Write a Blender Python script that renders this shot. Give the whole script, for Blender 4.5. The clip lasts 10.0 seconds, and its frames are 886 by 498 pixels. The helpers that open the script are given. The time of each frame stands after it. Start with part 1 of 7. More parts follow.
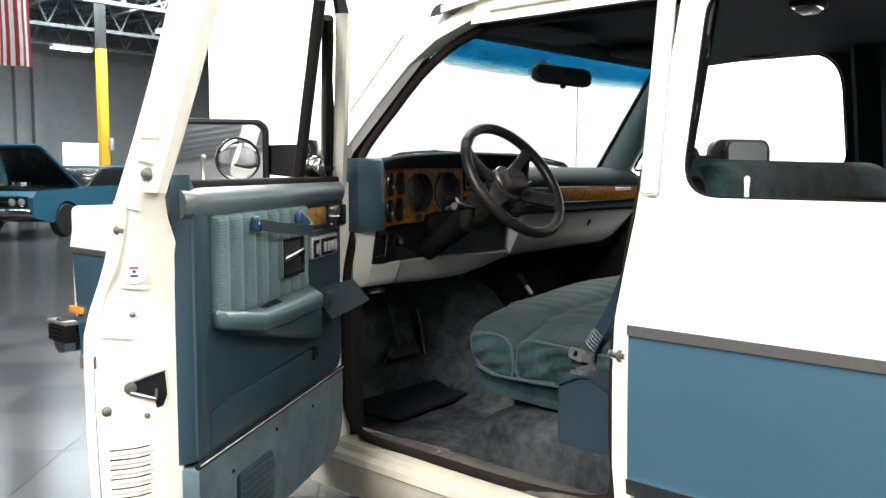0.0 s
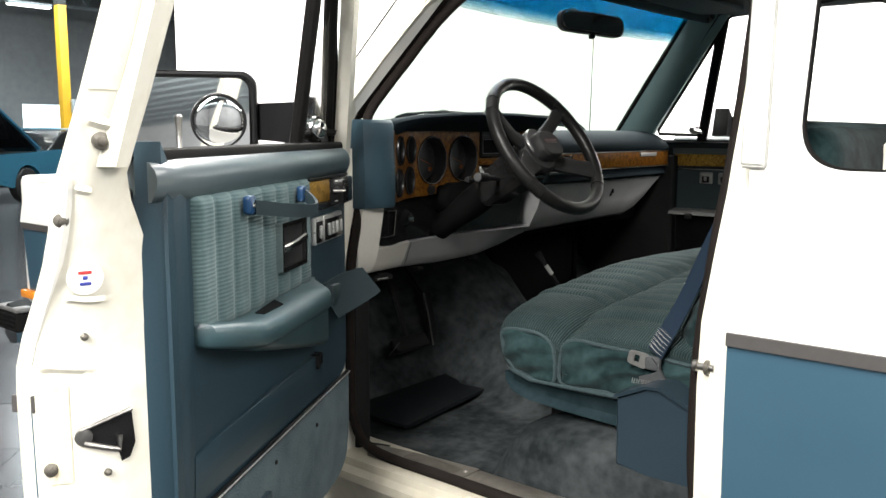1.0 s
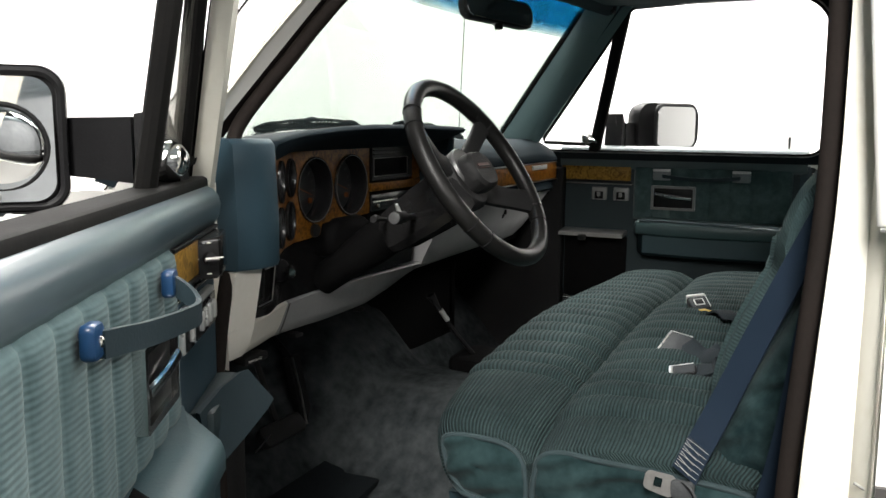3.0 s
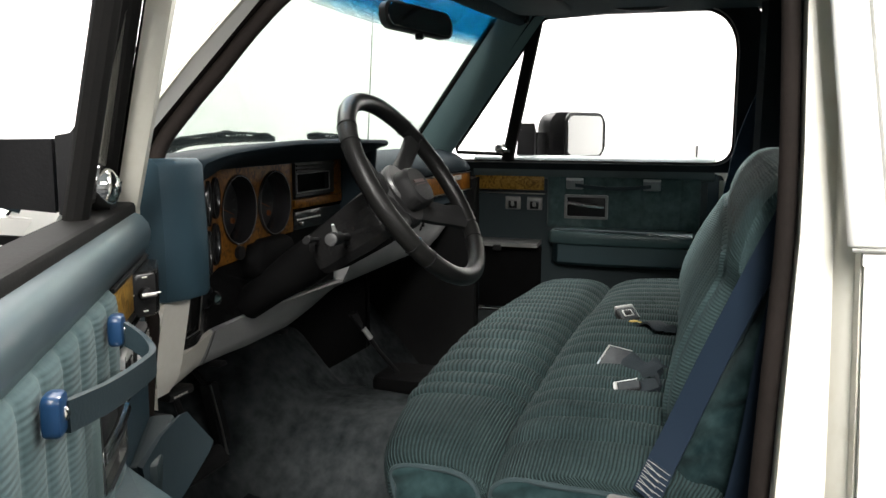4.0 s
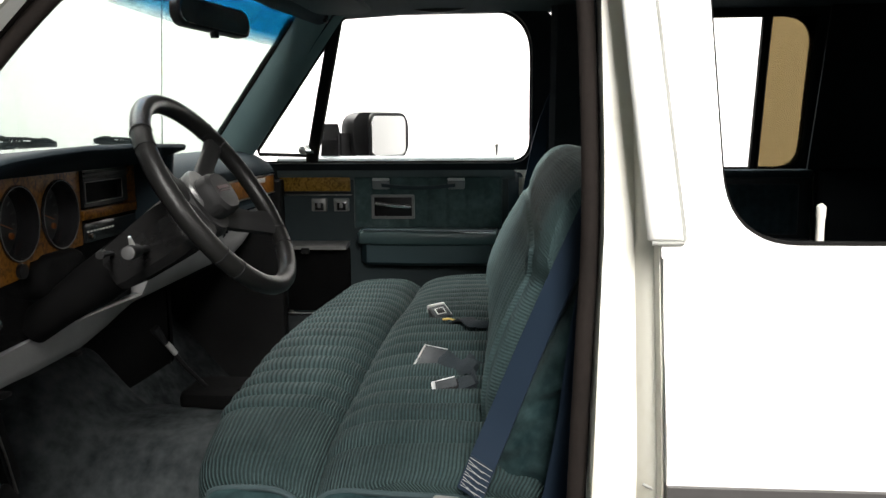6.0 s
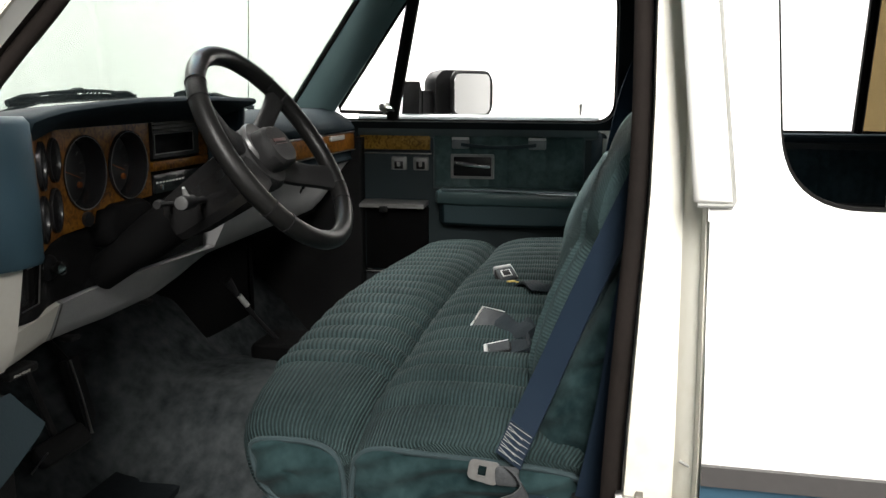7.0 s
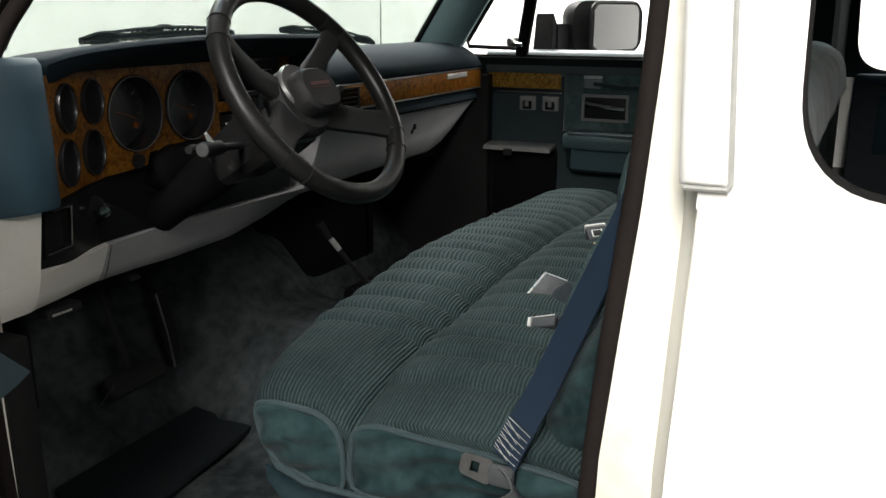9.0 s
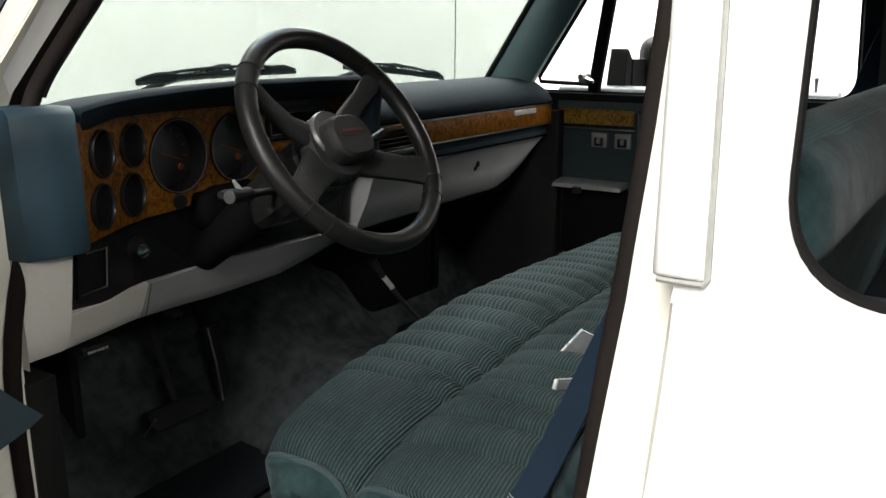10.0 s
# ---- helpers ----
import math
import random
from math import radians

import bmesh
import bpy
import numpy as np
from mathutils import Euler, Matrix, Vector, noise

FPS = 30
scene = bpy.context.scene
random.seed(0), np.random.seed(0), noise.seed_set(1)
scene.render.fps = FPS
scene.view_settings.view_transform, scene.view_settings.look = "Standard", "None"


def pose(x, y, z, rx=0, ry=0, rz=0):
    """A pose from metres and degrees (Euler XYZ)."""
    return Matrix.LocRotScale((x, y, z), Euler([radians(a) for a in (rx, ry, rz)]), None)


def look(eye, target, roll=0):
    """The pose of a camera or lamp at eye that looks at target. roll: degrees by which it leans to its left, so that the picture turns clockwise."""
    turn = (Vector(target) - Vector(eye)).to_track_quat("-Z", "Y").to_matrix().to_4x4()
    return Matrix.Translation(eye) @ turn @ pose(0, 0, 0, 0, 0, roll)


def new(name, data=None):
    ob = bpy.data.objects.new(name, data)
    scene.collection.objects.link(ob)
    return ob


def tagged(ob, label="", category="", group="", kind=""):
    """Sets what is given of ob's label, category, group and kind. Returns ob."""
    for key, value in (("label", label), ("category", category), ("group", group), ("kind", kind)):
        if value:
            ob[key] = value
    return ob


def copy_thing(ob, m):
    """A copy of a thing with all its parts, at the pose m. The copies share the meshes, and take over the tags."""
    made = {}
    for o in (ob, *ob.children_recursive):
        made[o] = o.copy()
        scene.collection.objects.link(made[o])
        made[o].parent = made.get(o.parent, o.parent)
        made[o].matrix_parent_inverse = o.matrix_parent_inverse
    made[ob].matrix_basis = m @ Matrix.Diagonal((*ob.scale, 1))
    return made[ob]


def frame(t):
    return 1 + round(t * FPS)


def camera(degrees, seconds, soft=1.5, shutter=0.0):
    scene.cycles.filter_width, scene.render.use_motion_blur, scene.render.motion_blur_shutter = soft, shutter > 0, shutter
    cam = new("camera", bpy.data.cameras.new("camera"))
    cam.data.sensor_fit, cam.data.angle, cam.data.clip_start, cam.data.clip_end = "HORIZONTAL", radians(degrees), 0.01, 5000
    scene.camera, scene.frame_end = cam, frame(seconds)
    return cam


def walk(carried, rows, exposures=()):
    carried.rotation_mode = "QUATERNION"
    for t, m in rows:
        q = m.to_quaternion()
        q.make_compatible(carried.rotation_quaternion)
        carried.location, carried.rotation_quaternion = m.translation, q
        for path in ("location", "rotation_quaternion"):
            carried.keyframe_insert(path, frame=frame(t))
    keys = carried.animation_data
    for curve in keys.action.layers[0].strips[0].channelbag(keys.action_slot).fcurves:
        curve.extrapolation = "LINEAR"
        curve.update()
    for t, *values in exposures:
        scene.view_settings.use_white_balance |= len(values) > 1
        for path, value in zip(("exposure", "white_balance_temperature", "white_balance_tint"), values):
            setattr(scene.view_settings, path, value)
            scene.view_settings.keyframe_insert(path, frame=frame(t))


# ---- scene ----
cam = camera(54.9, 10.0)
PATH = [
    (0, (-2.57, -0.879, 1.351), (-1.09, 0.453, 1.163), 0.2),
    (0.5, (-2.454, -0.699, 1.355), (-0.976, 0.628, 1.122), 0.2),
    (1, (-2.351, -0.51, 1.353), (-0.833, 0.764, 1.079), 0.2),
    (1.5, (-2.254, -0.338, 1.367), (-0.649, 0.816, 1.064), 0.2),
    (2, (-2.154, -0.186, 1.373), (-0.479, 0.863, 1.064), 0.3),
    (2.5, (-2.049, -0.051, 1.4), (-0.319, 0.906, 1.095), 0.5),
    (2.7, (-2.017, -0.004, 1.406), (-0.264, 0.911, 1.105), 0.6),
    (3.8, (-1.958, 0.148, 1.422), (-0.11, 0.859, 1.143), 0.0),
    (4, (-1.961, 0.165, 1.429), (-0.082, 0.791, 1.147), 0.2),
    (4.5, (-1.977, 0.192, 1.43), (-0.045, 0.628, 1.151), 0.1),
    (5, (-1.993, 0.216, 1.431), (-0.029, 0.467, 1.153), 0.1),
    (5.2, (-1.988, 0.219, 1.43), (-0.017, 0.416, 1.15), 0.2),
    (6.3, (-1.917, 0.163, 1.435), (0.053, 0.348, 1.147), -0.6),
    (6.5, (-1.906, 0.149, 1.434), (0.057, 0.385, 1.133), -0.3),
    (7, (-1.887, 0.105, 1.42), (0.033, 0.523, 1.051), 0.1),
    (7.5, (-1.847, 0.049, 1.401), (0.028, 0.588, 0.959), 0.0),
    (8, (-1.803, -0.008, 1.4), (0.02, 0.643, 0.897), 0.0),
    (8.5, (-1.751, -0.06, 1.415), (0.02, 0.708, 0.891), -0.0),
    (9, (-1.652, -0.104, 1.435), (0.076, 0.754, 0.91), -0.1),
    (9.5, (-1.581, -0.151, 1.459), (0.103, 0.793, 0.934), -0.0),
    (10, (-1.546, -0.183, 1.476), (0.072, 0.89, 0.996), 0.0),
]
walk(cam, [(t, look(eye, target, roll)) for t, eye, target, roll in PATH], [(0, 0.0), (1, -0.06), (1.5, -0.16), (2, -0.28), (2.7, -0.3), (3.8, -0.22), (5.2, -0.22), (7, -0.34), (8.5, -0.48), (10, -0.46)])

# ---- light ----
world = bpy.data.worlds.new("world")
scene.world = world
world.use_nodes = True
world.node_tree.nodes["Background"].inputs[0].default_value = (0.55, 0.6, 0.65, 1)
world.node_tree.nodes["Background"].inputs[1].default_value = 0.05
scene.view_settings.exposure = 0.0


def area(name, x, y, z, sx, sy, watts, colour=(1, 0.97, 0.93), target=None):
    lamp = bpy.data.lights.new(name, "AREA")
    lamp.shape, lamp.size, lamp.size_y, lamp.energy, lamp.color = "RECTANGLE", sx, sy, watts, colour
    ob = new(name, lamp)
    ob.matrix_world = look((x, y, z), target or (x, y, z - 1))
    return ob


# ---- materials ----
def mat(name, c1, c2=None, rough=0.5, metal=0.0, scale=8.0, fine=90.0, bump=0.0, dist=0.002, coat=0.0, sheen=0.0, mixlo=0.35, mixhi=0.65, spec=0.5, rvar=0.1):
    m = bpy.data.materials.new(name)
    m.use_nodes = True
    t = m.node_tree
    b = t.nodes["Principled BSDF"]
    c2 = c2 or tuple(min(1, v * 0.82) for v in c1)
    co = t.nodes.new("ShaderNodeTexCoord")
    n1 = t.nodes.new("ShaderNodeTexNoise")
    n1.inputs["Scale"].default_value, n1.inputs["Detail"].default_value = scale, 6
    n2 = t.nodes.new("ShaderNodeTexNoise")
    n2.inputs["Scale"].default_value, n2.inputs["Detail"].default_value = fine, 4
    t.links.new(co.outputs["Object"], n1.inputs["Vector"])
    t.links.new(co.outputs["Object"], n2.inputs["Vector"])
    add = t.nodes.new("ShaderNodeMix")
    add.data_type = "FLOAT"
    add.inputs[0].default_value = 0.35
    t.links.new(n1.outputs["Fac"], add.inputs[2])
    t.links.new(n2.outputs["Fac"], add.inputs[3])
    r = t.nodes.new("ShaderNodeValToRGB")
    r.color_ramp.elements[0].position, r.color_ramp.elements[1].position = mixlo, mixhi
    r.color_ramp.elements[0].color, r.color_ramp.elements[1].color = (*c1, 1), (*c2, 1)
    t.links.new(add.outputs[0], r.inputs[0])
    t.links.new(r.outputs[0], b.inputs["Base Color"])
    rr = t.nodes.new("ShaderNodeMapRange")
    rr.inputs[3].default_value, rr.inputs[4].default_value = max(0.02, rough - rvar), min(1, rough + rvar)
    t.links.new(add.outputs[0], rr.inputs[0])
    t.links.new(rr.outputs[0], b.inputs["Roughness"])
    b.inputs["Metallic"].default_value = metal
    b.inputs["Coat Weight"].default_value, b.inputs["Coat Roughness"].default_value = coat, 0.04
    b.inputs["Sheen Weight"].default_value = sheen
    b.inputs["Specular IOR Level"].default_value = spec
    if bump:
        bp = t.nodes.new("ShaderNodeBump")
        bp.inputs["Strength"].default_value, bp.inputs["Distance"].default_value = bump, dist
        t.links.new(n2.outputs["Fac"], bp.inputs["Height"])
        t.links.new(bp.outputs[0], b.inputs["Normal"])
    return m


def glow(name, colour, strength):
    m = bpy.data.materials.new(name)
    m.use_nodes = True
    b = m.node_tree.nodes["Principled BSDF"]
    b.inputs["Base Color"].default_value = (*colour, 1)
    b.inputs["Emission Color"].default_value, b.inputs["Emission Strength"].default_value = (*colour, 1), strength
    return m


def pane_material(name, tint, gloss=0.06):
    m = bpy.data.materials.new(name)
    m.use_nodes = True
    t = m.node_tree
    t.nodes.clear()
    out = t.nodes.new("ShaderNodeOutputMaterial")
    tr = t.nodes.new("ShaderNodeBsdfTransparent")
    tr.inputs[0].default_value = (*tint, 1)
    gl = t.nodes.new("ShaderNodeBsdfGlossy")
    gl.inputs["Roughness"].default_value = 0.01
    fr = t.nodes.new("ShaderNodeFresnel")
    fr.inputs[0].default_value = 1.45
    mul = t.nodes.new("ShaderNodeMath")
    mul.operation = "MULTIPLY"
    mul.inputs[1].default_value = gloss / 0.06
    t.links.new(fr.outputs[0], mul.inputs[0])
    mx = t.nodes.new("ShaderNodeMixShader")
    t.links.new(mul.outputs[0], mx.inputs[0])
    t.links.new(tr.outputs[0], mx.inputs[1])
    t.links.new(gl.outputs[0], mx.inputs[2])
    t.links.new(mx.outputs[0], out.inputs[0])
    return m


def cord_material(name, c1, c2, period, axis, depth, dark=0.55, pile=0.35):
    """Wide-wale cloth: ribs of the given period across one axis of the UV map, shade painted into their grooves, with
    brushed pile patches.
    """
    m = mat(name, c1, c2, rough=0.9, scale=7, fine=160, sheen=pile, spec=0.2)
    t = m.node_tree
    b = t.nodes["Principled BSDF"]
    uv = t.nodes.new("ShaderNodeUVMap")
    sep = t.nodes.new("ShaderNodeSeparateXYZ")
    t.links.new(uv.outputs[0], sep.inputs[0])
    # slight waviness of the ribs
    nz = t.nodes.new("ShaderNodeTexNoise")
    nz.inputs["Scale"].default_value = 14
    t.links.new(uv.outputs[0], nz.inputs["Vector"])
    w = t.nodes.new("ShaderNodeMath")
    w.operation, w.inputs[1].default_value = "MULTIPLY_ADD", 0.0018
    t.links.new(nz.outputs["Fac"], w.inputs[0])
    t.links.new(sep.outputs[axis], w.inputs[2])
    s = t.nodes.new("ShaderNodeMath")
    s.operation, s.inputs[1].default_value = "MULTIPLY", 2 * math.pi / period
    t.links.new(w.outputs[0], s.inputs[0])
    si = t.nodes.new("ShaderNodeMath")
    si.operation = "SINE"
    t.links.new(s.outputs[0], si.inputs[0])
    # groove shade goes into the base colour, down to the factor dark
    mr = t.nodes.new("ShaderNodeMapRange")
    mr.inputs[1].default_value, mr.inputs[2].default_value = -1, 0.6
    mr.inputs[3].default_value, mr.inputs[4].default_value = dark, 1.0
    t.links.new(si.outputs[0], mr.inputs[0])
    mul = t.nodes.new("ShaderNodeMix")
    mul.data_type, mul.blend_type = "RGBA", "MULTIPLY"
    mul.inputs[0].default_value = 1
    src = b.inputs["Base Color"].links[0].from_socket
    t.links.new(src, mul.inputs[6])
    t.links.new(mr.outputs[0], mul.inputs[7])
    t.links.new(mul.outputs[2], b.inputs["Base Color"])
    bp = t.nodes.new("ShaderNodeBump")
    bp.inputs["Strength"].default_value, bp.inputs["Distance"].default_value = 1.0, depth
    t.links.new(si.outputs[0], bp.inputs["Height"])
    t.links.new(bp.outputs[0], b.inputs["Normal"])
    return m


WHITE = mat("white_paint", (0.80, 0.79, 0.75), (0.76, 0.75, 0.71), rough=0.3, coat=0.6, scale=3, rvar=0.04)
JAMB = mat("old_white_jamb_paint", (0.70, 0.68, 0.60), (0.57, 0.53, 0.42), rough=0.42, scale=5, fine=40, mixlo=0.45, mixhi=0.78, bump=0.15, dist=0.002)
# jamb cream made darker: the rocker's shade is put into its colour
ROCKER = mat("shaded_cream_rocker_paint", (0.47, 0.44, 0.36), (0.33, 0.30, 0.235), rough=0.4, scale=4, fine=30, mixlo=0.4, mixhi=0.8, bump=0.15, dist=0.002)
BLUE = mat("blue_metallic_paint", (0.055, 0.125, 0.180), (0.051, 0.117, 0.170), rough=0.32, metal=0.35, coat=0.8, fine=900, scale=4, rvar=0.04)
GREYLINE = mat("grey_moulding_vinyl", (0.062, 0.058, 0.056), rough=0.5, scale=12)
RUBBER = mat("black_rubber", (0.005, 0.005, 0.005), (0.009, 0.0085, 0.008), rough=0.8, bump=0.2, fine=160, spec=0.1)
SEAL = mat("brown_black_door_seal", (0.009, 0.007, 0.006), (0.015, 0.0115, 0.010), rough=0.85, bump=0.3, fine=120, spec=0.12)
SILVER = mat("brushed_silver", (0.62, 0.62, 0.60), (0.5, 0.5, 0.49), rough=0.3, metal=0.6)
BLACK = mat("black_plastic", (0.007, 0.007, 0.0075), (0.011, 0.011, 0.0115), rough=0.45, bump=0.15, fine=260, spec=0.14)
GLOSSBLACK = mat("black_panel_plastic", (0.0085, 0.0083, 0.0085), (0.012, 0.012, 0.012), rough=0.16, fine=40, spec=0.35)
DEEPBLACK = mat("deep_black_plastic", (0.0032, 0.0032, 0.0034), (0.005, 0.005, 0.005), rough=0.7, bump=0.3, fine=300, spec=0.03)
MATTBLACK = mat("matt_black_plastic", (0.0095, 0.0095, 0.0098), (0.015, 0.015, 0.015), rough=0.6, bump=0.3, fine=300, spec=0.12)
VINYL = mat("blue_vinyl", (0.0155, 0.0345, 0.0475), (0.0125, 0.0285, 0.040), rough=0.45, bump=0.35, fine=420, dist=0.001, scale=6, spec=0.35)
PILLARTEAL = mat("teal_pillar_cover", (0.105, 0.165, 0.168), (0.088, 0.142, 0.145), rough=0.45, bump=0.25, fine=320, dist=0.001)
FARSILL = mat("grey_teal_sill_pad", (0.055, 0.072, 0.076), (0.075, 0.095, 0.098), rough=0.36, scale=4, fine=18)
CAPGREY = mat("grey_strap_cap_plastic", (0.15, 0.165, 0.17), (0.12, 0.135, 0.14), rough=0.3)
STRAPBLUE = mat("dark_blue_strap_vinyl", (0.0095, 0.0185, 0.0235), (0.0135, 0.0245, 0.030), rough=0.6, bump=0.3, fine=300, dist=0.001, scale=12, spec=0.25)
DIALGREY = mat("dark_grey_dial_face", (0.010, 0.010, 0.0105), (0.022, 0.022, 0.0225), rough=0.35, scale=14, fine=60)
# grey for the bead's painted shadow line, the jamb notch and belt stitches
LINEGREY = mat("grey_line_and_thread", (0.33, 0.33, 0.31), (0.24, 0.24, 0.22), rough=0.7, scale=15)
# far-side copies of the door vinyls, colours shifted for the light there
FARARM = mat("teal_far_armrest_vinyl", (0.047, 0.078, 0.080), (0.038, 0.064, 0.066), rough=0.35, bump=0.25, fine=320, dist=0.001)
FARVINYL = mat("shaded_teal_vinyl", (0.013, 0.022, 0.025), (0.018, 0.029, 0.032), rough=0.5, bump=0.3, fine=400, dist=0.001, scale=6, spec=0.3)
PAD = mat("dark_blue_dash_pad", (0.0085, 0.0145, 0.019), (0.0125, 0.0195, 0.024), rough=0.75, spec=0.08, bump=0.35, fine=380, dist=0.001, scale=5)
SILLPAD = mat("worn_blue_sill_pad", (0.036, 0.058, 0.069), (0.095, 0.114, 0.122), rough=0.30, spec=0.6, scale=3, fine=6, mixlo=0.30, mixhi=0.90, bump=0.0, rvar=0.0)
ARMVINYL = mat("teal_armrest_vinyl", (0.022, 0.048, 0.056), (0.018, 0.040, 0.047), rough=0.4, bump=0.25, fine=320, dist=0.001)
# two-tone patches give crushed pile plus painted light and shade of creases
VELOUR = mat("teal_velour", (0.0050, 0.0135, 0.0148), (0.025, 0.048, 0.0495), rough=0.95, scale=13, fine=55, sheen=0.05, bump=0.2, mixlo=0.38, mixhi=0.68, spec=0.08)
SKIRT = mat("dark_teal_seat_skirt", (0.006, 0.014, 0.017), (0.017, 0.029, 0.034), rough=0.95, scale=8, fine=50, sheen=0.05, spec=0.08, mixlo=0.4, mixhi=0.68)
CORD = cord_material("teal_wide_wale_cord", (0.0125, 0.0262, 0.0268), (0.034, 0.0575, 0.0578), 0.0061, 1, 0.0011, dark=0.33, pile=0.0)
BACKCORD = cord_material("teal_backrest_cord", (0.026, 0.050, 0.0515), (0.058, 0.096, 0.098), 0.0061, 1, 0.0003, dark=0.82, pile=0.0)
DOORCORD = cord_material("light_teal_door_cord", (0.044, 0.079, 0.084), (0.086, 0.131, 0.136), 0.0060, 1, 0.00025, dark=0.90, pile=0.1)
# passenger copy of the door cloth, far-side shade put into its colour
DARKCORD = mat("shaded_teal_door_velour", (0.034, 0.058, 0.058), (0.086, 0.126, 0.124), rough=0.95, scale=14, fine=60, bump=0.3, dist=0.004, sheen=0.2, spec=0.08, mixlo=0.42, mixhi=0.78)
PIPING = mat("teal_piping", (0.015, 0.032, 0.036), rough=0.8, scale=30, sheen=0.05)
CARPET = mat("dark_teal_carpet", (0.0115, 0.0138, 0.0148), (0.064, 0.071, 0.073), rough=1.0, scale=7.0, fine=36, bump=0.5, dist=0.004, sheen=0.0, mixlo=0.38, mixhi=0.82, spec=0.02)
POCKETCARPET = mat("light_teal_door_carpet", (0.040, 0.068, 0.080), (0.088, 0.127, 0.143), rough=1.0, scale=14, fine=260, bump=0.8, dist=0.003, sheen=0.1, spec=0.05)
MAT_RUBBER = mat("black_floor_mat_rubber", (0.0035, 0.005, 0.006), (0.006, 0.008, 0.009), rough=0.85, bump=0.4, fine=150, spec=0.1)
CHROME = mat("chrome", (0.75, 0.75, 0.74), (0.62, 0.62, 0.6), rough=0.12, metal=1.0, rvar=0.06)
DULLSILVER = mat("dull_silver_plate", (0.23, 0.23, 0.225), (0.17, 0.17, 0.165), rough=0.32, metal=0.35, scale=20)
STEEL = mat("worn_steel", (0.42, 0.41, 0.39), (0.25, 0.24, 0.23), rough=0.35, metal=1.0, scale=30)
ALU = mat("aluminium_sill_plate", (0.150, 0.138, 0.118), (0.085, 0.078, 0.066), rough=0.42, metal=0.5, scale=12, fine=60)
# grey lowered so roll and glove box carry the dash's shade in colour
GREYPLASTIC = mat("pale_grey_plastic", (0.34, 0.34, 0.335), (0.27, 0.27, 0.27), rough=0.45, bump=0.2, fine=240, dist=0.001)
IVORY = mat("ivory_paint", (0.72, 0.70, 0.64), (0.66, 0.63, 0.56), rough=0.4, scale=6)
BELT = mat("blue_seat_belt_webbing", (0.0055, 0.0125, 0.024), (0.008, 0.017, 0.031), rough=0.75, fine=600, bump=0.5, dist=0.0006, spec=0.2)
GREYBELT = mat("grey_blue_webbing", (0.028, 0.040, 0.047), (0.045, 0.058, 0.066), rough=0.8, fine=300, bump=0.5)
BELTGREY = mat("faded_grey_webbing", (0.030, 0.033, 0.035), (0.052, 0.055, 0.057), rough=0.85, fine=200, bump=0.6)
DIMMARK = mat("dim_dial_print", (0.10, 0.10, 0.095), rough=0.7)
DIMORANGE = mat("dim_orange_needle", (0.22, 0.06, 0.008), rough=0.6)
ORANGE = mat("amber_lens", (0.75, 0.26, 0.03), rough=0.2)
HEADLINER = mat("dark_blue_headliner", (0.022, 0.031, 0.035), (0.030, 0.041, 0.046), rough=0.9, bump=0.3, fine=200, scale=5, spec=0.1)
DARKTRIM = mat("very_dark_blue_trim", (0.0105, 0.0128, 0.0146), (0.0150, 0.0182, 0.0205), rough=0.65, bump=0.2, fine=200, dist=0.001, spec=0.08)
BLUEPLASTIC = mat("bright_blue_plastic_cap", (0.008, 0.036, 0.095), rough=0.3)
PALETAPE = mat("faded_cream_tape", (0.71, 0.68, 0.57), (0.65, 0.60, 0.47), rough=0.6, scale=14)
RUSTY = mat("yellowed_tape", (0.69, 0.64, 0.49), (0.58, 0.50, 0.33), rough=0.6, scale=14)
LEATHER = mat("black_leather_grip", (0.005, 0.005, 0.005), (0.009, 0.009, 0.0085), rough=0.36, bump=0.4, fine=500, dist=0.0008, spec=0.2)
TYRE = mat("tyre_rubber", (0.012, 0.012, 0.012), rough=0.7, bump=0.4, fine=80)
CLEAR = pane_material("clear_glass", (0.995, 0.995, 0.995), 0.03)
SCREENGLASS = pane_material("green_tinted_windshield_glass", (0.70, 0.745, 0.72), 0.02)
BANDGLASS = pane_material("blue_shade_band", (0.07, 0.37, 0.58), 0.02)
FADEGLASS = [pane_material("blue_shade_fade", tuple(1 - (1 - c) * k for c in (0.12, 0.45, 0.65)), 0.02) for k in (0.2, 0.45, 0.68, 0.88)]
BROWNGLASS = pane_material("bronze_privacy_glass", (0.34, 0.29, 0.20), 0.03)
MIRROR = mat("mirror_glass", (0.9, 0.9, 0.9), (0.88, 0.88, 0.88), rough=0.03, metal=1.0, rvar=0.01)


def wood_material(name, c1, c2, c3):
    m = mat(name, c1, c2, rough=0.4, scale=22, fine=120, coat=0.0, spec=0.10)
    t = m.node_tree
    b = t.nodes["Principled BSDF"]
    co = t.nodes.new("ShaderNodeTexCoord")
    n = t.nodes.new("ShaderNodeTexNoise")
    n.inputs["Scale"].default_value, n.inputs["Detail"].default_value, n.inputs["Distortion"].default_value = 70, 8, 1.6
    t.links.new(co.outputs["Object"], n.inputs["Vector"])
    r = t.nodes.new("ShaderNodeValToRGB")
    e = r.color_ramp.elements
    e[0].position, e[0].color = 0.36, (*c3, 1)
    e[1].position, e[1].color = 0.66, (*c2, 1)
    mid = e.new(0.5)
    mid.color = (*c1, 1)
    t.links.new(n.outputs["Fac"], r.inputs[0])
    t.links.new(r.outputs[0], b.inputs["Base Color"])
    return m


BURL = wood_material("brown_burl_wood_trim", (0.118, 0.044, 0.0045), (0.185, 0.078, 0.010), (0.040, 0.013, 0.002))
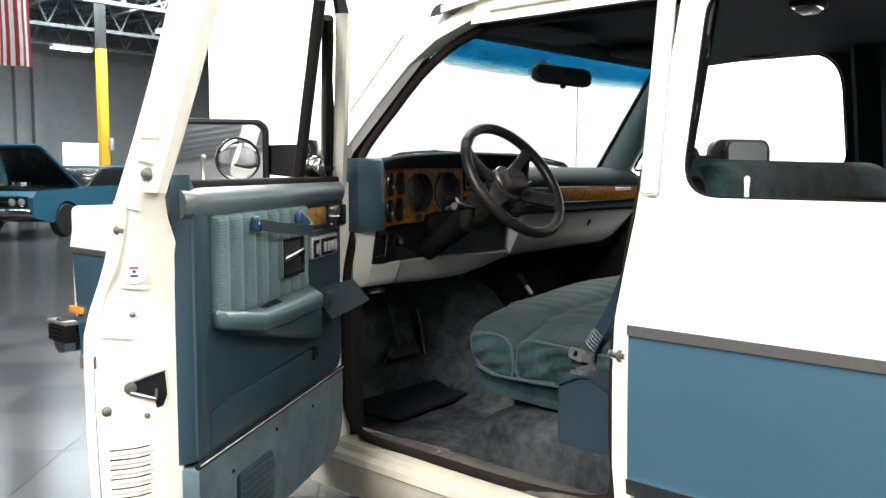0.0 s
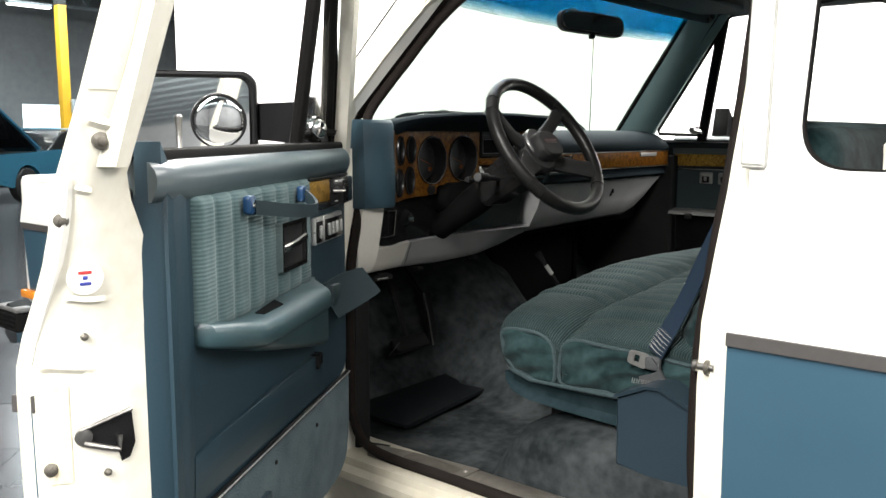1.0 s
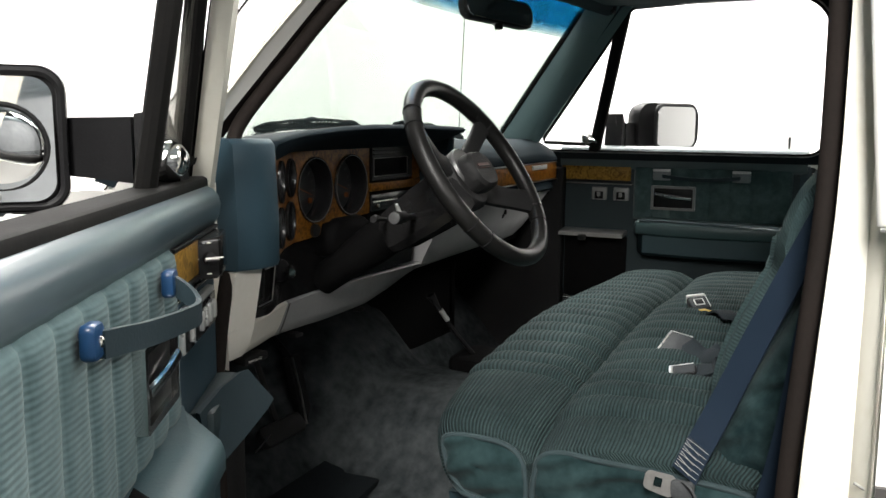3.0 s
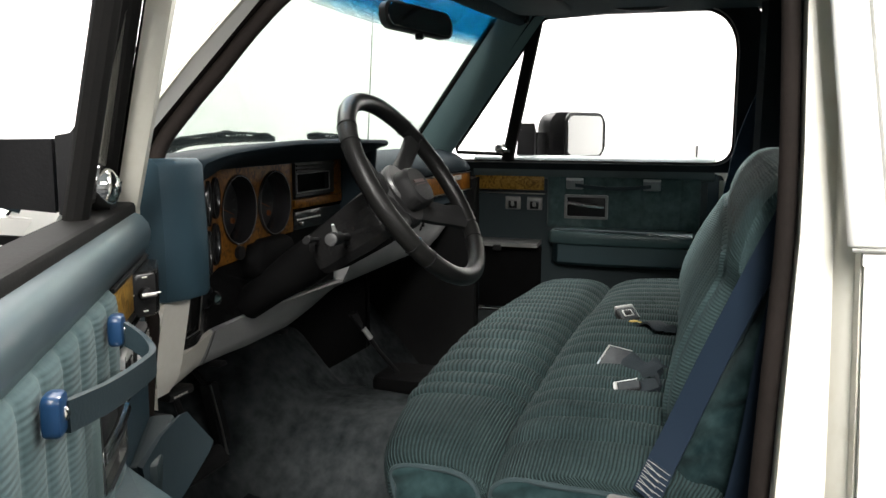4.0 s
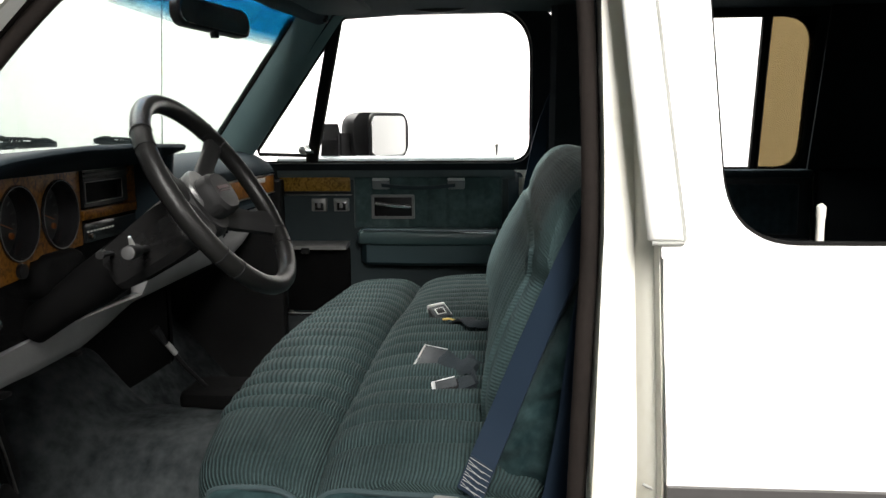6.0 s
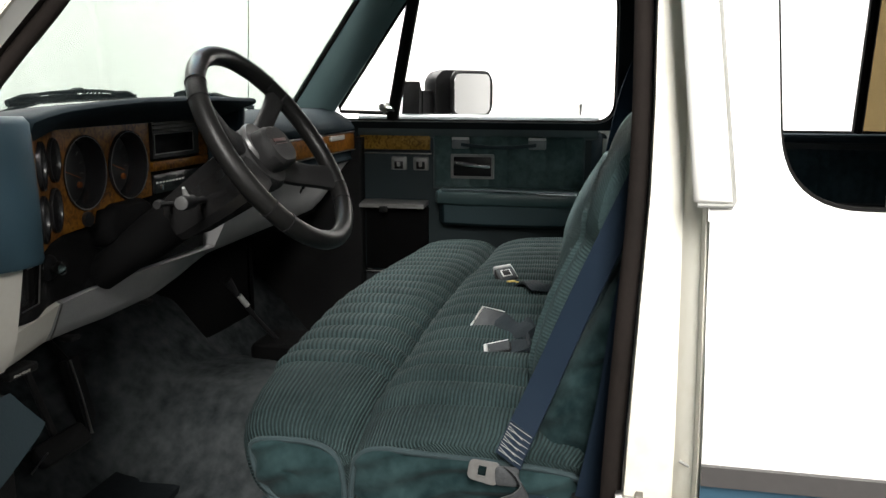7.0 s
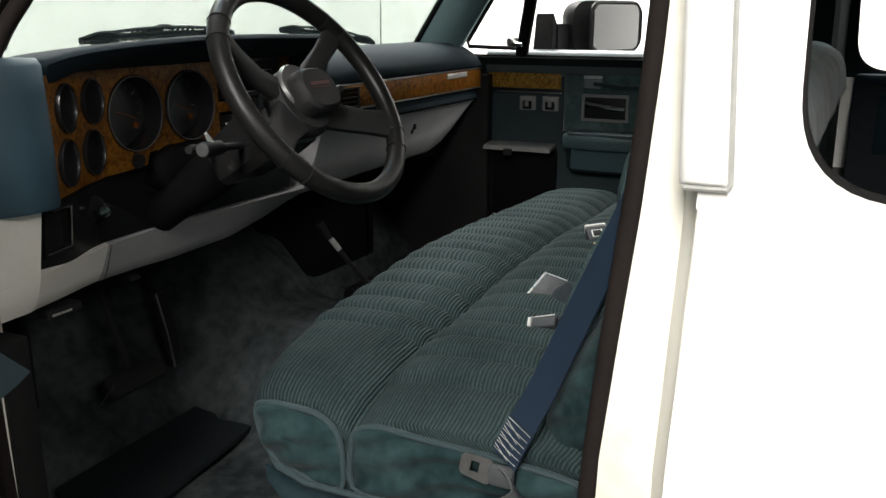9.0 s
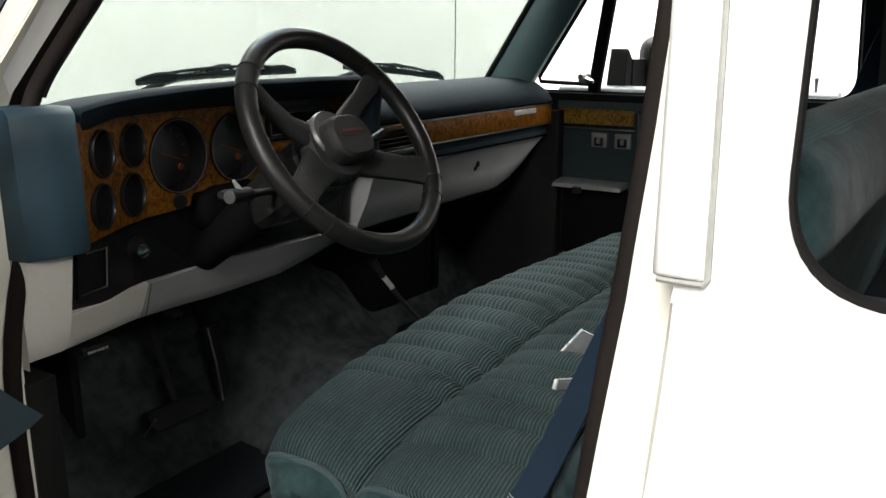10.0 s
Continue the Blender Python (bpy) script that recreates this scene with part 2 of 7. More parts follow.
GOLDBURL = wood_material("golden_burl_wood_trim", (0.20, 0.112, 0.020), (0.28, 0.165, 0.036), (0.09, 0.047, 0.010))


# ---- mesh builder ----
class M:
    def __init__(self):
        self.v, self.f, self.uv = [], [], {}

    def add(self, verts, faces, m=None):
        k = len(self.v)
        self.v += [tuple(m @ Vector(p)) if m else tuple(p) for p in verts]
        self.f += [tuple(i + k for i in f) for f in faces]
        return self

    def loft(self, rings, cap=True, closed=True, m=None, loop=False):
        n = len(rings[0])
        verts = [p for r in rings for p in r]
        faces = []
        cnt = len(rings)
        for i in range(cnt if loop else cnt - 1):
            j = (i + 1) % cnt
            for k in range(n if closed else n - 1):
                l = (k + 1) % n
                faces.append((i * n + k, i * n + l, j * n + l, j * n + k))
        if cap and closed and not loop:
            faces.append(tuple(range(n - 1, -1, -1)))
            faces.append(tuple((cnt - 1) * n + k for k in range(n)))
        return self.add(verts, faces, m)

    def rbox(self, c, s, r=0.01, b=None, axis="z", m=None, seg=4):
        """A box of size s round c: corners rounded by r round the axis, its two end faces' edges by b."""
        b = min(r, 0.004) if b is None else b
        o = {"x": (1, 2, 0), "y": (2, 0, 1), "z": (0, 1, 2)}[axis]
        w, h, d = (s[i] / 2 for i in o)
        rings = []
        for z, i in ((-d, b), (-d + b * 0.3, b * 0.3), (-d + b, 0), (d - b, 0), (d - b * 0.3, b * 0.3), (d, b)):
            ring = []
            for u, v in rr(2 * (w - i), 2 * (h - i), max(0.0005, r - i * 0.5), seg):
                p = [0, 0, 0]
                p[o[0]], p[o[1]], p[o[2]] = u, v, z
                ring.append((p[0] + c[0], p[1] + c[1], p[2] + c[2]))
            rings.append(ring)
        return self.loft(rings, m=m)

    def box(self, x0, x1, y0, y1, z0, z1, b=0.003, m=None):
        return self.rbox(((x0 + x1) / 2, (y0 + y1) / 2, (z0 + z1) / 2), (abs(x1 - x0), abs(y1 - y0), abs(z1 - z0)), b, b, "z", m, 2)

    def tube(self, pts, r, n=10, closed=False, m=None, ry=None, up=(0, 0, 1)):
        """A rod along pts; r a number or one per point; ry the second half-width for a flat section."""
        pts = [Vector(p) for p in pts]
        rings, side = [], None
        cnt = len(pts)
        for i, p in enumerate(pts):
            a = pts[i - 1] if i or closed else p
            c = pts[(i + 1) % cnt] if i < cnt - 1 or closed else p
            d = (c - a).normalized()
            if side is None:
                side = d.cross(Vector(up))
                if side.length < 0.01:
                    side = d.cross(Vector((1, 0, 0)))
            side = (side - d * side.dot(d)).normalized()
            top = side.cross(d)
            ra = r[i] if isinstance(r, (list, tuple)) else r
            rb = ra if ry is None else ry
            rings.append([p + side * (ra * math.cos(k * 2 * math.pi / n)) + top * (rb * math.sin(k * 2 * math.pi / n)) for k in range(n)])
        return self.loft(rings, m=m, loop=closed)

    def ribbon(self, pts, wides, th=0.002, m=None):
        """A flat strap along pts, wides giving the vector across it at each point."""
        rings = []
        cnt = len(pts)
        for i in range(cnt):
            p, w = Vector(pts[i]), Vector(wides[i])
            d = (Vector(pts[min(i + 1, cnt - 1)]) - Vector(pts[max(i - 1, 0)])).normalized()
            nrm = d.cross(w).normalized() * th / 2
            rings.append([p - w / 2 - nrm, p + w / 2 - nrm, p + w / 2 + nrm, p - w / 2 + nrm])
        return self.loft(rings, m=m)

    def lathe(self, prof, o=(0, 0, 0), axis=(0, 0, 1), n=24, m=None):
        q = Vector((0, 0, 1)).rotation_difference(Vector(axis).normalized())
        rings = [[Vector(o) + q @ Vector((r * math.cos(a), r * math.sin(a), h)) for a in (k * 2 * math.pi / n for k in range(n))] for r, h in prof]
        return self.loft(rings, m=m)

    def collar(self, prof, o, axis, n=24):
        """A ring turned round an axis from a closed profile, open in its middle."""
        q = Vector((0, 0, 1)).rotation_difference(Vector(axis).normalized())
        return self.loft([[Vector(o) + q @ Vector((r * math.cos(a), r * math.sin(a), h)) for r, h in prof] for a in (k * 2 * math.pi / n for k in range(n))], loop=True)

    def prism(self, poly, axis, a, b, ins=0.0, m=None):
        """A polygon in the plane across the axis (x: y,z; y: x,z; z: x,y), from a to b; ins rounds its end edges."""
        def put(u, v, w):
            return {"x": (w, u, v), "y": (u, w, v), "z": (u, v, w)}[axis]
        if ins:
            cx, cy = sum(p[0] for p in poly) / len(poly), sum(p[1] for p in poly) / len(poly)
            ex, ey = max(abs(p[0] - cx) for p in poly), max(abs(p[1] - cy) for p in poly)
            small = [(cx + (u - cx) * (1 - ins / ex), cy + (v - cy) * (1 - ins / ey)) for u, v in poly]
            s = 1 if b > a else -1
            rings = [[put(u, v, a) for u, v in small], [put(u, v, a + s * ins) for u, v in poly], [put(u, v, b - s * ins) for u, v in poly], [put(u, v, b) for u, v in small]]
        else:
            rings = [[put(u, v, a) for u, v in poly], [put(u, v, b) for u, v in poly]]
        return self.loft(rings, m=m)

    def sheet(self, outer, holes, f, g, m=None):
        """A plate with holes: loops in (u, v); f and g map them onto its two faces."""
        bm = bmesh.new()
        loops = []
        for loop in [outer] + list(holes):
            vs = [bm.verts.new((u, v, 0)) for u, v in loop]
            for i in range(len(vs)):
                bm.edges.new((vs[i], vs[(i + 1) % len(vs)]))
            loops.append(len(loop))
        bmesh.ops.triangle_fill(bm, use_beauty=True, use_dissolve=False, edges=bm.edges[:])
        bm.verts.index_update()
        pts = [v.co.copy() for v in bm.verts]
        n = len(pts)
        tris = [[v.index for v in fc.verts] for fc in bm.faces]
        bm.free()
        faces = [tuple(t) for t in tris] + [tuple(i + n for i in reversed(t)) for t in tris]
        s = 0
        for cnt in loops:
            for i in range(cnt):
                a, b = s + i, s + (i + 1) % cnt
                faces.append((a, b, b + n, a + n))
            s += cnt
        return self.add([f(p.x, p.y) for p in pts] + [g(p.x, p.y) for p in pts], faces, m)


def rr(w, h, r, n=4):
    """A rounded rectangle round (0, 0)."""
    r = min(r, w / 2 - 1e-5, h / 2 - 1e-5)
    out = []
    for cx, cy, a in ((w / 2 - r, h / 2 - r, 0), (-w / 2 + r, h / 2 - r, 90), (-w / 2 + r, -h / 2 + r, 180), (w / 2 - r, -h / 2 + r, 270)):
        for k in range(n + 1):
            t = radians(a + 90 * k / n)
            out.append((cx + r * math.cos(t), cy + r * math.sin(t)))
    return out


def rpoly(pts, r, n=5):
    """A polygon with its corners rounded; r a number or one per corner."""
    out = []
    c = len(pts)
    for i in range(c):
        p, a, b = Vector(pts[i]), Vector(pts[i - 1]), Vector(pts[(i + 1) % c])
        ri = r[i] if isinstance(r, (list, tuple)) else r
        da, db = (a - p), (b - p)
        d = min(ri, da.length * 0.45, db.length * 0.45)
        if d < 1e-4:
            out.append(tuple(p))
            continue
        s, e = p + da.normalized() * d, p + db.normalized() * d
        for k in range(n + 1):
            t = k / n
            out.append(tuple(s * (1 - t) ** 2 + p * 2 * t * (1 - t) + e * t * t))
    return out


def spline(pts, n=8):
    """A smooth line through the points."""
    P = [Vector(p) for p in pts]
    out = []
    for i in range(len(P) - 1):
        a, b, c, d = P[max(i - 1, 0)], P[i], P[i + 1], P[min(i + 2, len(P) - 1)]
        for k in range(n):
            t = k / n
            out.append(0.5 * ((2 * b) + (c - a) * t + (2 * a - 5 * b + 4 * c - d) * t * t + (3 * b - a - 3 * c + d) * t ** 3))
    return out + [P[-1]]


def interp(x, xs, ys):
    return float(np.interp(x, xs, ys))


TURNED = [None]  # the pose in which the parts now being built stand


def part(name, mb, material, parent, label="", smooth=38, uv=None):
    me = bpy.data.meshes.new(name)
    me.from_pydata(mb.v, [], mb.f)
    bm = bmesh.new()
    bm.from_mesh(me)
    bmesh.ops.recalc_face_normals(bm, faces=bm.faces[:])
    if uv:
        lay = bm.loops.layers.uv.new("UVMap")
        for fc in bm.faces:
            for lp in fc.loops:
                lp[lay].uv = uv[lp.vert.index] if isinstance(uv, list) else uv(lp.vert.co)
    if TURNED[0]:
        bmesh.ops.transform(bm, matrix=TURNED[0], verts=bm.verts[:])
    bm.to_mesh(me)
    bm.free()
    me.materials.append(material)
    if smooth:
        me.shade_smooth()
        me.set_sharp_from_angle(angle=radians(smooth))
    ob = new(name, me)
    ob.parent = parent
    if parent and not parent.parent:
        ob.matrix_parent_inverse = Matrix.Translation(parent.location).inverted()
    if label:
        ob["label"] = label
    return ob


def thing(name, label, category, at=(0, 0, 0), group="", kind=""):
    ob = new(name)
    ob.location = at
    ob.empty_display_size = 0.1
    return tagged(ob, label, category, group, kind)


def solo(name, mb, material, label, category, group="", kind="", smooth=38, uv=None):
    ob = part(name, mb, material, None, smooth=smooth, uv=uv)
    return tagged(ob, label, category, group, kind)


# ---- the hall ----
CONCRETE = mat("grey_concrete_wall", (0.36, 0.375, 0.38), (0.27, 0.283, 0.288), rough=0.9, scale=0.6, fine=5, bump=0.2)
BACKWHITE = mat("white_studio_wall", (0.86, 0.86, 0.84), (0.84, 0.84, 0.82), rough=0.8, scale=1)
CEILMETAL = mat("grey_roof_deck", (0.24, 0.28, 0.295), (0.18, 0.21, 0.225), rough=0.7, scale=2)
TRUSS = mat("grey_truss_steel", (0.33, 0.37, 0.385), (0.24, 0.27, 0.285), rough=0.6, scale=6)
YELLOW = mat("yellow_column_paint", (0.72, 0.40, 0.02), (0.62, 0.34, 0.02), rough=0.5, scale=4)
LAMPGLOW = glow("lamp_tube", (1, 0.98, 0.94), 9.0)
DAYGLOW = glow("daylight_beyond_window", (0.82, 0.95, 1.0), 2.6)

FLOOR = mat("polished_concrete_floor", (0.070, 0.073, 0.076), (0.050, 0.053, 0.056), rough=0.14, scale=0.8, fine=9, rvar=0.05, spec=0.35)
LIGHTTILE = mat("light_grey_vinyl_tile", (0.037, 0.039, 0.042), (0.032, 0.034, 0.037), rough=0.2, scale=3, fine=14, rvar=0.02, spec=0.16)
DARKTILE = mat("dark_grey_vinyl_tile", (0.020, 0.022, 0.025), (0.016, 0.018, 0.021), rough=0.2, scale=3, fine=14, rvar=0.02, spec=0.16)
ground = solo("floor", M().box(-22, 26, -18, 31, -0.1, 0.0, 0.001), FLOOR, "polished grey showroom floor with light and dark tiles", "floor", kind="structure")


def lay_tiles():
    """Square tiles laid at 45 degrees to the vehicle, light and dark by turns."""
    size = 0.63
    first = {}
    for i in range(-7, 6):
        for j in range(-8, 10):
            dark = (i + j) % 2
            x = ((1.609 + (i + 0.5) * size) - (2.79 + (j + 0.5) * size)) / math.sqrt(2)
            y = ((1.609 + (i + 0.5) * size) + (2.79 + (j + 0.5) * size)) / math.sqrt(2)
            if dark not in first:
                first[dark] = part("tile", M().box(-size / 2 + 0.001, size / 2 - 0.001, -size / 2 + 0.001, size / 2 - 0.001, 0.0, 0.005, 0.001), DARKTILE if dark else LIGHTTILE, ground, smooth=0)
                ob = first[dark]
            else:
                ob = new("tile", first[dark].data)
                ob.parent = ground
            ob.matrix_basis = pose(x, y, 0.0005, 0, 0, 45)


lay_tiles()

# outer walls, with window openings in the far wall
wins = [(4.45, 1.15), (9.9, 1.6), (13.4, 2.2)]
holes = [[(x, 1.1), (x + w, 1.1), (x + w, 2.15), (x, 2.15)] for x, w in wins]
solo("wall_north", M().sheet([(-22, 0), (26, 0), (26, 7), (-22, 7)], holes, lambda u, v: (u, 27.0, v), lambda u, v: (u, 27.25, v)), CONCRETE, "grey concrete hall wall with bright window openings", "wall", kind="structure")
for x, w in wins:
    solo("window_%d" % (wins.index((x, w)) + 1), M().box(x - 0.02, x + w + 0.02, 27.27, 27.30, 1.08, 2.17), DAYGLOW, "bright daylit hall window", "window", kind="structure")
solo("wall_east", M().box(25.8, 26, -18, 27, 0, 7), CONCRETE, "grey concrete hall wall", "wall", kind="structure")
solo("wall_west", M().box(-22, -21.8, -18, 27, 0, 7), CONCRETE, "grey concrete hall wall", "wall", kind="structure")
solo("wall_south", M().box(-22, 26, -18, -17.8, 0, 7), CONCRETE, "grey concrete hall wall", "wall", kind="structure")
pil = M()
for x in (8.4, 8.95):
    pil.box(x, x + 0.35, 26.75, 27.0, 0, 7)
solo("trim", pil, CONCRETE, "concrete wall pilasters", "pilaster", kind="structure")

# white studio walls in front of the vehicle and beside it
cyc = [(3.55, 8.6), (4.2, 8.6)] + [(4.2 + 2.8 * math.sin(radians(a)), 5.8 + 2.8 * math.cos(radians(a))) for a in range(5, 91, 5)] + [(7.0, -17.0)]
solo("backdrop", M().loft([[(x, y, 0.0), (x, y, 5.4), (x + 0.12, y + 0.12, 5.4), (x + 0.12, y + 0.12, 0.0)] for x, y in cyc]), BACKWHITE, "brightly lit curved white studio wall", "wall", kind="structure")

deck = M().box(-22, 26, -18, 27.2, 6.2, 6.3)
for i in range(80):
    y = -17.7 + i * 0.56
    deck.box(-22, 26, y, y + 0.12, 6.15, 6.2, 0.002)
solo("ceiling", deck, CEILMETAL, "dark ribbed metal roof deck", "ceiling", kind="structure")


def truss(y):
    """A steel roof truss across the hall."""
    ob = thing("roof_truss", "grey steel open-web roof truss under the deck", "roof truss", (0, y, 5.0), group="roof trusses")
    part("top_chord", M().box(-21.8, 25.8, y - 0.05, y + 0.05, 6.04, 6.15), TRUSS, ob)
    part("bottom_chord", M().box(-21.8, 25.8, y - 0.05, y + 0.05, 5.02, 5.11), TRUSS, ob)
    web = M()
    for i in range(48):
        x = -21.6 + i
        web.tube([(x, y, 5.10), (x + 0.5, y, 6.06)], 0.025, 6).tube([(x + 0.5, y, 6.06), (x + 1, y, 5.10)], 0.025, 6)
    part("web", web, TRUSS, ob)
    return ob


tr = truss(10.0)
for y in (14.0, 18.0, 22.0, 25.5):
    copy_thing(tr, Matrix.Translation((0, y, 5.0)))
jo = thing("roof_joist", "thin steel joist running between the roof trusses", "joist", (-4, 10, 5.7), group="roof joists")
part("chord", M().box(-4.04, -3.96, 9.9, 26.9, 5.95, 6.02).box(-4.04, -3.96, 9.9, 26.9, 5.50, 5.56), TRUSS, jo)
wb = M()
for i in range(28):
    wb.tube([(-4, 10 + i * 0.6, 5.53), (-4, 10.3 + i * 0.6, 5.98)], 0.015, 5).tube([(-4, 10.3 + i * 0.6, 5.98), (-4, 10.6 + i * 0.6, 5.53)], 0.015, 5)
part("web", wb, TRUSS, jo)
for k in range(1, 10):
    copy_thing(jo, Matrix.Translation((-4 + 2.2 * k, 10, 5.7)))

# yellow column
col = thing("column", "steel roof column painted yellow on its lower part", "column", (7.3, 18.96, 0))
part("lower_shaft", M().box(7.20, 7.40, 18.86, 19.06, 0, 4.15, 0.01), YELLOW, col)
part("upper_shaft", M().box(7.203, 7.397, 18.863, 19.057, 4.15, 6.15, 0.01), mat("dark_column_steel", (0.07, 0.075, 0.075), rough=0.6), col, "bare grey upper shaft")
part("outlet_box", M().box(7.38, 7.46, 18.78, 18.862, 1.75, 2.05), TRUSS, col)


def hall_lamp(x, y, z):
    ob = thing("hall_lamp", "long white LED hall lamp hanging under the trusses", "ceiling lamp", (x, y, z), group="hall lamps")
    part("housing", M().box(x - 0.55, x + 0.55, y - 0.12, y + 0.12, z, z + 0.07, 0.01), TRUSS, ob)
    part("tube", M().rbox((x, y, z - 0.02), (1.04, 0.2, 0.04), 0.02, 0.01, "x"), LAMPGLOW, ob)
    part("cable", M().tube([(x, y, z + 0.06), (x, y, 6.15)], 0.01, 6), BLACK, ob)
    return ob


hl = hall_lamp(8.0, 22.0, 4.5)
for x, y, z in ((10.2, 20.5, 5.0), (2.0, 21.5, 5.0), (-3.0, 18.0, 5.2), (-6.0, 9.0, 5.4)):
    copy_thing(hl, Matrix.Translation((x, y, z)))

# hanging flag of red and white stripes
flag = thing("hanging_flag", "large striped red and white flag hanging from the roof", "flag", (3.6, 14.0, 2.8))
FLAGRED = mat("flag_red_cloth", (0.28, 0.03, 0.04), rough=0.9)
FLAGWHITE = mat("flag_white_cloth", (0.65, 0.65, 0.66), rough=0.9)
for i in range(13):
    x0 = 3.64 - 0.058 * (i + 1)

    def fold(x, z):
        return 14.0 + 0.05 * math.sin(x * 16) + 0.02 * math.sin(z * 3 + x * 4)
    top = 5.9
    rings = [[(x0 + 0.058 * k / 3, fold(x0 + 0.058 * k / 3, z), z) for k in range(4)] + [(x0 + 0.058 * k / 3, fold(x0 + 0.058 * k / 3, z) + 0.004, z) for k in (3, 2, 1, 0)] for z in [3.02 + (top - 3.02) * j / 10 for j in range(11)]]
    part("stripe", M().loft(rings), FLAGRED if i % 2 == 0 else FLAGWHITE, flag)
part("pole", M().tube([(2.8, 14.0, 5.92), (3.70, 14.0, 5.92)], 0.025, 8).tube([(2.95, 14, 5.92), (2.95, 14, 6.95)], 0.006, 5).tube([(3.6, 14, 5.92), (3.6, 14, 6.95)], 0.006, 5), TRUSS, flag)


# parked classic cars in the hall
def old_car(name, label, x, y, turn, paint, hood_open, width=1.9, length=5.0):
    """A long low coupe; built along -y as its front, then turned."""
    ob = thing(name, label, "car", (x, y, 0))
    keep = TURNED[0]
    TURNED[0] = pose(x, y, 0, 0, 0, turn)
    w = width / 2
    f = -length / 2
    side = [(f, 0.42), (f + 0.02, 0.78), (f + 0.15, 0.90), (f + 1.4, 0.93), (f + 1.9, 0.96), (0.9, 0.97), (1.7, 0.95), (2.45, 0.88), (2.5, 0.5), (2.45, 0.28), (1.95, 0.26)] + \
           [(1.5 + 0.40 * math.cos(radians(a)), 0.30 + 0.40 * math.sin(radians(a))) for a in range(0, 181, 20)] + [(1.05, 0.24), (f + 1.55, 0.24)] + \
           [(f + 1.0 + 0.40 * math.cos(radians(a)), 0.30 + 0.40 * math.sin(radians(a))) for a in range(0, 181, 20)] + [(f + 0.5, 0.3)]
    body = M()
    body.sheet(side, [], lambda u, v: (-w + 0.10 * max(0, v - 0.6), u, v), lambda u, v: (w - 0.10 * max(0, v - 0.6), u, v))
    part("body", body, paint, ob)
    cab = M()
    rings = []
    for z, i, a, b in ((0.94, 0.08, f + 1.75, 2.1), (1.12, 0.16, f + 2.1, 1.75), (1.30, 0.24, f + 2.5, 1.35), (1.36, 0.32, f + 2.75, 1.1)):
        rings.append([(-w + i, a, z), (w - i, a, z), (w - i, b, z), (-w + i, b, z)])
    part("greenhouse", cab.loft(rings), GLOSSBLACK, ob, "dark glass greenhouse")
    part("roof", M().loft([[(-w + 0.3, f + 2.7, 1.355), (w - 0.3, f + 2.7, 1.355), (w - 0.3, 1.15, 1.355), (-w + 0.3, 1.15, 1.355)], [(-w + 0.36, f + 2.85, 1.39), (w - 0.36, f + 2.85, 1.39), (w - 0.36, 1.0, 1.39), (-w + 0.36, 1.0, 1.39)]]), paint, ob)
    part("windshield", M().sheet([(-w + 0.14, 0.96), (w - 0.14, 0.96), (w - 0.3, 1.33), (-w + 0.3, 1.33)], [], lambda u, v: (u, f + 1.73 + (v - 0.94) * 2.0 - 0.02, v), lambda u, v: (u, f + 1.75 + (v - 0.94) * 2.0 - 0.02, v)), CLEAR, ob)
    gr = part("grille", M().box(-w + 0.12, w - 0.12, f - 0.03, f + 0.02, 0.60, 0.80), BLACK, ob, "black grille with chrome bars")
    part("grille_bar", M().box(-w + 0.14, w - 0.14, f - 0.045, f - 0.02, 0.695, 0.715), CHROME, gr)
    part("grille_bar", M().box(-w + 0.12, w - 0.12, f - 0.045, f - 0.02, 0.79, 0.81), CHROME, gr)
    for sx in (-1, 1):
        for k in (0.22, 0.42):
            hd = part("headlight", M().lathe([(0.085, 0.0), (0.085, 0.05), (0.07, 0.06), (0.02, 0.075)], (sx * (w - k), f + 0.01, 0.70), (0, -1, 0), 16), CHROME, ob)
            part("lens", M().lathe([(0.066, 0.062), (0.05, 0.078), (0.01, 0.085)], (sx * (w - k), f + 0.01, 0.70), (0, -1, 0), 16), GREYPLASTIC, hd)
    part("bumper", M().rbox((0, f - 0.09, 0.5), (width + 0.02, 0.12, 0.14), 0.05, 0.05, "x"), CHROME, ob)
    if hood_open:
        part("hood", M().sheet(rpoly([(-w + 0.12, 0), (w - 0.12, 0), (w - 0.16, 1.45), (-w + 0.16, 1.45)], 0.08), [], lambda u, v: (u, f + 1.62 - v * 0.80, 0.98 + v * 0.56), lambda u, v: (u, f + 1.60 - v * 0.80, 0.95 + v * 0.56)), paint, ob, "raised hood")
        part("hood_liner", M().sheet(rpoly([(-w + 0.16, 0.04), (w - 0.16, 0.04), (w - 0.20, 1.40), (-w + 0.20, 1.40)], 0.08), [], lambda u, v: (u, f + 1.585 - v * 0.80, 0.935 + v * 0.56), lambda u, v: (u, f + 1.575 - v * 0.80, 0.92 + v * 0.56)), CARBLACK, ob, "dark hood underside")
        part("engine_bay", M().box(-w + 0.16, w - 0.16, f + 0.2, f + 1.5, 0.86, 0.935, 0.01), BLACK, ob)
        eng = part("engine", M().box(-0.25, 0.25, f + 0.6, f + 1.3, 0.90, 0.99, 0.03), STEEL, ob)
        part("air_cleaner", M().lathe([(0.05, 0), (0.19, 0.005), (0.19, 0.07), (0.17, 0.085), (0.02, 0.09)], (0, f + 0.95, 0.985)), CHROME, eng)
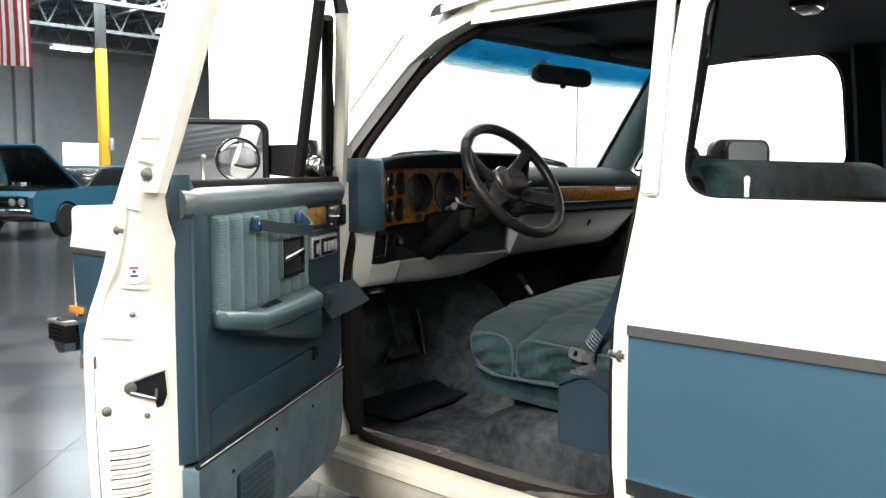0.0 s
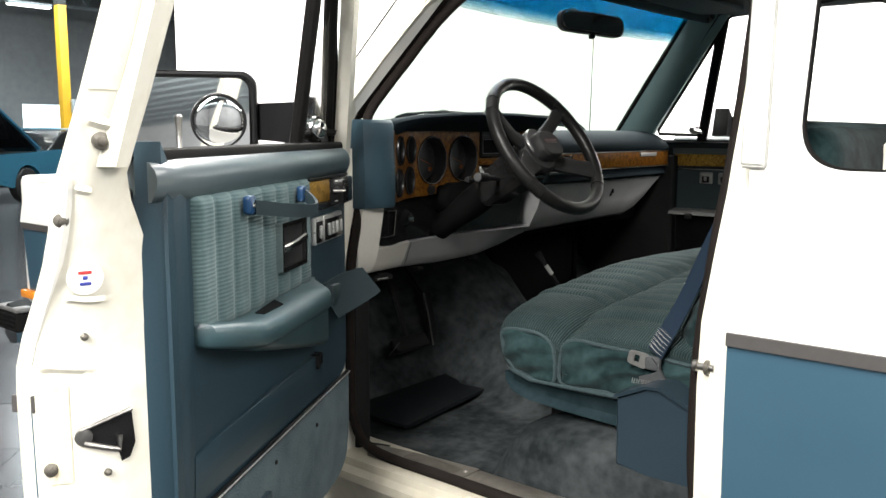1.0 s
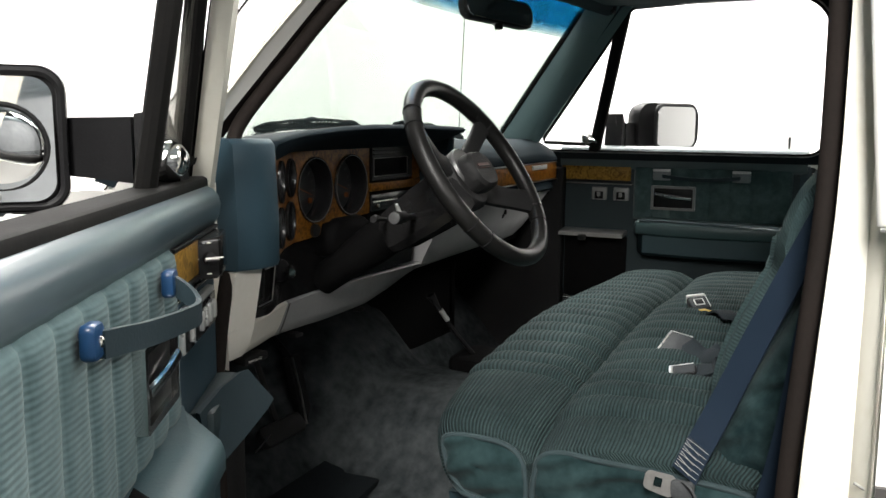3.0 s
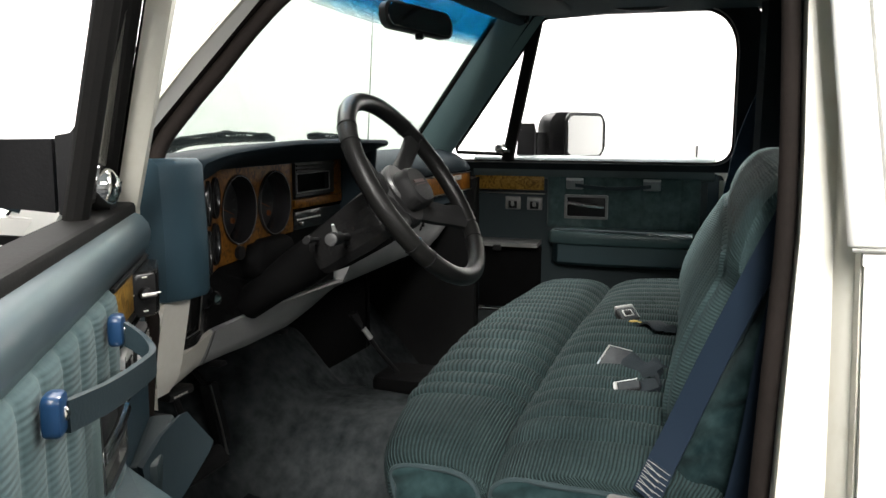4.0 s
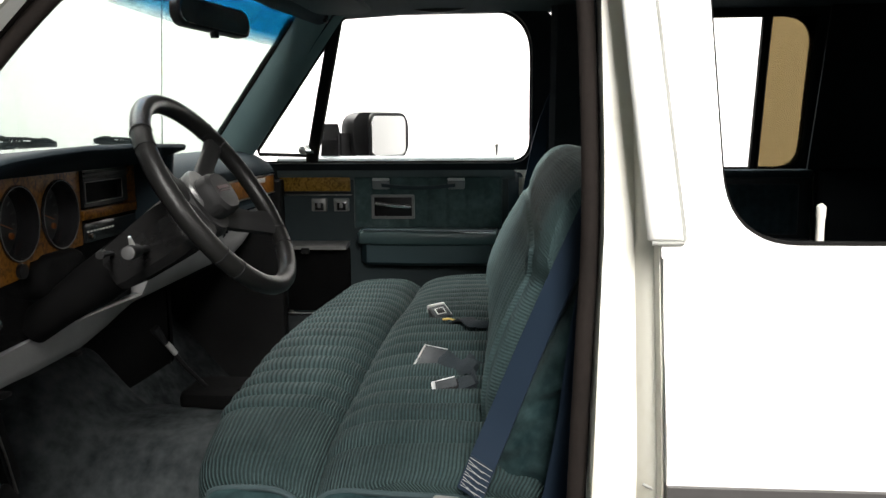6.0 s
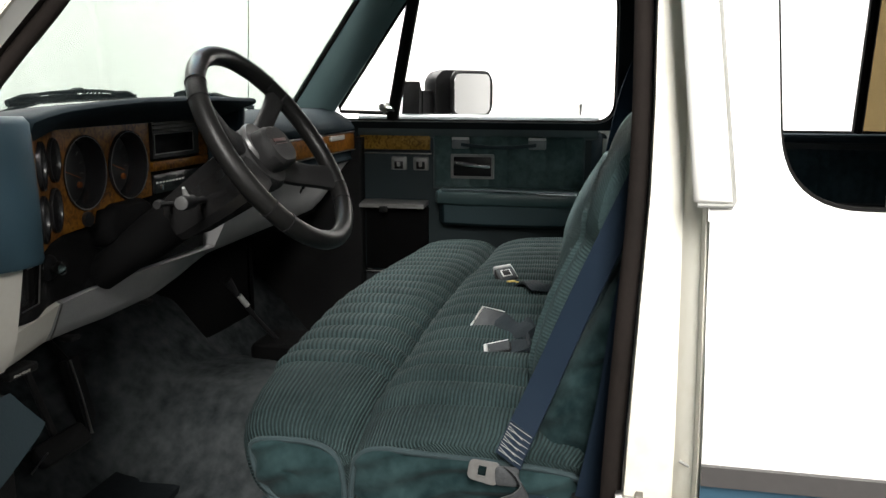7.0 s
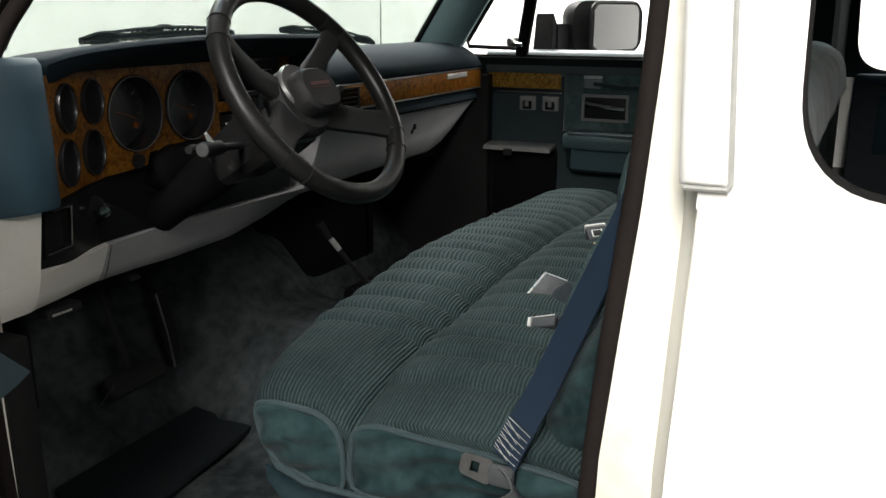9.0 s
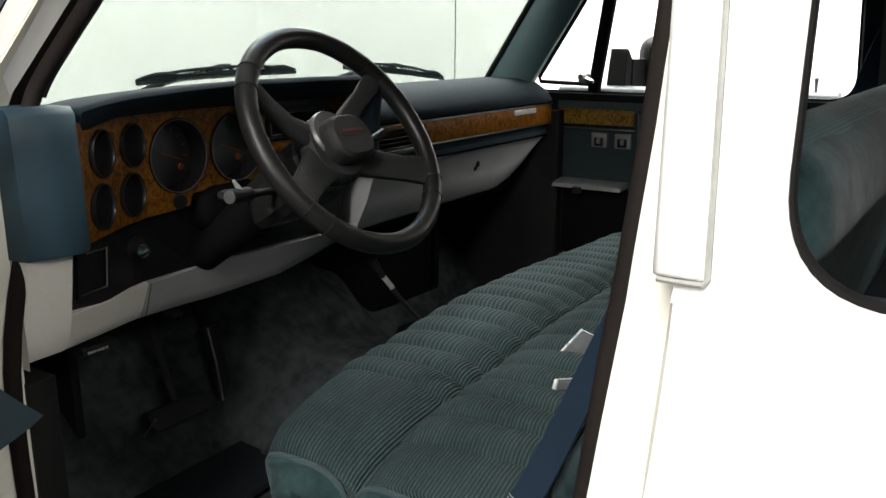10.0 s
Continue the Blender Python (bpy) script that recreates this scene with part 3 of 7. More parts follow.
    for sx in (-1, 1):
        for wy in (f + 1.0, 1.5):
            ty = part("wheel", M().lathe([(0.20, -0.1), (0.30, -0.1), (0.325, -0.07), (0.325, 0.07), (0.30, 0.1), (0.20, 0.1)], (sx * (w - 0.11), wy, 0.325), (sx, 0, 0), 28), TYRE, ob)
            part("rim", M().lathe([(0.20, 0.0), (0.205, 0.095), (0.19, 0.10), (0.16, 0.07), (0.06, 0.06), (0.05, 0.09), (0.01, 0.095)], (sx * (w - 0.11), wy, 0.325), (sx, 0, 0), 24), CHROME, ty)
    TURNED[0] = keep
    return ob


CARBLUE = mat("teal_blue_metallic_car_paint", (0.04, 0.17, 0.26), (0.035, 0.15, 0.23), rough=0.3, metal=0.3, coat=0.9)
CARBLACK = mat("black_car_paint", (0.012, 0.014, 0.018), rough=0.25, coat=0.9)
CARSILVER = mat("dark_silver_car_paint", (0.10, 0.115, 0.125), rough=0.3, metal=0.5, coat=0.8)
old_car("classic_car", "blue classic coupe with its hood raised", 5.77, 17.36, -60, CARBLUE, True)
old_car("classic_car", "black classic coupe parked behind the blue one", 9.2, 20.6, -35, CARBLACK, False)
old_car("classic_car", "dark silver car parked behind the raised hood", 6.6, 22.6, -60, CARSILVER, False)

# lamps of the hall and the studio
area("studio_light", 3.0, 3.0, 5.6, 4.0, 6.0, 2600)
area("studio_light_rear", 3.0, -6.0, 5.6, 4.0, 6.0, 1500)
area("booth_light", -5.0, -0.8, 4.6, 1.2, 4.5, 1020, target=(-0.8, 0.2, 1.0))
# unseen lamp added behind the opening to brighten the dash
area("rear_fill_light", -3.0, -6.0, 4.6, 4.0, 1.2, 280, target=(-0.9, 0.9, 1.1))
# unseen lamp added to brighten the wall that the driver's mirror reflects
area("south_wall_fill_light", -12.0, -10.0, 5.9, 8.0, 3.0, 3400, (1.0, 0.97, 0.94), target=(-18.5, -18.0, 4.5))
area("hall_light", 7.0, 17.0, 5.6, 8.0, 8.0, 2300, (0.88, 0.97, 1.0))


# ---- the vehicle: its body ----
def SX(z):
    """Half the body's width at a height."""
    return interp(z, [0.5, 0.68, 0.9, 1.02, 1.06, 1.10, 1.15, 1.20, 1.25, 1.30, 1.8], [0.955, 0.982, 0.990, 0.991, 0.989, 0.978, 0.958, 0.941, 0.930, 0.922, 0.767])


def side_strip(y0, y1, z0, z1, s=-1, n=8, th=0.02, out=0.0):
    """A strip of body side between two heights; s: -1 left, 1 right."""
    zs = [z0 + (z1 - z0) * i / n for i in range(n + 1)]
    rings = []
    for z in zs:
        x = SX(z) + out
        rings.append([(s * x, y0, z), (s * x, y1, z), (s * (x - th), y1, z), (s * (x - th), y0, z)])
    return M().loft(rings)


def side_map(s, inset):
    return lambda u, v: (s * (SX(v) - inset), u, v)


suv = thing("suv_body", "white over blue 1980s full-size utility vehicle body with open driver side", "car", (0, 0, 0))

STRIPE0, STRIPE1 = 1.004, 1.024
ROOF = 1.80


def rear_door(s):
    """The rear door skin with its window, s: side."""
    skin = part("rear_door_skin", side_strip(0.016, -0.73, 0.69, STRIPE0, s), BLUE, suv, "blue lower skin of the rear door")
    part("white_skin", side_strip(0.016, -0.73, STRIPE1, 1.278, s), WHITE, skin, "white upper skin")
    part("moulding", side_strip(0.016, -0.73, STRIPE0 - 0.001, STRIPE1 + 0.001, s, 2, 0.03, 0.007), GREYLINE, skin, "grey body side moulding")
    part("sill_moulding", side_strip(0.016, -0.73, 0.655, 0.69, s, 2, 0.03, 0.006), CHROME, skin, "bright lower moulding")
    win = rpoly([(-0.057, 1.293), (-0.040, 1.755), (-0.685, 1.755), (-0.70, 1.293)], [0.085, 0.08, 0.09, 0.07], 10)
    outer = [(0.018, 1.278), (0.018, ROOF), (-0.73, ROOF), (-0.73, 1.278)]
    part("window_frame", M().sheet(outer, [win], side_map(s, 0.0), side_map(s, 0.014)), WHITE, skin, "white window frame")
    cx, cz = -0.38, 1.52
    inner = [(cx + (u - cx) * 0.991, cz + (v - cz) * 0.984) for u, v in win]
    part("window_rubber", M().sheet(win, [inner], side_map(s, 0.003), side_map(s, 0.017)), RUBBER, skin)
    part("inner_frame", M().sheet(outer, [win], side_map(s, 0.016), side_map(s, 0.024)), DARKTRIM, skin, "dark inner window frame")
    pane = part("fixed_pane", M().sheet([(-0.565, 1.29), (-0.555, 1.75), (-0.688, 1.75), (-0.702, 1.29)], [], side_map(s, 0.024), side_map(s, 0.028)), BROWNGLASS, skin, "bronze tinted fixed pane")
    pane.visible_shadow = False
    bar = M().tube([(s * (SX(z) - 0.022), -0.56 + 0.012 * (z - 1.3) / 0.45, z) for z in (1.29, 1.5, 1.75)], 0.016, 8)
    part("window_divider", bar, RUBBER, skin)
    lip = []
    for z in (1.299, 1.303, 1.35, 1.45, 1.6, 1.75):
        b0, x = 0.095 * (z - 1.30), SX(z)
        k = 0.6 if z < 1.302 else 1.0
        lip.append([(s * (x - 0.006), b0 + 0.034, z), (s * (x + 0.006 * k), b0 + 0.033, z), (s * (x + 0.011 * k), b0 + 0.026, z), (s * (x + 0.011 * k), b0 + 0.002, z), (s * (x + 0.006 * k), b0 - 0.006, z), (s * (x - 0.006), b0 - 0.007, z)])
    part("drip_bead", M().loft(lip), WHITE, skin, "white rounded bead ahead of the window", smooth=60)
    # thin grey rod drawn as the shadow line along the bead's edge
    part("shade_line", M().tube([(s * (SX(1.299) + 0.004), 0.03, 1.296), (s * (SX(1.299) + 0.005), -0.006, 1.296)] + [(s * (SX(z) + 0.003), -0.0085 + 0.095 * (z - 1.30), z) for z in (1.30, 1.45, 1.6, 1.75)], 0.0028, 6), LINEGREY, skin)
    return skin


for s in (-1, 1):
    sk = rear_door(s)
pin = part("lock_pin", M().lathe([(0.005, -0.02), (0.005, 0.03), (0.006, 0.036), (0.006, 0.046), (0.002, 0.05)], (-0.872, -0.178, 1.288), (0, 0, 1), 12), IVORY, suv)

# rear quarters, behind the rear doors
for s in (-1, 1):
    q = part("rear_quarter", side_strip(-0.735, -3.1, 0.60, STRIPE0, s), BLUE, suv)
    part("white_quarter", side_strip(-0.735, -3.1, STRIPE1, 1.278, s), WHITE, q)
    part("moulding", side_strip(-0.735, -3.1, STRIPE0 - 0.001, STRIPE1 + 0.001, s, 2, 0.03, 0.007), GREYLINE, q)
    win = rpoly([(-1.10, 1.31), (-1.09, 1.74), (-2.75, 1.74), (-2.80, 1.31)], 0.09, 6)
    part("window_frame", M().sheet([(-0.735, 1.278), (-0.735, ROOF), (-3.1, ROOF), (-3.1, 1.278)], [win], side_map(s, 0), side_map(s, 0.035)), WHITE, q)
    part("inner_frame", M().sheet([(-0.722, 1.278), (-0.722, ROOF), (-3.05, ROOF), (-3.05, 1.278)], [win], side_map(s, 0.037), side_map(s, 0.05)), DARKTRIM, q)
    pn = part("window_pane", M().sheet(win, [], side_map(s, 0.02), side_map(s, 0.024)), BROWNGLASS, q, "bronze tinted pane")
    pn.visible_shadow = False
# rear wall with a dark window
part("tailgate", M().box(-0.94, 0.94, -3.13, -3.06, 0.55, 1.30, 0.02), WHITE, suv)
part("rear_frame", M().sheet([(-0.92, 1.30), (0.92, 1.30), (0.78, ROOF), (-0.78, ROOF)], [rpoly([(-0.8, 1.34), (0.8, 1.34), (0.70, 1.74), (-0.70, 1.74)], 0.08)], lambda u, v: (u, -3.08, v), lambda u, v: (u, -3.12, v)), WHITE, suv)
part("rear_pane", M().sheet(rpoly([(-0.8, 1.34), (0.8, 1.34), (0.70, 1.74), (-0.70, 1.74)], 0.08), [], lambda u, v: (u, -3.10, v), lambda u, v: (u, -3.105, v)), BROWNGLASS, suv, "bronze tinted rear pane")

# roof skin and headliner
def roof_skin(z0, drop, thick, front, y1, half, nose=0.03):
    rings = []
    for i in range(17):
        x = -half + 2 * half * i / 16
        k = 1 - (x / half) ** 2
        z, y0 = z0 + drop * k, front - 0.135 * max(0, -x / half) ** 6
        rings.append([(x, y0, z - nose), (x, y0 - 0.25, z), (x, y1, z), (x, y1, z - thick), (x, y0 - 0.25, z - thick), (x, y0, z - nose - thick)])
    return M().loft(rings)


part("roof", roof_skin(1.825, 0.05, 0.018, 0.86, -3.12, 0.80), WHITE, suv)
head = part("headliner", roof_skin(1.787, 0.034, 0.012, 0.80, -3.05, 0.765, 0.012), HEADLINER, suv, "dark blue headliner")
part("front_header", M().tube([(-0.72, 0.80, 1.781), (-0.4, 0.845, 1.790), (0, 0.86, 1.794), (0.4, 0.845, 1.790), (0.72, 0.80, 1.783)], 0.036, 12, ry=0.040), HEADLINER, head)
for s in (-1, 1):
    part("roof_rail", M().loft([[(s * (SX(1.72 if s < 0 else 1.79) + 0.004), y, 1.735 if s < 0 else 1.790), (s * (SX(1.8) + 0.012), y, 1.775 if s < 0 else 1.80), (s * 0.79, y, 1.83), (s * 0.70, y, 1.82), (s * 0.72, y, 1.745 if s < 0 else 1.795)] for y in (0.62, 0.3, 0.0, -1.0, -3.1)]), WHITE, suv)
    part("drip_rail", M().tube([(s * (SX(1.76) + 0.014), y, 1.772 if s < 0 else 1.802) for y in (0.56, 0.2, -1, -3.0)], 0.009, 8), WHITE, suv)

# sun visors lying against the header
for s in (-1, 1):
    v = part("sun_visor", M().rbox((s * 0.37, 0.70, 1.768), (0.46, 0.17, 0.018), 0.05, 0.008, "z", Matrix.Translation((0, 0, 0))), HEADLINER, suv)
    part("pivot", M().tube([(s * 0.66, 0.77, 1.765), (s * 0.66, 0.77, 1.748), (s * 0.62, 0.765, 1.747)], 0.006, 8), BLACK, v)

# pillars beside the windshield
def a_pillar(s):
    prof = []
    for z in (1.24, 1.30, 1.4, 1.5, 1.6, 1.7, 1.78):
        k = z - 1.30
        dy, xo, xi = -0.80 * k, SX(max(z, 1.30)) - 0.004, 0.835 - 0.26 * k
        prof.append(([(xo, 1.125 + dy), (xo - 0.012, 1.17 + dy), (xi + 0.035, 1.262 + dy), (xi + 0.008, 1.262 + dy), (xi, 1.235 + dy), (xi + 0.006, 1.20 + dy), (xo - 0.045, 1.115 + dy)], z))
    white = M().loft([[(s * x, y, z) for x, y in p] for p, z in prof])
    pl = part("a_pillar", white, WHITE, suv, "white windshield pillar")
    PB = 0.040 if s < 0 else 0.026
    inner = M().loft([[(s * (0.829 - 0.26 * (z - 1.3)), (1.228 if s < 0 else 1.262) - 0.8 * (z - 1.3), z), (s * (0.815 - 0.26 * (z - 1.3)), 1.19 - 0.8 * (z - 1.3), z), (s * (0.818 - 0.26 * (z - 1.3)), 1.11 + PB - 0.8 * (z - 1.3), z), (s * (0.838 - 0.27 * (z - 1.3)), 1.075 + PB - 0.8 * (z - 1.3), z), (s * (SX(z) - 0.042), 1.085 + PB - 0.8 * (z - 1.3), z), (s * (SX(z) - 0.05), 1.12 + PB * 0.5 - 0.8 * (z - 1.3), z)] for z in (1.28, 1.4, 1.5, 1.6, 1.7, 1.77)])
    part("pillar_cover", inner, SEAL if s < 0 else PILLARTEAL, pl, "brown-black inner pillar cover" if s < 0 else "teal inner pillar cover")
    if s < 0:
        part("pillar_trim", M().loft([[(s * (0.833 - 0.26 * (z - 1.3)), 1.232 - 0.8 * (z - 1.3), z), (s * (0.812 - 0.26 * (z - 1.3)), 1.19 - 0.8 * (z - 1.3), z), (s * (0.812 - 0.26 * (z - 1.3)), 1.150 - 0.8 * (z - 1.3), z), (s * (0.835 - 0.26 * (z - 1.3)), 1.15 - 0.8 * (z - 1.3), z)] for z in (1.28, 1.5, 1.77)]), SEAL, pl, "brown-black pillar trim")
    if s > 0:
        part("inner_gasket", M().tube([(0.826 - 0.26 * (z - 1.3), 1.258 - 0.8 * (z - 1.3), z) for z in (1.30, 1.5, 1.76)], 0.009, 8), RUBBER, pl)
    part("gasket", M().tube([(s * (0.868 - 0.26 * (z - 1.3)), 1.262 - 0.8 * (z - 1.3), z) for z in (1.27, 1.5, 1.74)], 0.004, 6), RUBBER, pl)


a_pillar(-1), a_pillar(1)


# windshield, bowed forward in the middle
def wind(u, v, off=0.0):
    half = 0.835 - 0.26 * (v - 1.3)
    return (u * half, 1.245 - 0.78 * (v - 1.30) + 0.10 * (1 - u * u) * (1 - 0.35 * (v - 1.3) / 0.45) + off, v)


def wind_sheet(v0, v1, off, th, n=4):
    rows = []
    for j in range(n + 1):
        v = v0 + (v1 - v0) * j / n
        rows.append([wind(-1 + i / 10, v, off) for i in range(21)] + [wind(1 - i / 10, v, off + th) for i in range(21)])
    return M().loft(rows)


ws = part("windshield", wind_sheet(1.31, 1.795, 0, 0.004), SCREENGLASS, suv, "green tinted windshield glass")
ws.visible_shadow = False
sb = part("shade_band", wind_sheet(1.712, 1.795, -0.006, 0.002, 2), BANDGLASS, ws, "blue shade band along the top")
sb.visible_shadow = False
for k in range(4):
    fade = part("shade_fade", wind_sheet(1.684 + 0.007 * k, 1.691 + 0.007 * k, -0.006, 0.002, 1), FADEGLASS[k], ws)
    fade.visible_shadow = False
part("lower_gasket", M().tube([wind(-1 + i / 10, 1.315) for i in range(21)], 0.012, 6), RUBBER, ws)

# cowl, hood, fenders and front end
cow = M()
cow.loft([[(x, 1.30 + 0.10 * (1 - (x / 0.9) ** 2), 1.285), (x, 1.47, 1.255), (x, 1.47, 1.20), (x, 1.2, 1.20), (x, 1.2, 1.285)] for x in np.linspace(-0.9, 0.9, 13)])
part("cowl", cow, WHITE, suv, "white cowl below the windshield")
hood = part("hood", M().loft([[(x, y, 1.255 - 0.06 * (y - 1.48) / 1.1 + 0.03 * (1 - (x / 0.75) ** 4)) for y in np.linspace(1.48, 2.6, 7)] + [(x, y, 1.15) for y in np.linspace(2.6, 1.48, 7)] for x in np.linspace(-0.74, 0.74, 15)]), WHITE, suv)
for s in (-1, 1):
    arch = [(1.93 + 0.47 * math.cos(radians(a)), 0.48 + 0.47 * math.sin(radians(a))) for a in range(0, 181, 12)]
    fe = part("fender", M().sheet([(1.05, STRIPE0), (2.60, STRIPE0), (2.62, 0.52), (2.44, 0.48)] + arch[1:-1] + [(1.42, 0.48), (1.05, 0.52)], [], side_map(s, 0), side_map(s, 0.02)), BLUE, suv, "blue front fender")
    part("moulding", side_strip(1.05, 2.60, STRIPE0 - 0.001, STRIPE1 + 0.001, s, 2, 0.03, 0.007), GREYLINE, fe)
    top = M().loft([[(s * SX(z), y, z) for z in (STRIPE1, 1.1, 1.17)] + [(s * 0.955, y, 1.215 - 0.05 * (y - 1.05) / 1.6), (s * 0.925, y, 1.240 - 0.055 * (y - 1.05) / 1.6), (s * xi, y, 1.25 - 0.06 * (y - 1.05) / 1.6), (s * xi, y, 1.0), (s * 0.95, y, 1.0)] for y, xi in ((1.05, 0.915), (1.49, 0.915), (1.51, 0.74), (2.0, 0.74), (2.4, 0.74), (2.56, 0.74), (2.62, 0.74))])
    part("white_top", top, WHITE, fe, "white upper fender")
    part("arch_lip", M().tube([(s * 0.992, u, v) for u, v in arch], 0.012, 6), CHROME, fe, "bright wheel arch lip")
    part("liner", M().box(s * 0.62, s * 0.64, 1.3, 2.6, 0.45, 1.1), BLACK, fe)
    part("marker_light", M().rbox((s * 0.972, 2.60, 0.760), (0.04, 0.11, 0.030), 0.008, 0.006, "x"), ORANGE, fe, "amber marker lens")
part("front_panel", M().box(-0.97, 0.97, 2.60, 2.66, 0.72, 1.19, 0.02), WHITE, suv)
gr = part("grille", M().box(-0.62, 0.62, 2.66, 2.69, 0.80, 1.12, 0.005), BLACK, suv)
for k in range(6):
    part("grille_bar", M().box(-0.62, 0.62, 2.688, 2.70, 0.82 + 0.053 * k, 0.835 + 0.053 * k, 0.002), CHROME, gr)
bp = M().loft([[(x, 2.70 + 0.08 * (1 - (abs(x) / 1.02) ** 6), 0.57), (x, 2.74 + 0.08 * (1 - (abs(x) / 1.02) ** 6), 0.60), (x, 2.74 + 0.08 * (1 - (abs(x) / 1.02) ** 6), 0.69), (x, 2.70 + 0.08 * (1 - (abs(x) / 1.02) ** 6), 0.72), (x, 2.64, 0.70), (x, 2.64, 0.58)] for x in np.linspace(-1.02, 1.02, 25)])
fb = part("front_bumper", bp, CHROME, suv, "chrome front bumper")
for s in (-1, 1):
    g = part("bumper_guard", M().rbox((s * 1.0, 2.70, 0.655), (0.055, 0.16, 0.075), 0.012, 0.01, "y"), RUBBER, fb, "black ribbed rubber bumper end")
    part("guard_cap", M().rbox((s * 0.995, 2.70, 0.700), (0.065, 0.17, 0.016), 0.006, 0.005, "y"), DULLSILVER, g, "grey top edge")
    for k in range(4):
        part("rib", M().box(s * 0.99, s * 1.032, 2.63, 2.77, 0.626 + 0.017 * k, 0.632 + 0.017 * k, 0.002), BLACK, g)
part("air_deflector", M().box(-0.9, 0.9, 2.5, 2.62, 0.40, 0.58, 0.02), BLACK, suv)

# radio aerial on the far fender
part("aerial", M().tube([(0.985, 1.445, 1.225), (0.96, 1.43, 1.4), (0.88, 1.375, 1.8), (0.83, 1.34, 2.1)], 0.0018, 6).lathe([(0.014, 0), (0.014, 0.01), (0.006, 0.02)], (0.985, 1.445, 1.21)), BLACK, suv, "thin black aerial")

# rocker, sill and jamb of the front door opening, both sides
def jamb_y(z):
    return interp(z, [0.55, 0.75, 0.95, 1.15, 1.30, 1.45, 1.78], [0.094, 0.098, 0.096, 0.086, 0.078, 0.076, 0.082])


for s in (-1, 1):
    ro = part("rocker_panel", M().loft([[(s * 0.925, y, 0.560), (s * 0.955, y, 0.554), (s * 0.960, y, 0.538), (s * 0.982, y, 0.530), (s * 0.986, y, 0.512), (s * 0.978, y, 0.506), (s * 0.972, y, 0.47), (s * 0.950, y, 0.40), (s * 0.80, y, 0.40), (s * 0.80, y, 0.545)] for y in (1.12, 0.6, 0.0, -1.05, -3.1)]), ROCKER, suv, "worn cream rocker panel, paint darkened for shade")
    part("lower_side", side_strip(-0.0, -1.05, 0.50, 0.655, s), BLUE, ro)
    part("hinge_pillar", M().loft([[(s * 0.965, 1.06, z), (s * 0.965, 1.005, z), (s * 0.94, 0.995, z), (s * 0.90, 0.995, z), (s * 0.90, 1.06, z)] for z in (0.545, 0.8, 1.0, 1.2, 1.31)]), JAMB if s < 0 else DARKTRIM, suv, "worn white hinge pillar" if s < 0 else "dark hinge pillar")
    # pillar behind the front door
    bpil = M().loft([[(s * (SX(z) - 0.012), 0.019, z), (s * (SX(z) - 0.040), 0.021, z), (s * (SX(z) - 0.048), 0.031, z), (s * (SX(z) - 0.072), 0.040, z), (s * (SX(z) - 0.074), jamb_y(z), z), (s * (SX(z) - 0.13), jamb_y(z) + 0.002, z), (s * (SX(z) - 0.13), 0.0, z), (s * (SX(z) - 0.03), -0.03, z)] for z in (0.55, 0.68, 0.9, 1.02, 1.15, 1.25, 1.30, 1.4, 1.6, 1.78)])
    bpx = part("b_pillar", bpil, JAMB if s < 0 else DARKTRIM, suv, "aged white door jamb pillar" if s < 0 else "dark far door pillar")
    part("inner_trim", M().loft([[(s * (SX(z) - 0.128), 0.098, z), (s * (SX(z) - 0.145), 0.08, z), (s * (SX(z) - 0.145), 0.0, z), (s * (SX(z) - 0.125), -0.012, z)] for z in (0.6, 1.0, 1.3, 1.78)]), DARKTRIM, bpx, "dark blue pillar trim")
    st = part("striker", M().lathe([(0.007, -0.01), (0.007, 0.020), (0.0105, 0.022), (0.0105, 0.029), (0.005, 0.031)], (s * 0.915, 0.075, 0.937), (0, 1, 0), 16), STEEL, bpx, "steel striker pin")
    part("washer", M().lathe([(0.014, -0.012), (0.014, -0.004), (0.010, -0.002)], (s * 0.915, 0.085, 0.937), (0, 1, 0), 16), ALU, st)
# grey rod added to draw the notch line in the jamb
part("jamb_notch_line", M().tube([(-0.945, 0.036, 1.006), (-0.947, 0.018, 0.998), (-0.948, 0.012, 0.998)], 0.0018, 6), LINEGREY, suv)

# rubber seal round each front door opening
def opening(z_extra=0.0):
    return [(0.985, 0.66), (0.985, 1.0), (0.990, 1.24), (1.006, 1.32), (1.016, 1.372), (1.006, 1.410), (0.968, 1.463), (0.922, 1.520), (0.880, 1.574), (0.826, 1.632), (0.735, 1.698), (0.62, 1.738), (0.46, 1.748), (0.30, 1.754), (0.16, 1.750), (0.115, 1.72), (0.098, 1.62), (0.092, 1.45), (0.092, 1.30), (0.10, 1.15), (0.11, 0.95), (0.112, 0.75), (0.105, 0.62), (0.15, 0.575), (0.35, 0.570), (0.70, 0.570), (0.88, 0.572), (0.955, 0.60)]


for s in (-1,):
    pts = [(s * (SX(max(z, 0.9)) - 0.068 - 0.045 * max(0, min(1, (0.25 - y) / 0.12))), y + (0.001 if y < 0.2 else 0), z) for y, z in opening()]
    pts = [tuple(p) for p in spline(pts + [pts[0]], 5)][:-1]
    part("door_seal", M().tube(pts, 0.0125, 10, closed=True), SEAL, suv, "brown-black rubber door seal")
    welt = [(x + 0.024, y + 0.024, z + 0.006) for x, y, z in pts if y > 0.60 and z > 1.385]
    part("inner_welt", M().tube(welt, 0.013, 8), MATTBLACK, suv, "black welt inside the door seal")

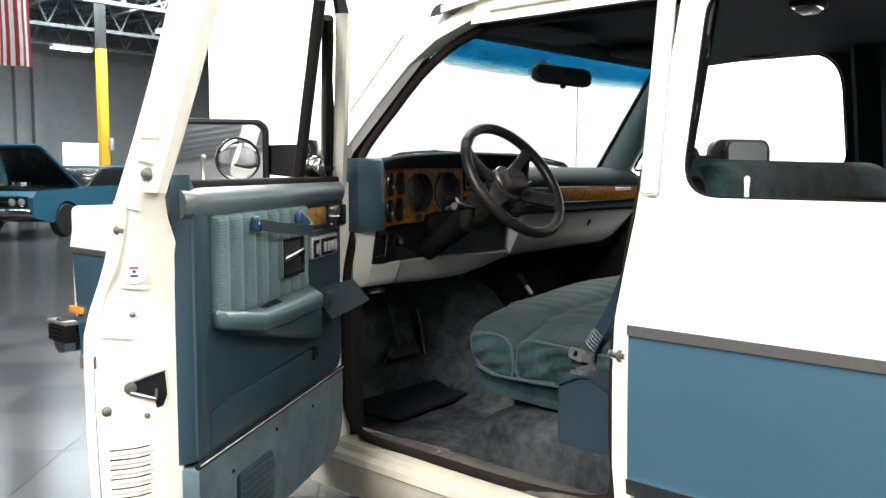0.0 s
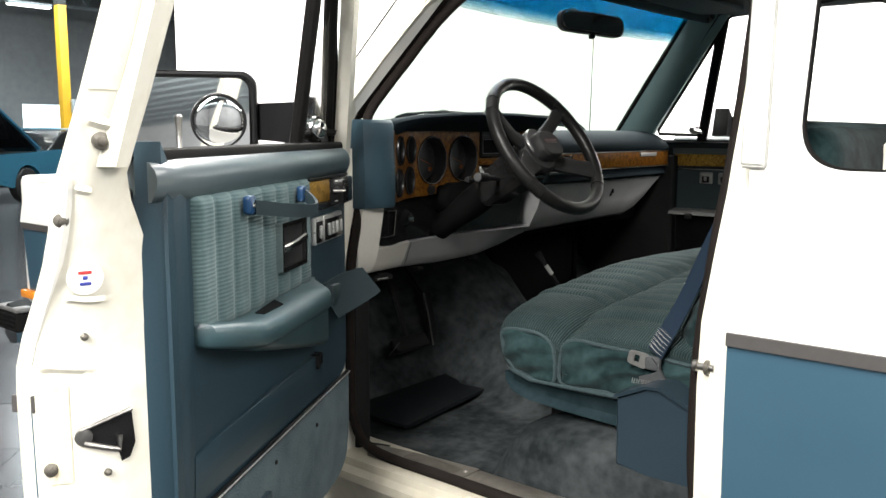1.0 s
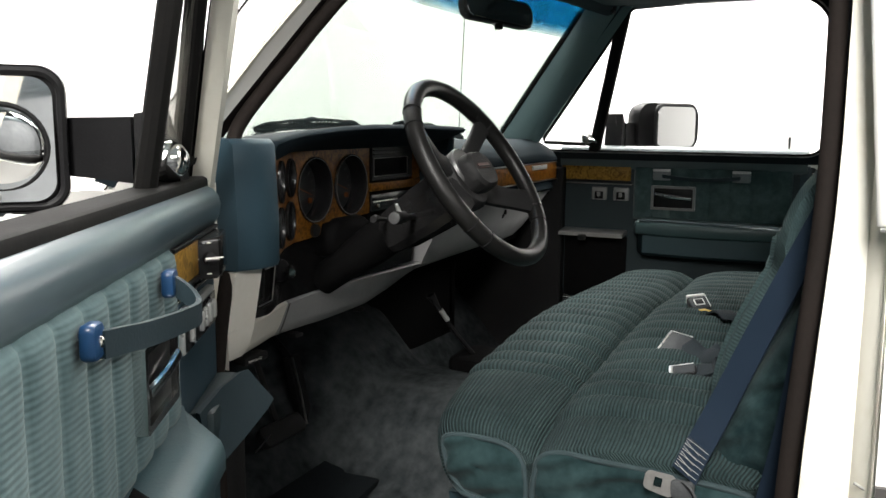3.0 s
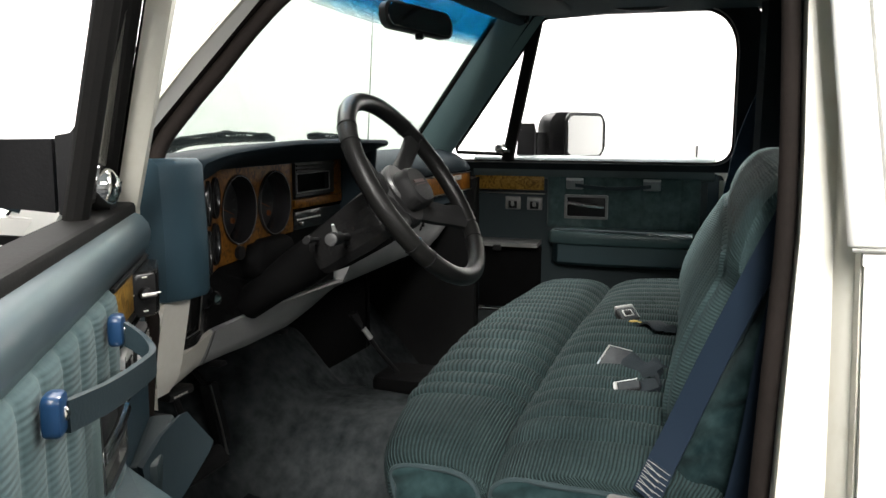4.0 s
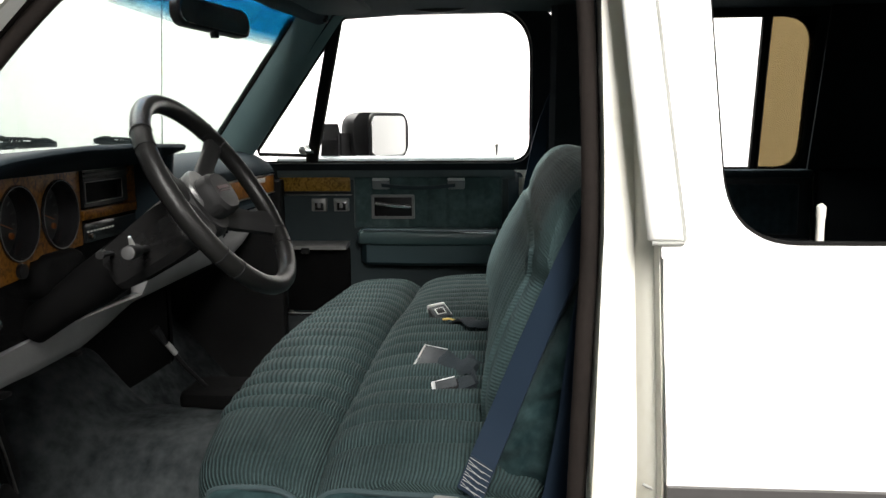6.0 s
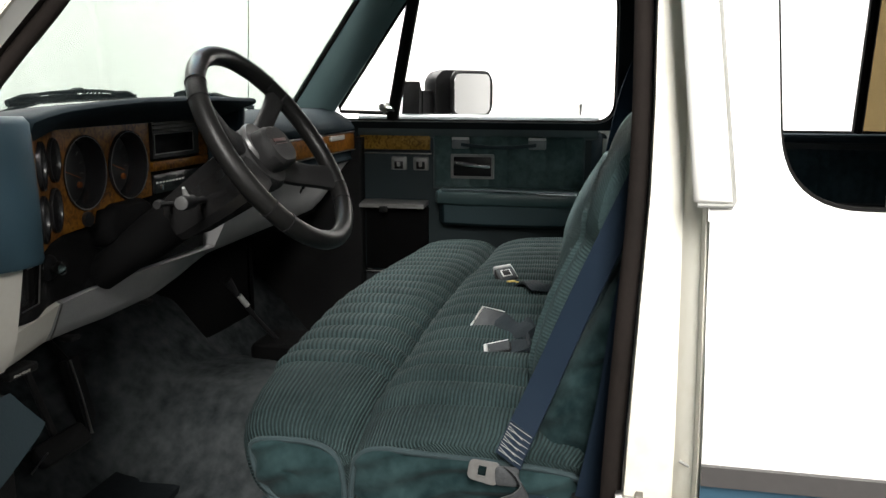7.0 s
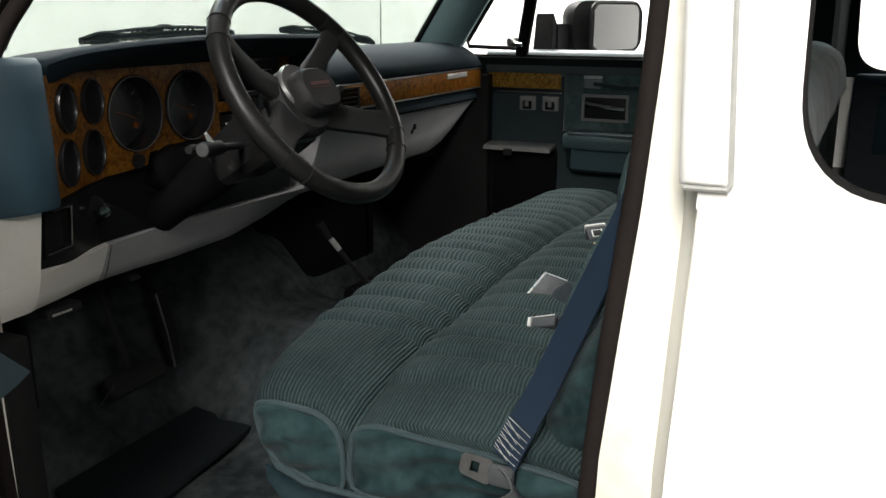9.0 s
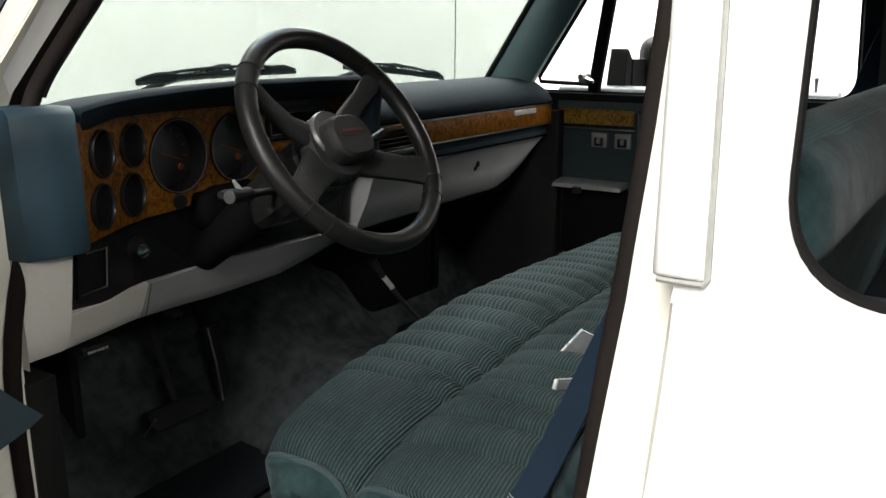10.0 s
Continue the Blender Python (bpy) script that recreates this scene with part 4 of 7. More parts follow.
# outer skin ahead of the opening above the belt, joining pillar and roof: header rail over the door
for s in (-1, 1):
    if s < 0:
        run = ((1.030, 1.30), (1.034, 1.37), (1.018, 1.420), (0.934, 1.530), (0.838, 1.642), (0.752, 1.706), (0.64, 1.748), (0.5, 1.762), (0.2, 1.768), (0.05, 1.768))
    else:
        run = ((0.90, 1.592), (0.82, 1.696), (0.76, 1.766), (0.70, 1.784), (0.5, 1.784), (0.2, 1.784), (0.05, 1.784))
    rail = M()
    rings = []
    for y, z in run:
        k = 1.0 if s > 0 else min(1, max(0, (z - 1.64) / 0.10))
        rings.append([(s * (SX(z) - 0.004), y, z), (s * (SX(z) - 0.02), y + 0.02, z + 0.018 + 0.027 * k), (s * (SX(z) - 0.050 - 0.020 * k), y + 0.030 - 0.010 * k, z + 0.022 + 0.018 * k), (s * (SX(z) - 0.054 - 0.031 * k), y + 0.012 - 0.017 * k, z + 0.008 - 0.006 * k)])
    rail.loft(rings)
    part("door_header", rail, JAMB if s < 0 else DARKTRIM, suv)
    part("rail_cover", M().loft([[(s * 0.705, y, 1.728 if s < 0 else 1.782), (s * 0.725, y, 1.730 if s < 0 else 1.784), (s * 0.720, y, 1.795 if s < 0 else 1.80), (s * 0.68, y, 1.80)] for y in (0.70, 0.3, -1.0, -3.0)]), DARKTRIM, suv, "dark headliner edge")

# floor pan, carpet, sill plates
part("floor_pan", M().box(-0.9, 0.9, -3.05, 1.25, 0.44, 0.50), BLACK, suv)
def carpet():
    m = M()
    ys = np.linspace(1.55, 0.0, 40)
    xs = np.linspace(-0.875, 0.875, 61)
    rows = []
    for y in ys:
        row = []
        for x in xs:
            z = 0.535 + 0.02 * max(0, (abs(x) - 0.78) / 0.1)
            z += 0.20 * math.exp(-(x / 0.24) ** 4) * (0.75 + 0.25 * (y > 0.8))
            if y > 1.16:
                z += (y - 1.16) * 1.1 if y < 1.5 else 0.374 + (y - 1.5) * 3
            if y < 0.52:
                z += 0.075 * min(1, (0.52 - y) / 0.12) * min(1, max(0, (0.83 - abs(x)) / 0.06))
            z += 0.006 * noise.noise((x * 7, y * 7, 0.3)) + 0.003 * noise.noise((x * 25, y * 25, 1.3))
            row.append((x, y, z))
        rows.append(row + [(x, y, 0.49) for x in xs[::-1]])
    return m.loft(rows)


part("carpet", carpet(), CARPET, suv, "dark teal cut-pile carpet", smooth=60)
part("firewall", M().box(-0.9, 0.9, 1.50, 1.56, 0.5, 1.25), DARKTRIM, suv)
for s in (-1, 1):
    part("kick_panel", M().prism([(0.984, 0.55), (1.5, 0.55), (1.5, 1.26), (1.12, 1.26), (1.12, 0.975), (0.984, 0.975)] if s < 0 else [(0.984, 0.55), (1.5, 0.55), (1.5, 1.26), (0.984, 1.26)], "x", s * 0.855, s * 0.902, 0.006), MATTBLACK, suv)
sp = part("sill_plate", M().loft([[(-0.928, y, 0.572), (-0.922, y, 0.579), (xi - 0.006, y, 0.579), (xi, y, 0.572), (xi, y, 0.560), (-0.928, y, 0.560)] for y, xi in ((0.925, -0.893), (0.905, -0.882), (0.78, -0.860), (0.635, -0.846))]), ALU, suv, "ribbed aluminium sill plate")
for k in range(26):
    part("rib", M().box(-0.912, -0.876, 0.665 + 0.006 * k, 0.668 + 0.006 * k, 0.578, 0.5815, 0.0008), ALU, sp)
part("end_screw", M().lathe([(0.005, 0), (0.004, 0.002), (0.001, 0.003)], (-0.885, 0.65, 0.579), (0, 0, 1), 10), STEEL, sp)
part("sill_trim", M().loft([[(-0.93, y, 0.570), (-0.918, y, 0.578), (-0.868, y, 0.580), (-0.852, y, 0.576), (-0.845, y, 0.566), (-0.845, y, 0.55), (-0.93, y, 0.55)] for y in (0.632, 0.3, 0.115)]), ALU, suv, "worn bright sill trim")

# wheels
def wheel(x, y, s):
    ty = part("wheel", M().lathe([(0.21, -0.12), (0.34, -0.125), (0.375, -0.09), (0.38, 0), (0.375, 0.09), (0.34, 0.125), (0.21, 0.12)], (x, y, 0.38), (s, 0, 0), 36), TYRE, suv)
    part("rim", M().lathe([(0.205, -0.1), (0.21, 0.11), (0.195, 0.115), (0.17, 0.05), (0.08, 0.06), (0.07, 0.11), (0.01, 0.115)], (x, y, 0.38), (s, 0, 0), 28), STEEL, ty)


for s in (-1, 1):
    wheel(s * 0.84, 1.93, s)
    wheel(s * 0.84, -1.36, s)


# ---- front doors ----
def pleated(y0, y1, z0, z1, x, s, pitch, puff, ny=96, nz=24, corner=0.03):
    """A cloth panel on a door, puffed between upright seams."""
    rows, uv = [], []
    for j in range(nz + 1):
        z = z0 + (z1 - z0) * j / nz
        row = []
        for i in range(ny + 1):
            y = y0 + (y1 - y0) * i / ny
            f = ((y - y0) / pitch) % 1.0
            p = puff * (1 - abs(2 * f - 1) ** 3)
            e = min(1, min(y - y0, y1 - y) / 0.012, min(z - z0, z1 - z) / 0.012)
            d = p * max(0, e) ** 0.5 + 0.008 * max(0, e) ** 0.5 + 0.0012 * noise.noise((y * 40, z * 25, 2))
            row.append((s * (x - d), y, z))
        rows.append(row + [(s * (x + 0.004), y1, z), (s * (x + 0.004), y0, z)])
    return M().loft(rows)


def front_door(s, driver):
    name = "driver_door" if driver else "passenger_door"
    lab = "open white and blue driver door with light teal corduroy trim" if driver else "closed passenger door with burl strip and teal cloth trim darkened for shade"
    door = thing(name, lab, "car door", (s * 1.0, 0.9, 0.5) if not driver else (-1.03, 1.043, 0.5))
    TURNED[0] = DOOR if driver else None
    Y0, Y1 = (0.042 if driver else 0.058), 1.035
    OUT = 0.056 if driver else 0.0
    sk = part("outer_skin", side_strip(Y0, Y1, 0.57, STRIPE0, s, 10, 0.02, OUT), BLUE, door, "blue lower outer skin")
    part("upper_skin", side_strip(Y0, Y1, STRIPE1, 1.295, s, 8, 0.02, OUT), WHITE, sk, "white upper outer skin")
    part("moulding", side_strip(Y0, Y1, STRIPE0 - 0.001, STRIPE1 + 0.001, s, 2, 0.03, 0.007 + OUT), GREYLINE, sk)

    # rear edge of the door, white, stepped inwards
    def edge(z, x):
        k = min(1, max(0, (z - 1.25) / 0.2))
        x, xi = reach(z)
        out = [(x - (x - xi) * f, y) for f, y in zip(EDF, slim(z))] + [(xi + 0.006, slim(z)[-1] + 0.010), (x - 0.012, Y0 + 0.05)]
        return [(s * a, b, z) for a, b in out]

    def reach(z):
        """How far out and in the door's edge reaches at a height."""
        k = min(1, max(0, (z - 1.25) / 0.2))
        x = SX(z) + OUT - 0.012 * k * (OUT > 0)
        return x, min(0.930, x - 0.052) if driver else min(0.918, x - 0.04)
    def slim(z):
        """The edge's steps; beside the window the frame is thinner."""
        k = 1 - 0.44 * min(1, max(0, (z - 1.20) / 0.10)) * driver
        return [Y0 + (v - Y0) * k for v in EDY]
    EDF = [0.0, 0.05, 0.13, 0.25, 0.30, 0.45, 0.62, 0.82, 1.0]
    EDY = [Y0 + v for v in (0.0, -0.004, -0.002, 0.006, 0.013, 0.022, 0.036, 0.070, 0.122)]
    zs = [z for z in (0.57, 0.62, 0.7, 0.8, 0.9, 1.0, 1.03, 1.06, 1.1, 1.15, 1.2, 1.235, 1.25, 1.265, 1.285, 1.30, 1.4, 1.5, 1.6, 1.68, 1.74, 1.775) if driver or z < 1.27]
    ed = part("door_edge", M().loft([edge(z, SX(z)) for z in zs]), JAMB, door, "aged white door edge")
    if driver:
        def on_edge(f, z, out=0.0015):
            """A spot on the stepped edge, f: its share of the way in from the outer skin, with the way that it faces."""
            x, xi = reach(z)
            dx = (x - xi) * f
            xs, ys = [v * (x - xi) for v in EDF], slim(z)
            y = interp(dx, xs, ys)
            g = (interp(dx + 0.004, xs, ys) - interp(dx - 0.004, xs, ys)) / 0.008
            n = Vector((g, -1, 0)).normalized()
            n = Vector((n.x if n.x > 0 else -n.x * 0, n.y, 0)).normalized()
            return Vector((-x + dx, y, z)) + n * out, n
        # no hole is cut: a flat black patch gives the latch opening's shade
        lt = part("latch_patch", M().sheet([(0.525, 0.963), (0.545, 0.974), (0.70, 0.981), (0.875, 0.989), (0.89, 0.940), (0.86, 0.922), (0.82, 0.920), (0.80, 0.936), (0.57, 0.954)], [], lambda u, v: tuple(on_edge(u, v, 0.002)[0]), lambda u, v: tuple(on_edge(u, v, -0.003)[0])), BLACK, ed, "flat dark patch for the shaded latch opening")
        part("latch_lip", M().tube([on_edge(u, v, 0.003)[0] for u, v in ((0.545, 0.973), (0.70, 0.980), (0.875, 0.987))], 0.003, 6), STEEL, lt)
        part("latch_claw", M().tube([on_edge(u, v, 0.004)[0] for u, v in ((0.57, 0.956), (0.70, 0.946), (0.80, 0.938), (0.805, 0.956))], 0.004, 8), STEEL, lt)
        p, n = on_edge(0.575, 0.964, 0.001)
        part("latch_spool", M().lathe([(0.011, -0.002), (0.011, 0.003), (0.006, 0.004)], p, n, 16), STEEL, lt)
        for dx, z, r in ((0.625, 1.340, 0.011), (0.225, 1.245, 0.009), (0.60, 1.095, 0.005), (0.725, 0.910, 0.005), (0.285, 0.926, 0.009)):
            p, n = on_edge(dx, z, 0)
            part("screw", M().lathe([(r, -0.001), (r, 0.003), (r * 0.55, 0.005), (r * 0.5, 0.008), (r * 0.1, 0.009)], p, n, 12), ALU, ed)
        for z0, z1, a, b, rm in ((0.906, 1.033, 0.28, 0.475, RUSTY), (1.40, 1.53, 0.17, 0.66, PALETAPE)):
            mm = M()
            mm.loft([[on_edge(a + (b - a) * k / 4, z, 0.0018)[0] for k in range(5)] + [on_edge(a + (b - a) * k / 4, z, -0.002)[0] for k in (4, 3, 2, 1, 0)] for z in np.linspace(z0, z1, 8)])
            part("old_tape", mm, rm, ed, "yellowed old tape")
        # round sticker with unreadable print
        p, n = on_edge(0.55, 1.172, 0.0015)
        stk = part("sticker", M().lathe([(0.022, -0.001), (0.022, 0.0006), (0.01, 0.0007)], p, n, 20), WHITE, ed, "round white service sticker")
        side = Vector((-n.y, n.x, 0))
        q = Matrix.Translation(p + n * 0.0012) @ Matrix((( *side, 0), (0, 0, 1, 0), (*n, 0), (0, 0, 0, 1))).transposed()
        part("print_bar", M().box(-0.008, 0.008, 0.004, 0.008, 0, 0.0005, 0.0002, q), mat("red_print", (0.45, 0.03, 0.03)), stk)
        part("print_bar", M().box(-0.003, 0.003, -0.003, 0.002, 0, 0.0005, 0.0002, q).box(-0.007, 0.007, -0.010, -0.006, 0, 0.0005, 0.0002, q), mat("blue_print", (0.03, 0.04, 0.25)), stk)
        for k in range(6):
            z = 0.847 - 0.0175 * k
            mm = M()
            mm.loft([[on_edge(dx, z + dz, 0.0035)[0] for dz in (0, 0.006)] + [on_edge(dx, z + dz, -0.004)[0] for dz in (0.006, 0)] for dx in (0.28, 0.40, 0.52, 0.64, 0.75)])
            part("pressed_louvre", mm, JAMB, ed)
            # dark strip drawn as the shadow at each louvre's upper edge
            slot = M().loft([[on_edge(dx, z + dz, 0.0012)[0] for dz in (0.0055, 0.0085)] + [on_edge(dx, z + dz, -0.004)[0] for dz in (0.0085, 0.0055)] for dx in (0.29, 0.40, 0.52, 0.64, 0.74)])
            part("louvre_shade", slot, SEAL, ed, "dark strip for the shadow over a pressed louvre")
        for z, dz, f0, f1 in ((1.361, 0.010, 0.25, 0.80), (1.280, 0.008, 0.32, 0.70), (1.143, 0.007, 0.32, 0.80), (1.055, 0.011, 0.17, 0.73)):
            mm = M()
            mm.loft([[on_edge(dx, z - 0.02 * (dx - 0.5) + a, b * min(1, (dx - f0) / 0.12, (f1 - dx) / 0.12) - 0.001)[0] for a, b in ((-dz, -0.002), (0, 0.006), (dz * 1.4, -0.002))] + [on_edge(dx, z, -0.006)[0]] for dx in np.linspace(f0, f1, 9)])
            part("pressed_ridge", mm, JAMB, ed)

    # window frame
    glass = rpoly([(1.108, 1.316), (0.735, 1.786), (0.153, 1.786), (0.153, 1.316)], [0.04, 0.08, 0.14, 0.07], 12)
    outer = rpoly([(1.125, 1.29), (1.145, 1.306), (0.785, 1.768), (0.72, 1.806), (0.14, 1.806), (0.085, 1.76), (0.085, 1.29)], [0.004, 0.02, 0.06, 0.06, 0.05, 0.04, 0.004], 5)
    if driver:
        rear = rpoly([(0.066, 1.308), (0.097, 1.308), (0.097, 1.785), (0.066, 1.785)], 0.003, 2)
        fr = part("window_frame", M().sheet(rear, [], side_map(s, 0.006 - OUT * 0.75), side_map(s, 0.036 - OUT * 0.5)), JAMB, door, "aged white window frame")
        channel = [(0.115, 1.308), (1.050, 1.308), (1.100, 1.325), (0.830, 1.725), (0.71, 1.785), (0.115, 1.785), (0.115, 1.752), (0.70, 1.752), (0.79, 1.69), (1.060, 1.320), (0.115, 1.320)]
        part("run_channel", M().sheet(channel, [], side_map(s, 0.006 - OUT * 0.75), side_map(s, 0.002 - OUT * 0.5)), RUBBER, fr, "black glass channel")
    else:
        fr = part("window_frame", M().sheet(outer, [glass], side_map(s, 0.029), side_map(s, 0.036)), DARKTRIM, door, "dark window frame")
    cx, cz = 0.58, 1.53
    inner = [(cx + (u - cx) * 0.987, cz + (v - cz) * 0.976) for u, v in glass]
    if not driver:
        part("run_channel", M().sheet(glass, [inner], side_map(s, 0.031), side_map(s, 0.040)), RUBBER, fr, "black glass channel")
        part("window_bead", M().tube([(SX(v) - 0.0405, cx + (u - cx) * 1.006, cz + (v - cz) * 1.01) for u, v in glass], 0.0022, 6, closed=True), STEEL, fr, "thin bright bead round the opening")
    def vo(z):
        """The driver's vent window stands out further and leans in less."""
        return 0.060 + 0.075 * (z - 1.33) if driver else 0.0
    bar = [(s * (SX(z) - 0.03 + vo(z)), (0.790 if driver else 0.880) - (0.24 if driver else 0.28) * (z - 1.33), z) for z in (1.32, 1.45, 1.6, 1.745 if driver else 1.785)]
    vd = part("vent_divider", M().tube(bar, 0.021, 10, ry=0.014, up=(1, 0, 0)), RUBBER, fr, "black vent window divider")
    part("vent_frame", M().tube([(s * (SX(z) - 0.028 + vo(z)), y, z) for y, z in (((0.815, 1.345), (1.03, 1.350), (1.022, 1.385), (0.785, 1.69), (0.775, 1.68)) if driver else ((0.87, 1.340), (1.06, 1.345), (1.062, 1.360), (0.800, 1.690), (0.785, 1.695)))], 0.008 if driver else 0.006, 8), RUBBER, vd)
    vp = part("vent_pane", M().sheet([(0.83, 1.34), (1.045, 1.345), (0.79, 1.69)] if driver else [(0.87, 1.34), (1.065, 1.345), (0.785, 1.70)], [], side_map(s, 0.026 - vo(1.45)), side_map(s, 0.030 - vo(1.45))), CLEAR, vd, "clear triangular vent pane")
    vp.visible_shadow = False
    xl = SX(1.35) - 0.05 + (0.085 if driver else 0)
    cl = part("vent_catch", M().lathe([((0.022 if driver else 0.013), -0.016), ((0.027 if driver else 0.018), 0), ((0.027 if driver else 0.018), 0.014), ((0.019 if driver else 0.012), 0.026), (0.008, 0.032)], (s * xl, 0.878 if driver else 0.90, 1.356 if driver else 1.362), (-s, 0, 0.1), 16), CHROME if driver else SILVER, vd, "chrome vent window catch")
    part("catch_lever", M().tube([(s * (xl - 0.012), 0.90, 1.365), (s * (xl - 0.022), 0.885, 1.355), (s * (xl - 0.024), 0.862, 1.352)], [0.007, 0.008, 0.006], 8), CHROME, cl)
    if driver:
        # front leg of the frame beside the hinge pillar
        leg = M().loft([[(-(SX(z) + 0.030), 1.044 - 0.8 * (z - 1.38), z), (-(SX(z) + 0.030), 1.008 - 0.8 * (z - 1.38), z), (-(SX(z) + 0.001), 1.008 - 0.8 * (z - 1.38), z), (-(SX(z) + 0.001), 1.044 - 0.8 * (z - 1.38), z)] for z in (1.30, 1.34, 1.45, 1.6, 1.72)])
        part("front_leg", leg, JAMB, fr, "aged white window frame")
        part("leg_rubber", M().tube([(-(SX(z) + 0.046), 0.996 - 0.8 * (z - 1.38), z) for z in (1.315, 1.45, 1.6, 1.71)], 0.0145, 8), RUBBER, fr)
    if not driver:
        wp = part("window_pane", M().sheet([(0.86, 1.32), (0.755, 1.775), (0.20, 1.775), (0.16, 1.72), (0.16, 1.32)], [], side_map(s, 0.030), side_map(s, 0.034)), CLEAR, door, "clear window pane")
        wp.visible_shadow = False

    # inner trim: base panel, sill pad, cloth, burl strip, armrest
    XI = 0.905
    base = rpoly([(0.995, 0.80), (0.995, 1.285), (0.175, 1.285), (0.175, 0.80)], [0.05, 0.01, 0.03, 0.01], 4)
    pn = part("trim_panel", M().sheet(base, [], lambda u, v: (s * XI, u, v), lambda u, v: (s * (XI + (0.05 if driver else 0.008)), u, v)), VINYL if driver else FARVINYL, door, "blue vinyl trim panel" if driver else "teal vinyl trim panel darkened for shade")
    part("side_fold", M().loft([[(s * (XI + 0.032), 0.152, z), (s * (XI + 0.020), 0.158, z), (s * (XI + 0.006), 0.175, z), (s * (XI - 0.004 + 0.026 * k), 0.205 - 0.03 * k, z), (s * (XI - 0.002 + 0.03 * k), 0.225 - 0.045 * k, z), (s * (XI + 0.03), 0.228 - 0.045 * k, z)] for z, k in ((0.80, 0), (1.0, 0), (1.2, 0), (1.275, 0), (1.30, 0.3), (1.338 if driver else 1.315, 1.0 if driver else 0.3))]), VINYL, pn)
    UP = 0.0 if driver else 0.021
    ends = ((0.160, 0.016), (0.172, 0.010), (0.190, 0.004), (0.225, 0.0)) if driver else ((0.205, 0.0), (0.235, 0.0))
    sill = M().loft([[(s * (XI + 0.055), y, 1.295 + UP), (s * (XI + 0.055), y, 1.310 + UP), (s * (XI + 0.03), y, 1.316 + UP), (s * (XI + 0.012 + d), y, 1.316 + UP), (s * (XI - 0.001 + d), y, 1.310 + UP), (s * (XI - 0.009 + d), y, 1.300 + UP), (s * (XI - 0.012 + d), y, 1.288), (s * (XI - 0.010 + d), y, 1.274), (s * (XI - 0.002 + d), y, 1.258), (s * (XI + 0.03), y, 1.256)] for y, d in ends + ((0.5, 0.0), (0.8, 0.0), (0.99, 0.0), (1.005, 0.0))])
    part("sill_pad", sill, SILLPAD if driver else FARSILL, door, "worn shiny blue sill pad", smooth=60)
    part("belt_weatherstrip", M().box(s * (XI + (0.008 if driver else 0.012)), s * (XI + (0.060 if driver else 0.030)), 0.175 if driver else 0.20, 1.02, 1.300, 1.328 if driver else 1.311, 0.006), RUBBER, door)
    part("lock_pin", M().lathe([(0.006, 0), (0.0055, 0.012), (0.0035, 0.016), (0.0045, 0.045), (0.006, 0.058), (0.003, 0.062)], (s * (XI + 0.025), 0.265, 1.314), (0, 0, 1), 12), STEEL, door)
    c0, c1, cz0, cz1 = (0.240, 0.734, 1.05, 1.262) if driver else (0.245, 0.746, 1.090, 1.272)
    cloth = part("cloth_insert", pleated(c0, c1, cz0, cz1, XI, s, 0.0618 if driver else 0.0626, 0.0055 if driver else 0.006), DOORCORD if driver else DARKCORD, door, "light teal corduroy insert" if driver else "teal velour insert darkened for shade", uv=lambda c: (c.y, c.z), smooth=70)
    # burl strip and its bright edges
    BZ = 0.0 if driver else 0.013
    w0, w1 = (0.740, 0.872) if driver else (0.757, 1.0)
    ws_ = part("burl_strip", M().box(s * (XI - 0.006), s * (XI + 0.01), w0, w1, 1.206 + BZ, 1.252 + BZ * 1.2, 0.002), GOLDBURL, door, "golden burl wood strip")
    for z in (1.202 + BZ, 1.256 + BZ * 1.2):
        part("strip_edge", M().box(s * (XI - 0.008), s * (XI + 0.01), w0 - 0.004, 1.0, z - 0.0025, z + 0.0025, 0.001), BLACK, ws_)
    part("strip_line", M().box(s * (XI - 0.010), s * (XI + 0.01), w0 - 0.004, 1.0, 1.192 + BZ, 1.195 + BZ, 0.001), CHROME if driver else STEEL, ws_)
    if driver:
        mc = part("mirror_control", M().prism([(s * (XI + 0.01), 0.868), (s * (XI - 0.006), 0.868), (s * (XI - 0.030), 0.884), (s * (XI - 0.032), 0.900), (s * (XI - 0.022), 0.985), (s * (XI + 0.01), 0.99)], "z", 1.197, 1.253, 0.004), GLOSSBLACK, door, "black mirror adjuster with white marks")
        fo, fn = Vector((s * (XI - 0.0185), 0.8755, 1.226)), Vector((-s * 0.55, -0.83, 0)).normalized()
        fu = Vector((0, 0, 1)).cross(fn)
        part("knob", M().lathe([(0.009, 0), (0.008, 0.007), (0.004, 0.009)], fo, fn, 16), BLACK, mc)
        part("knob_lever", M().tube([fo + fn * 0.009 - fu * 0.009, fo + fn * 0.010 + fu * 0.010], 0.0028, 8), STEEL, mc, "worn metal lever")
        for du, dv in ((0, 0.021), (0, -0.021), (0.017, 0), (-0.017, 0)):
            part("mark", M().tube([fo + fn * 0.0006 + fu * (du - 0.003) + Vector((0, 0, dv)), fo + fn * 0.0006 + fu * (du + 0.003) + Vector((0, 0, dv))], 0.001, 5), IVORY, mc)
        sets = ((0.764, 0.802, 1), (0.820, 0.938, 4))
    else:
        sets = ((0.762, 0.814, 1), (0.838, 0.890, 1))
    SZ = 0.0 if driver else 0.023
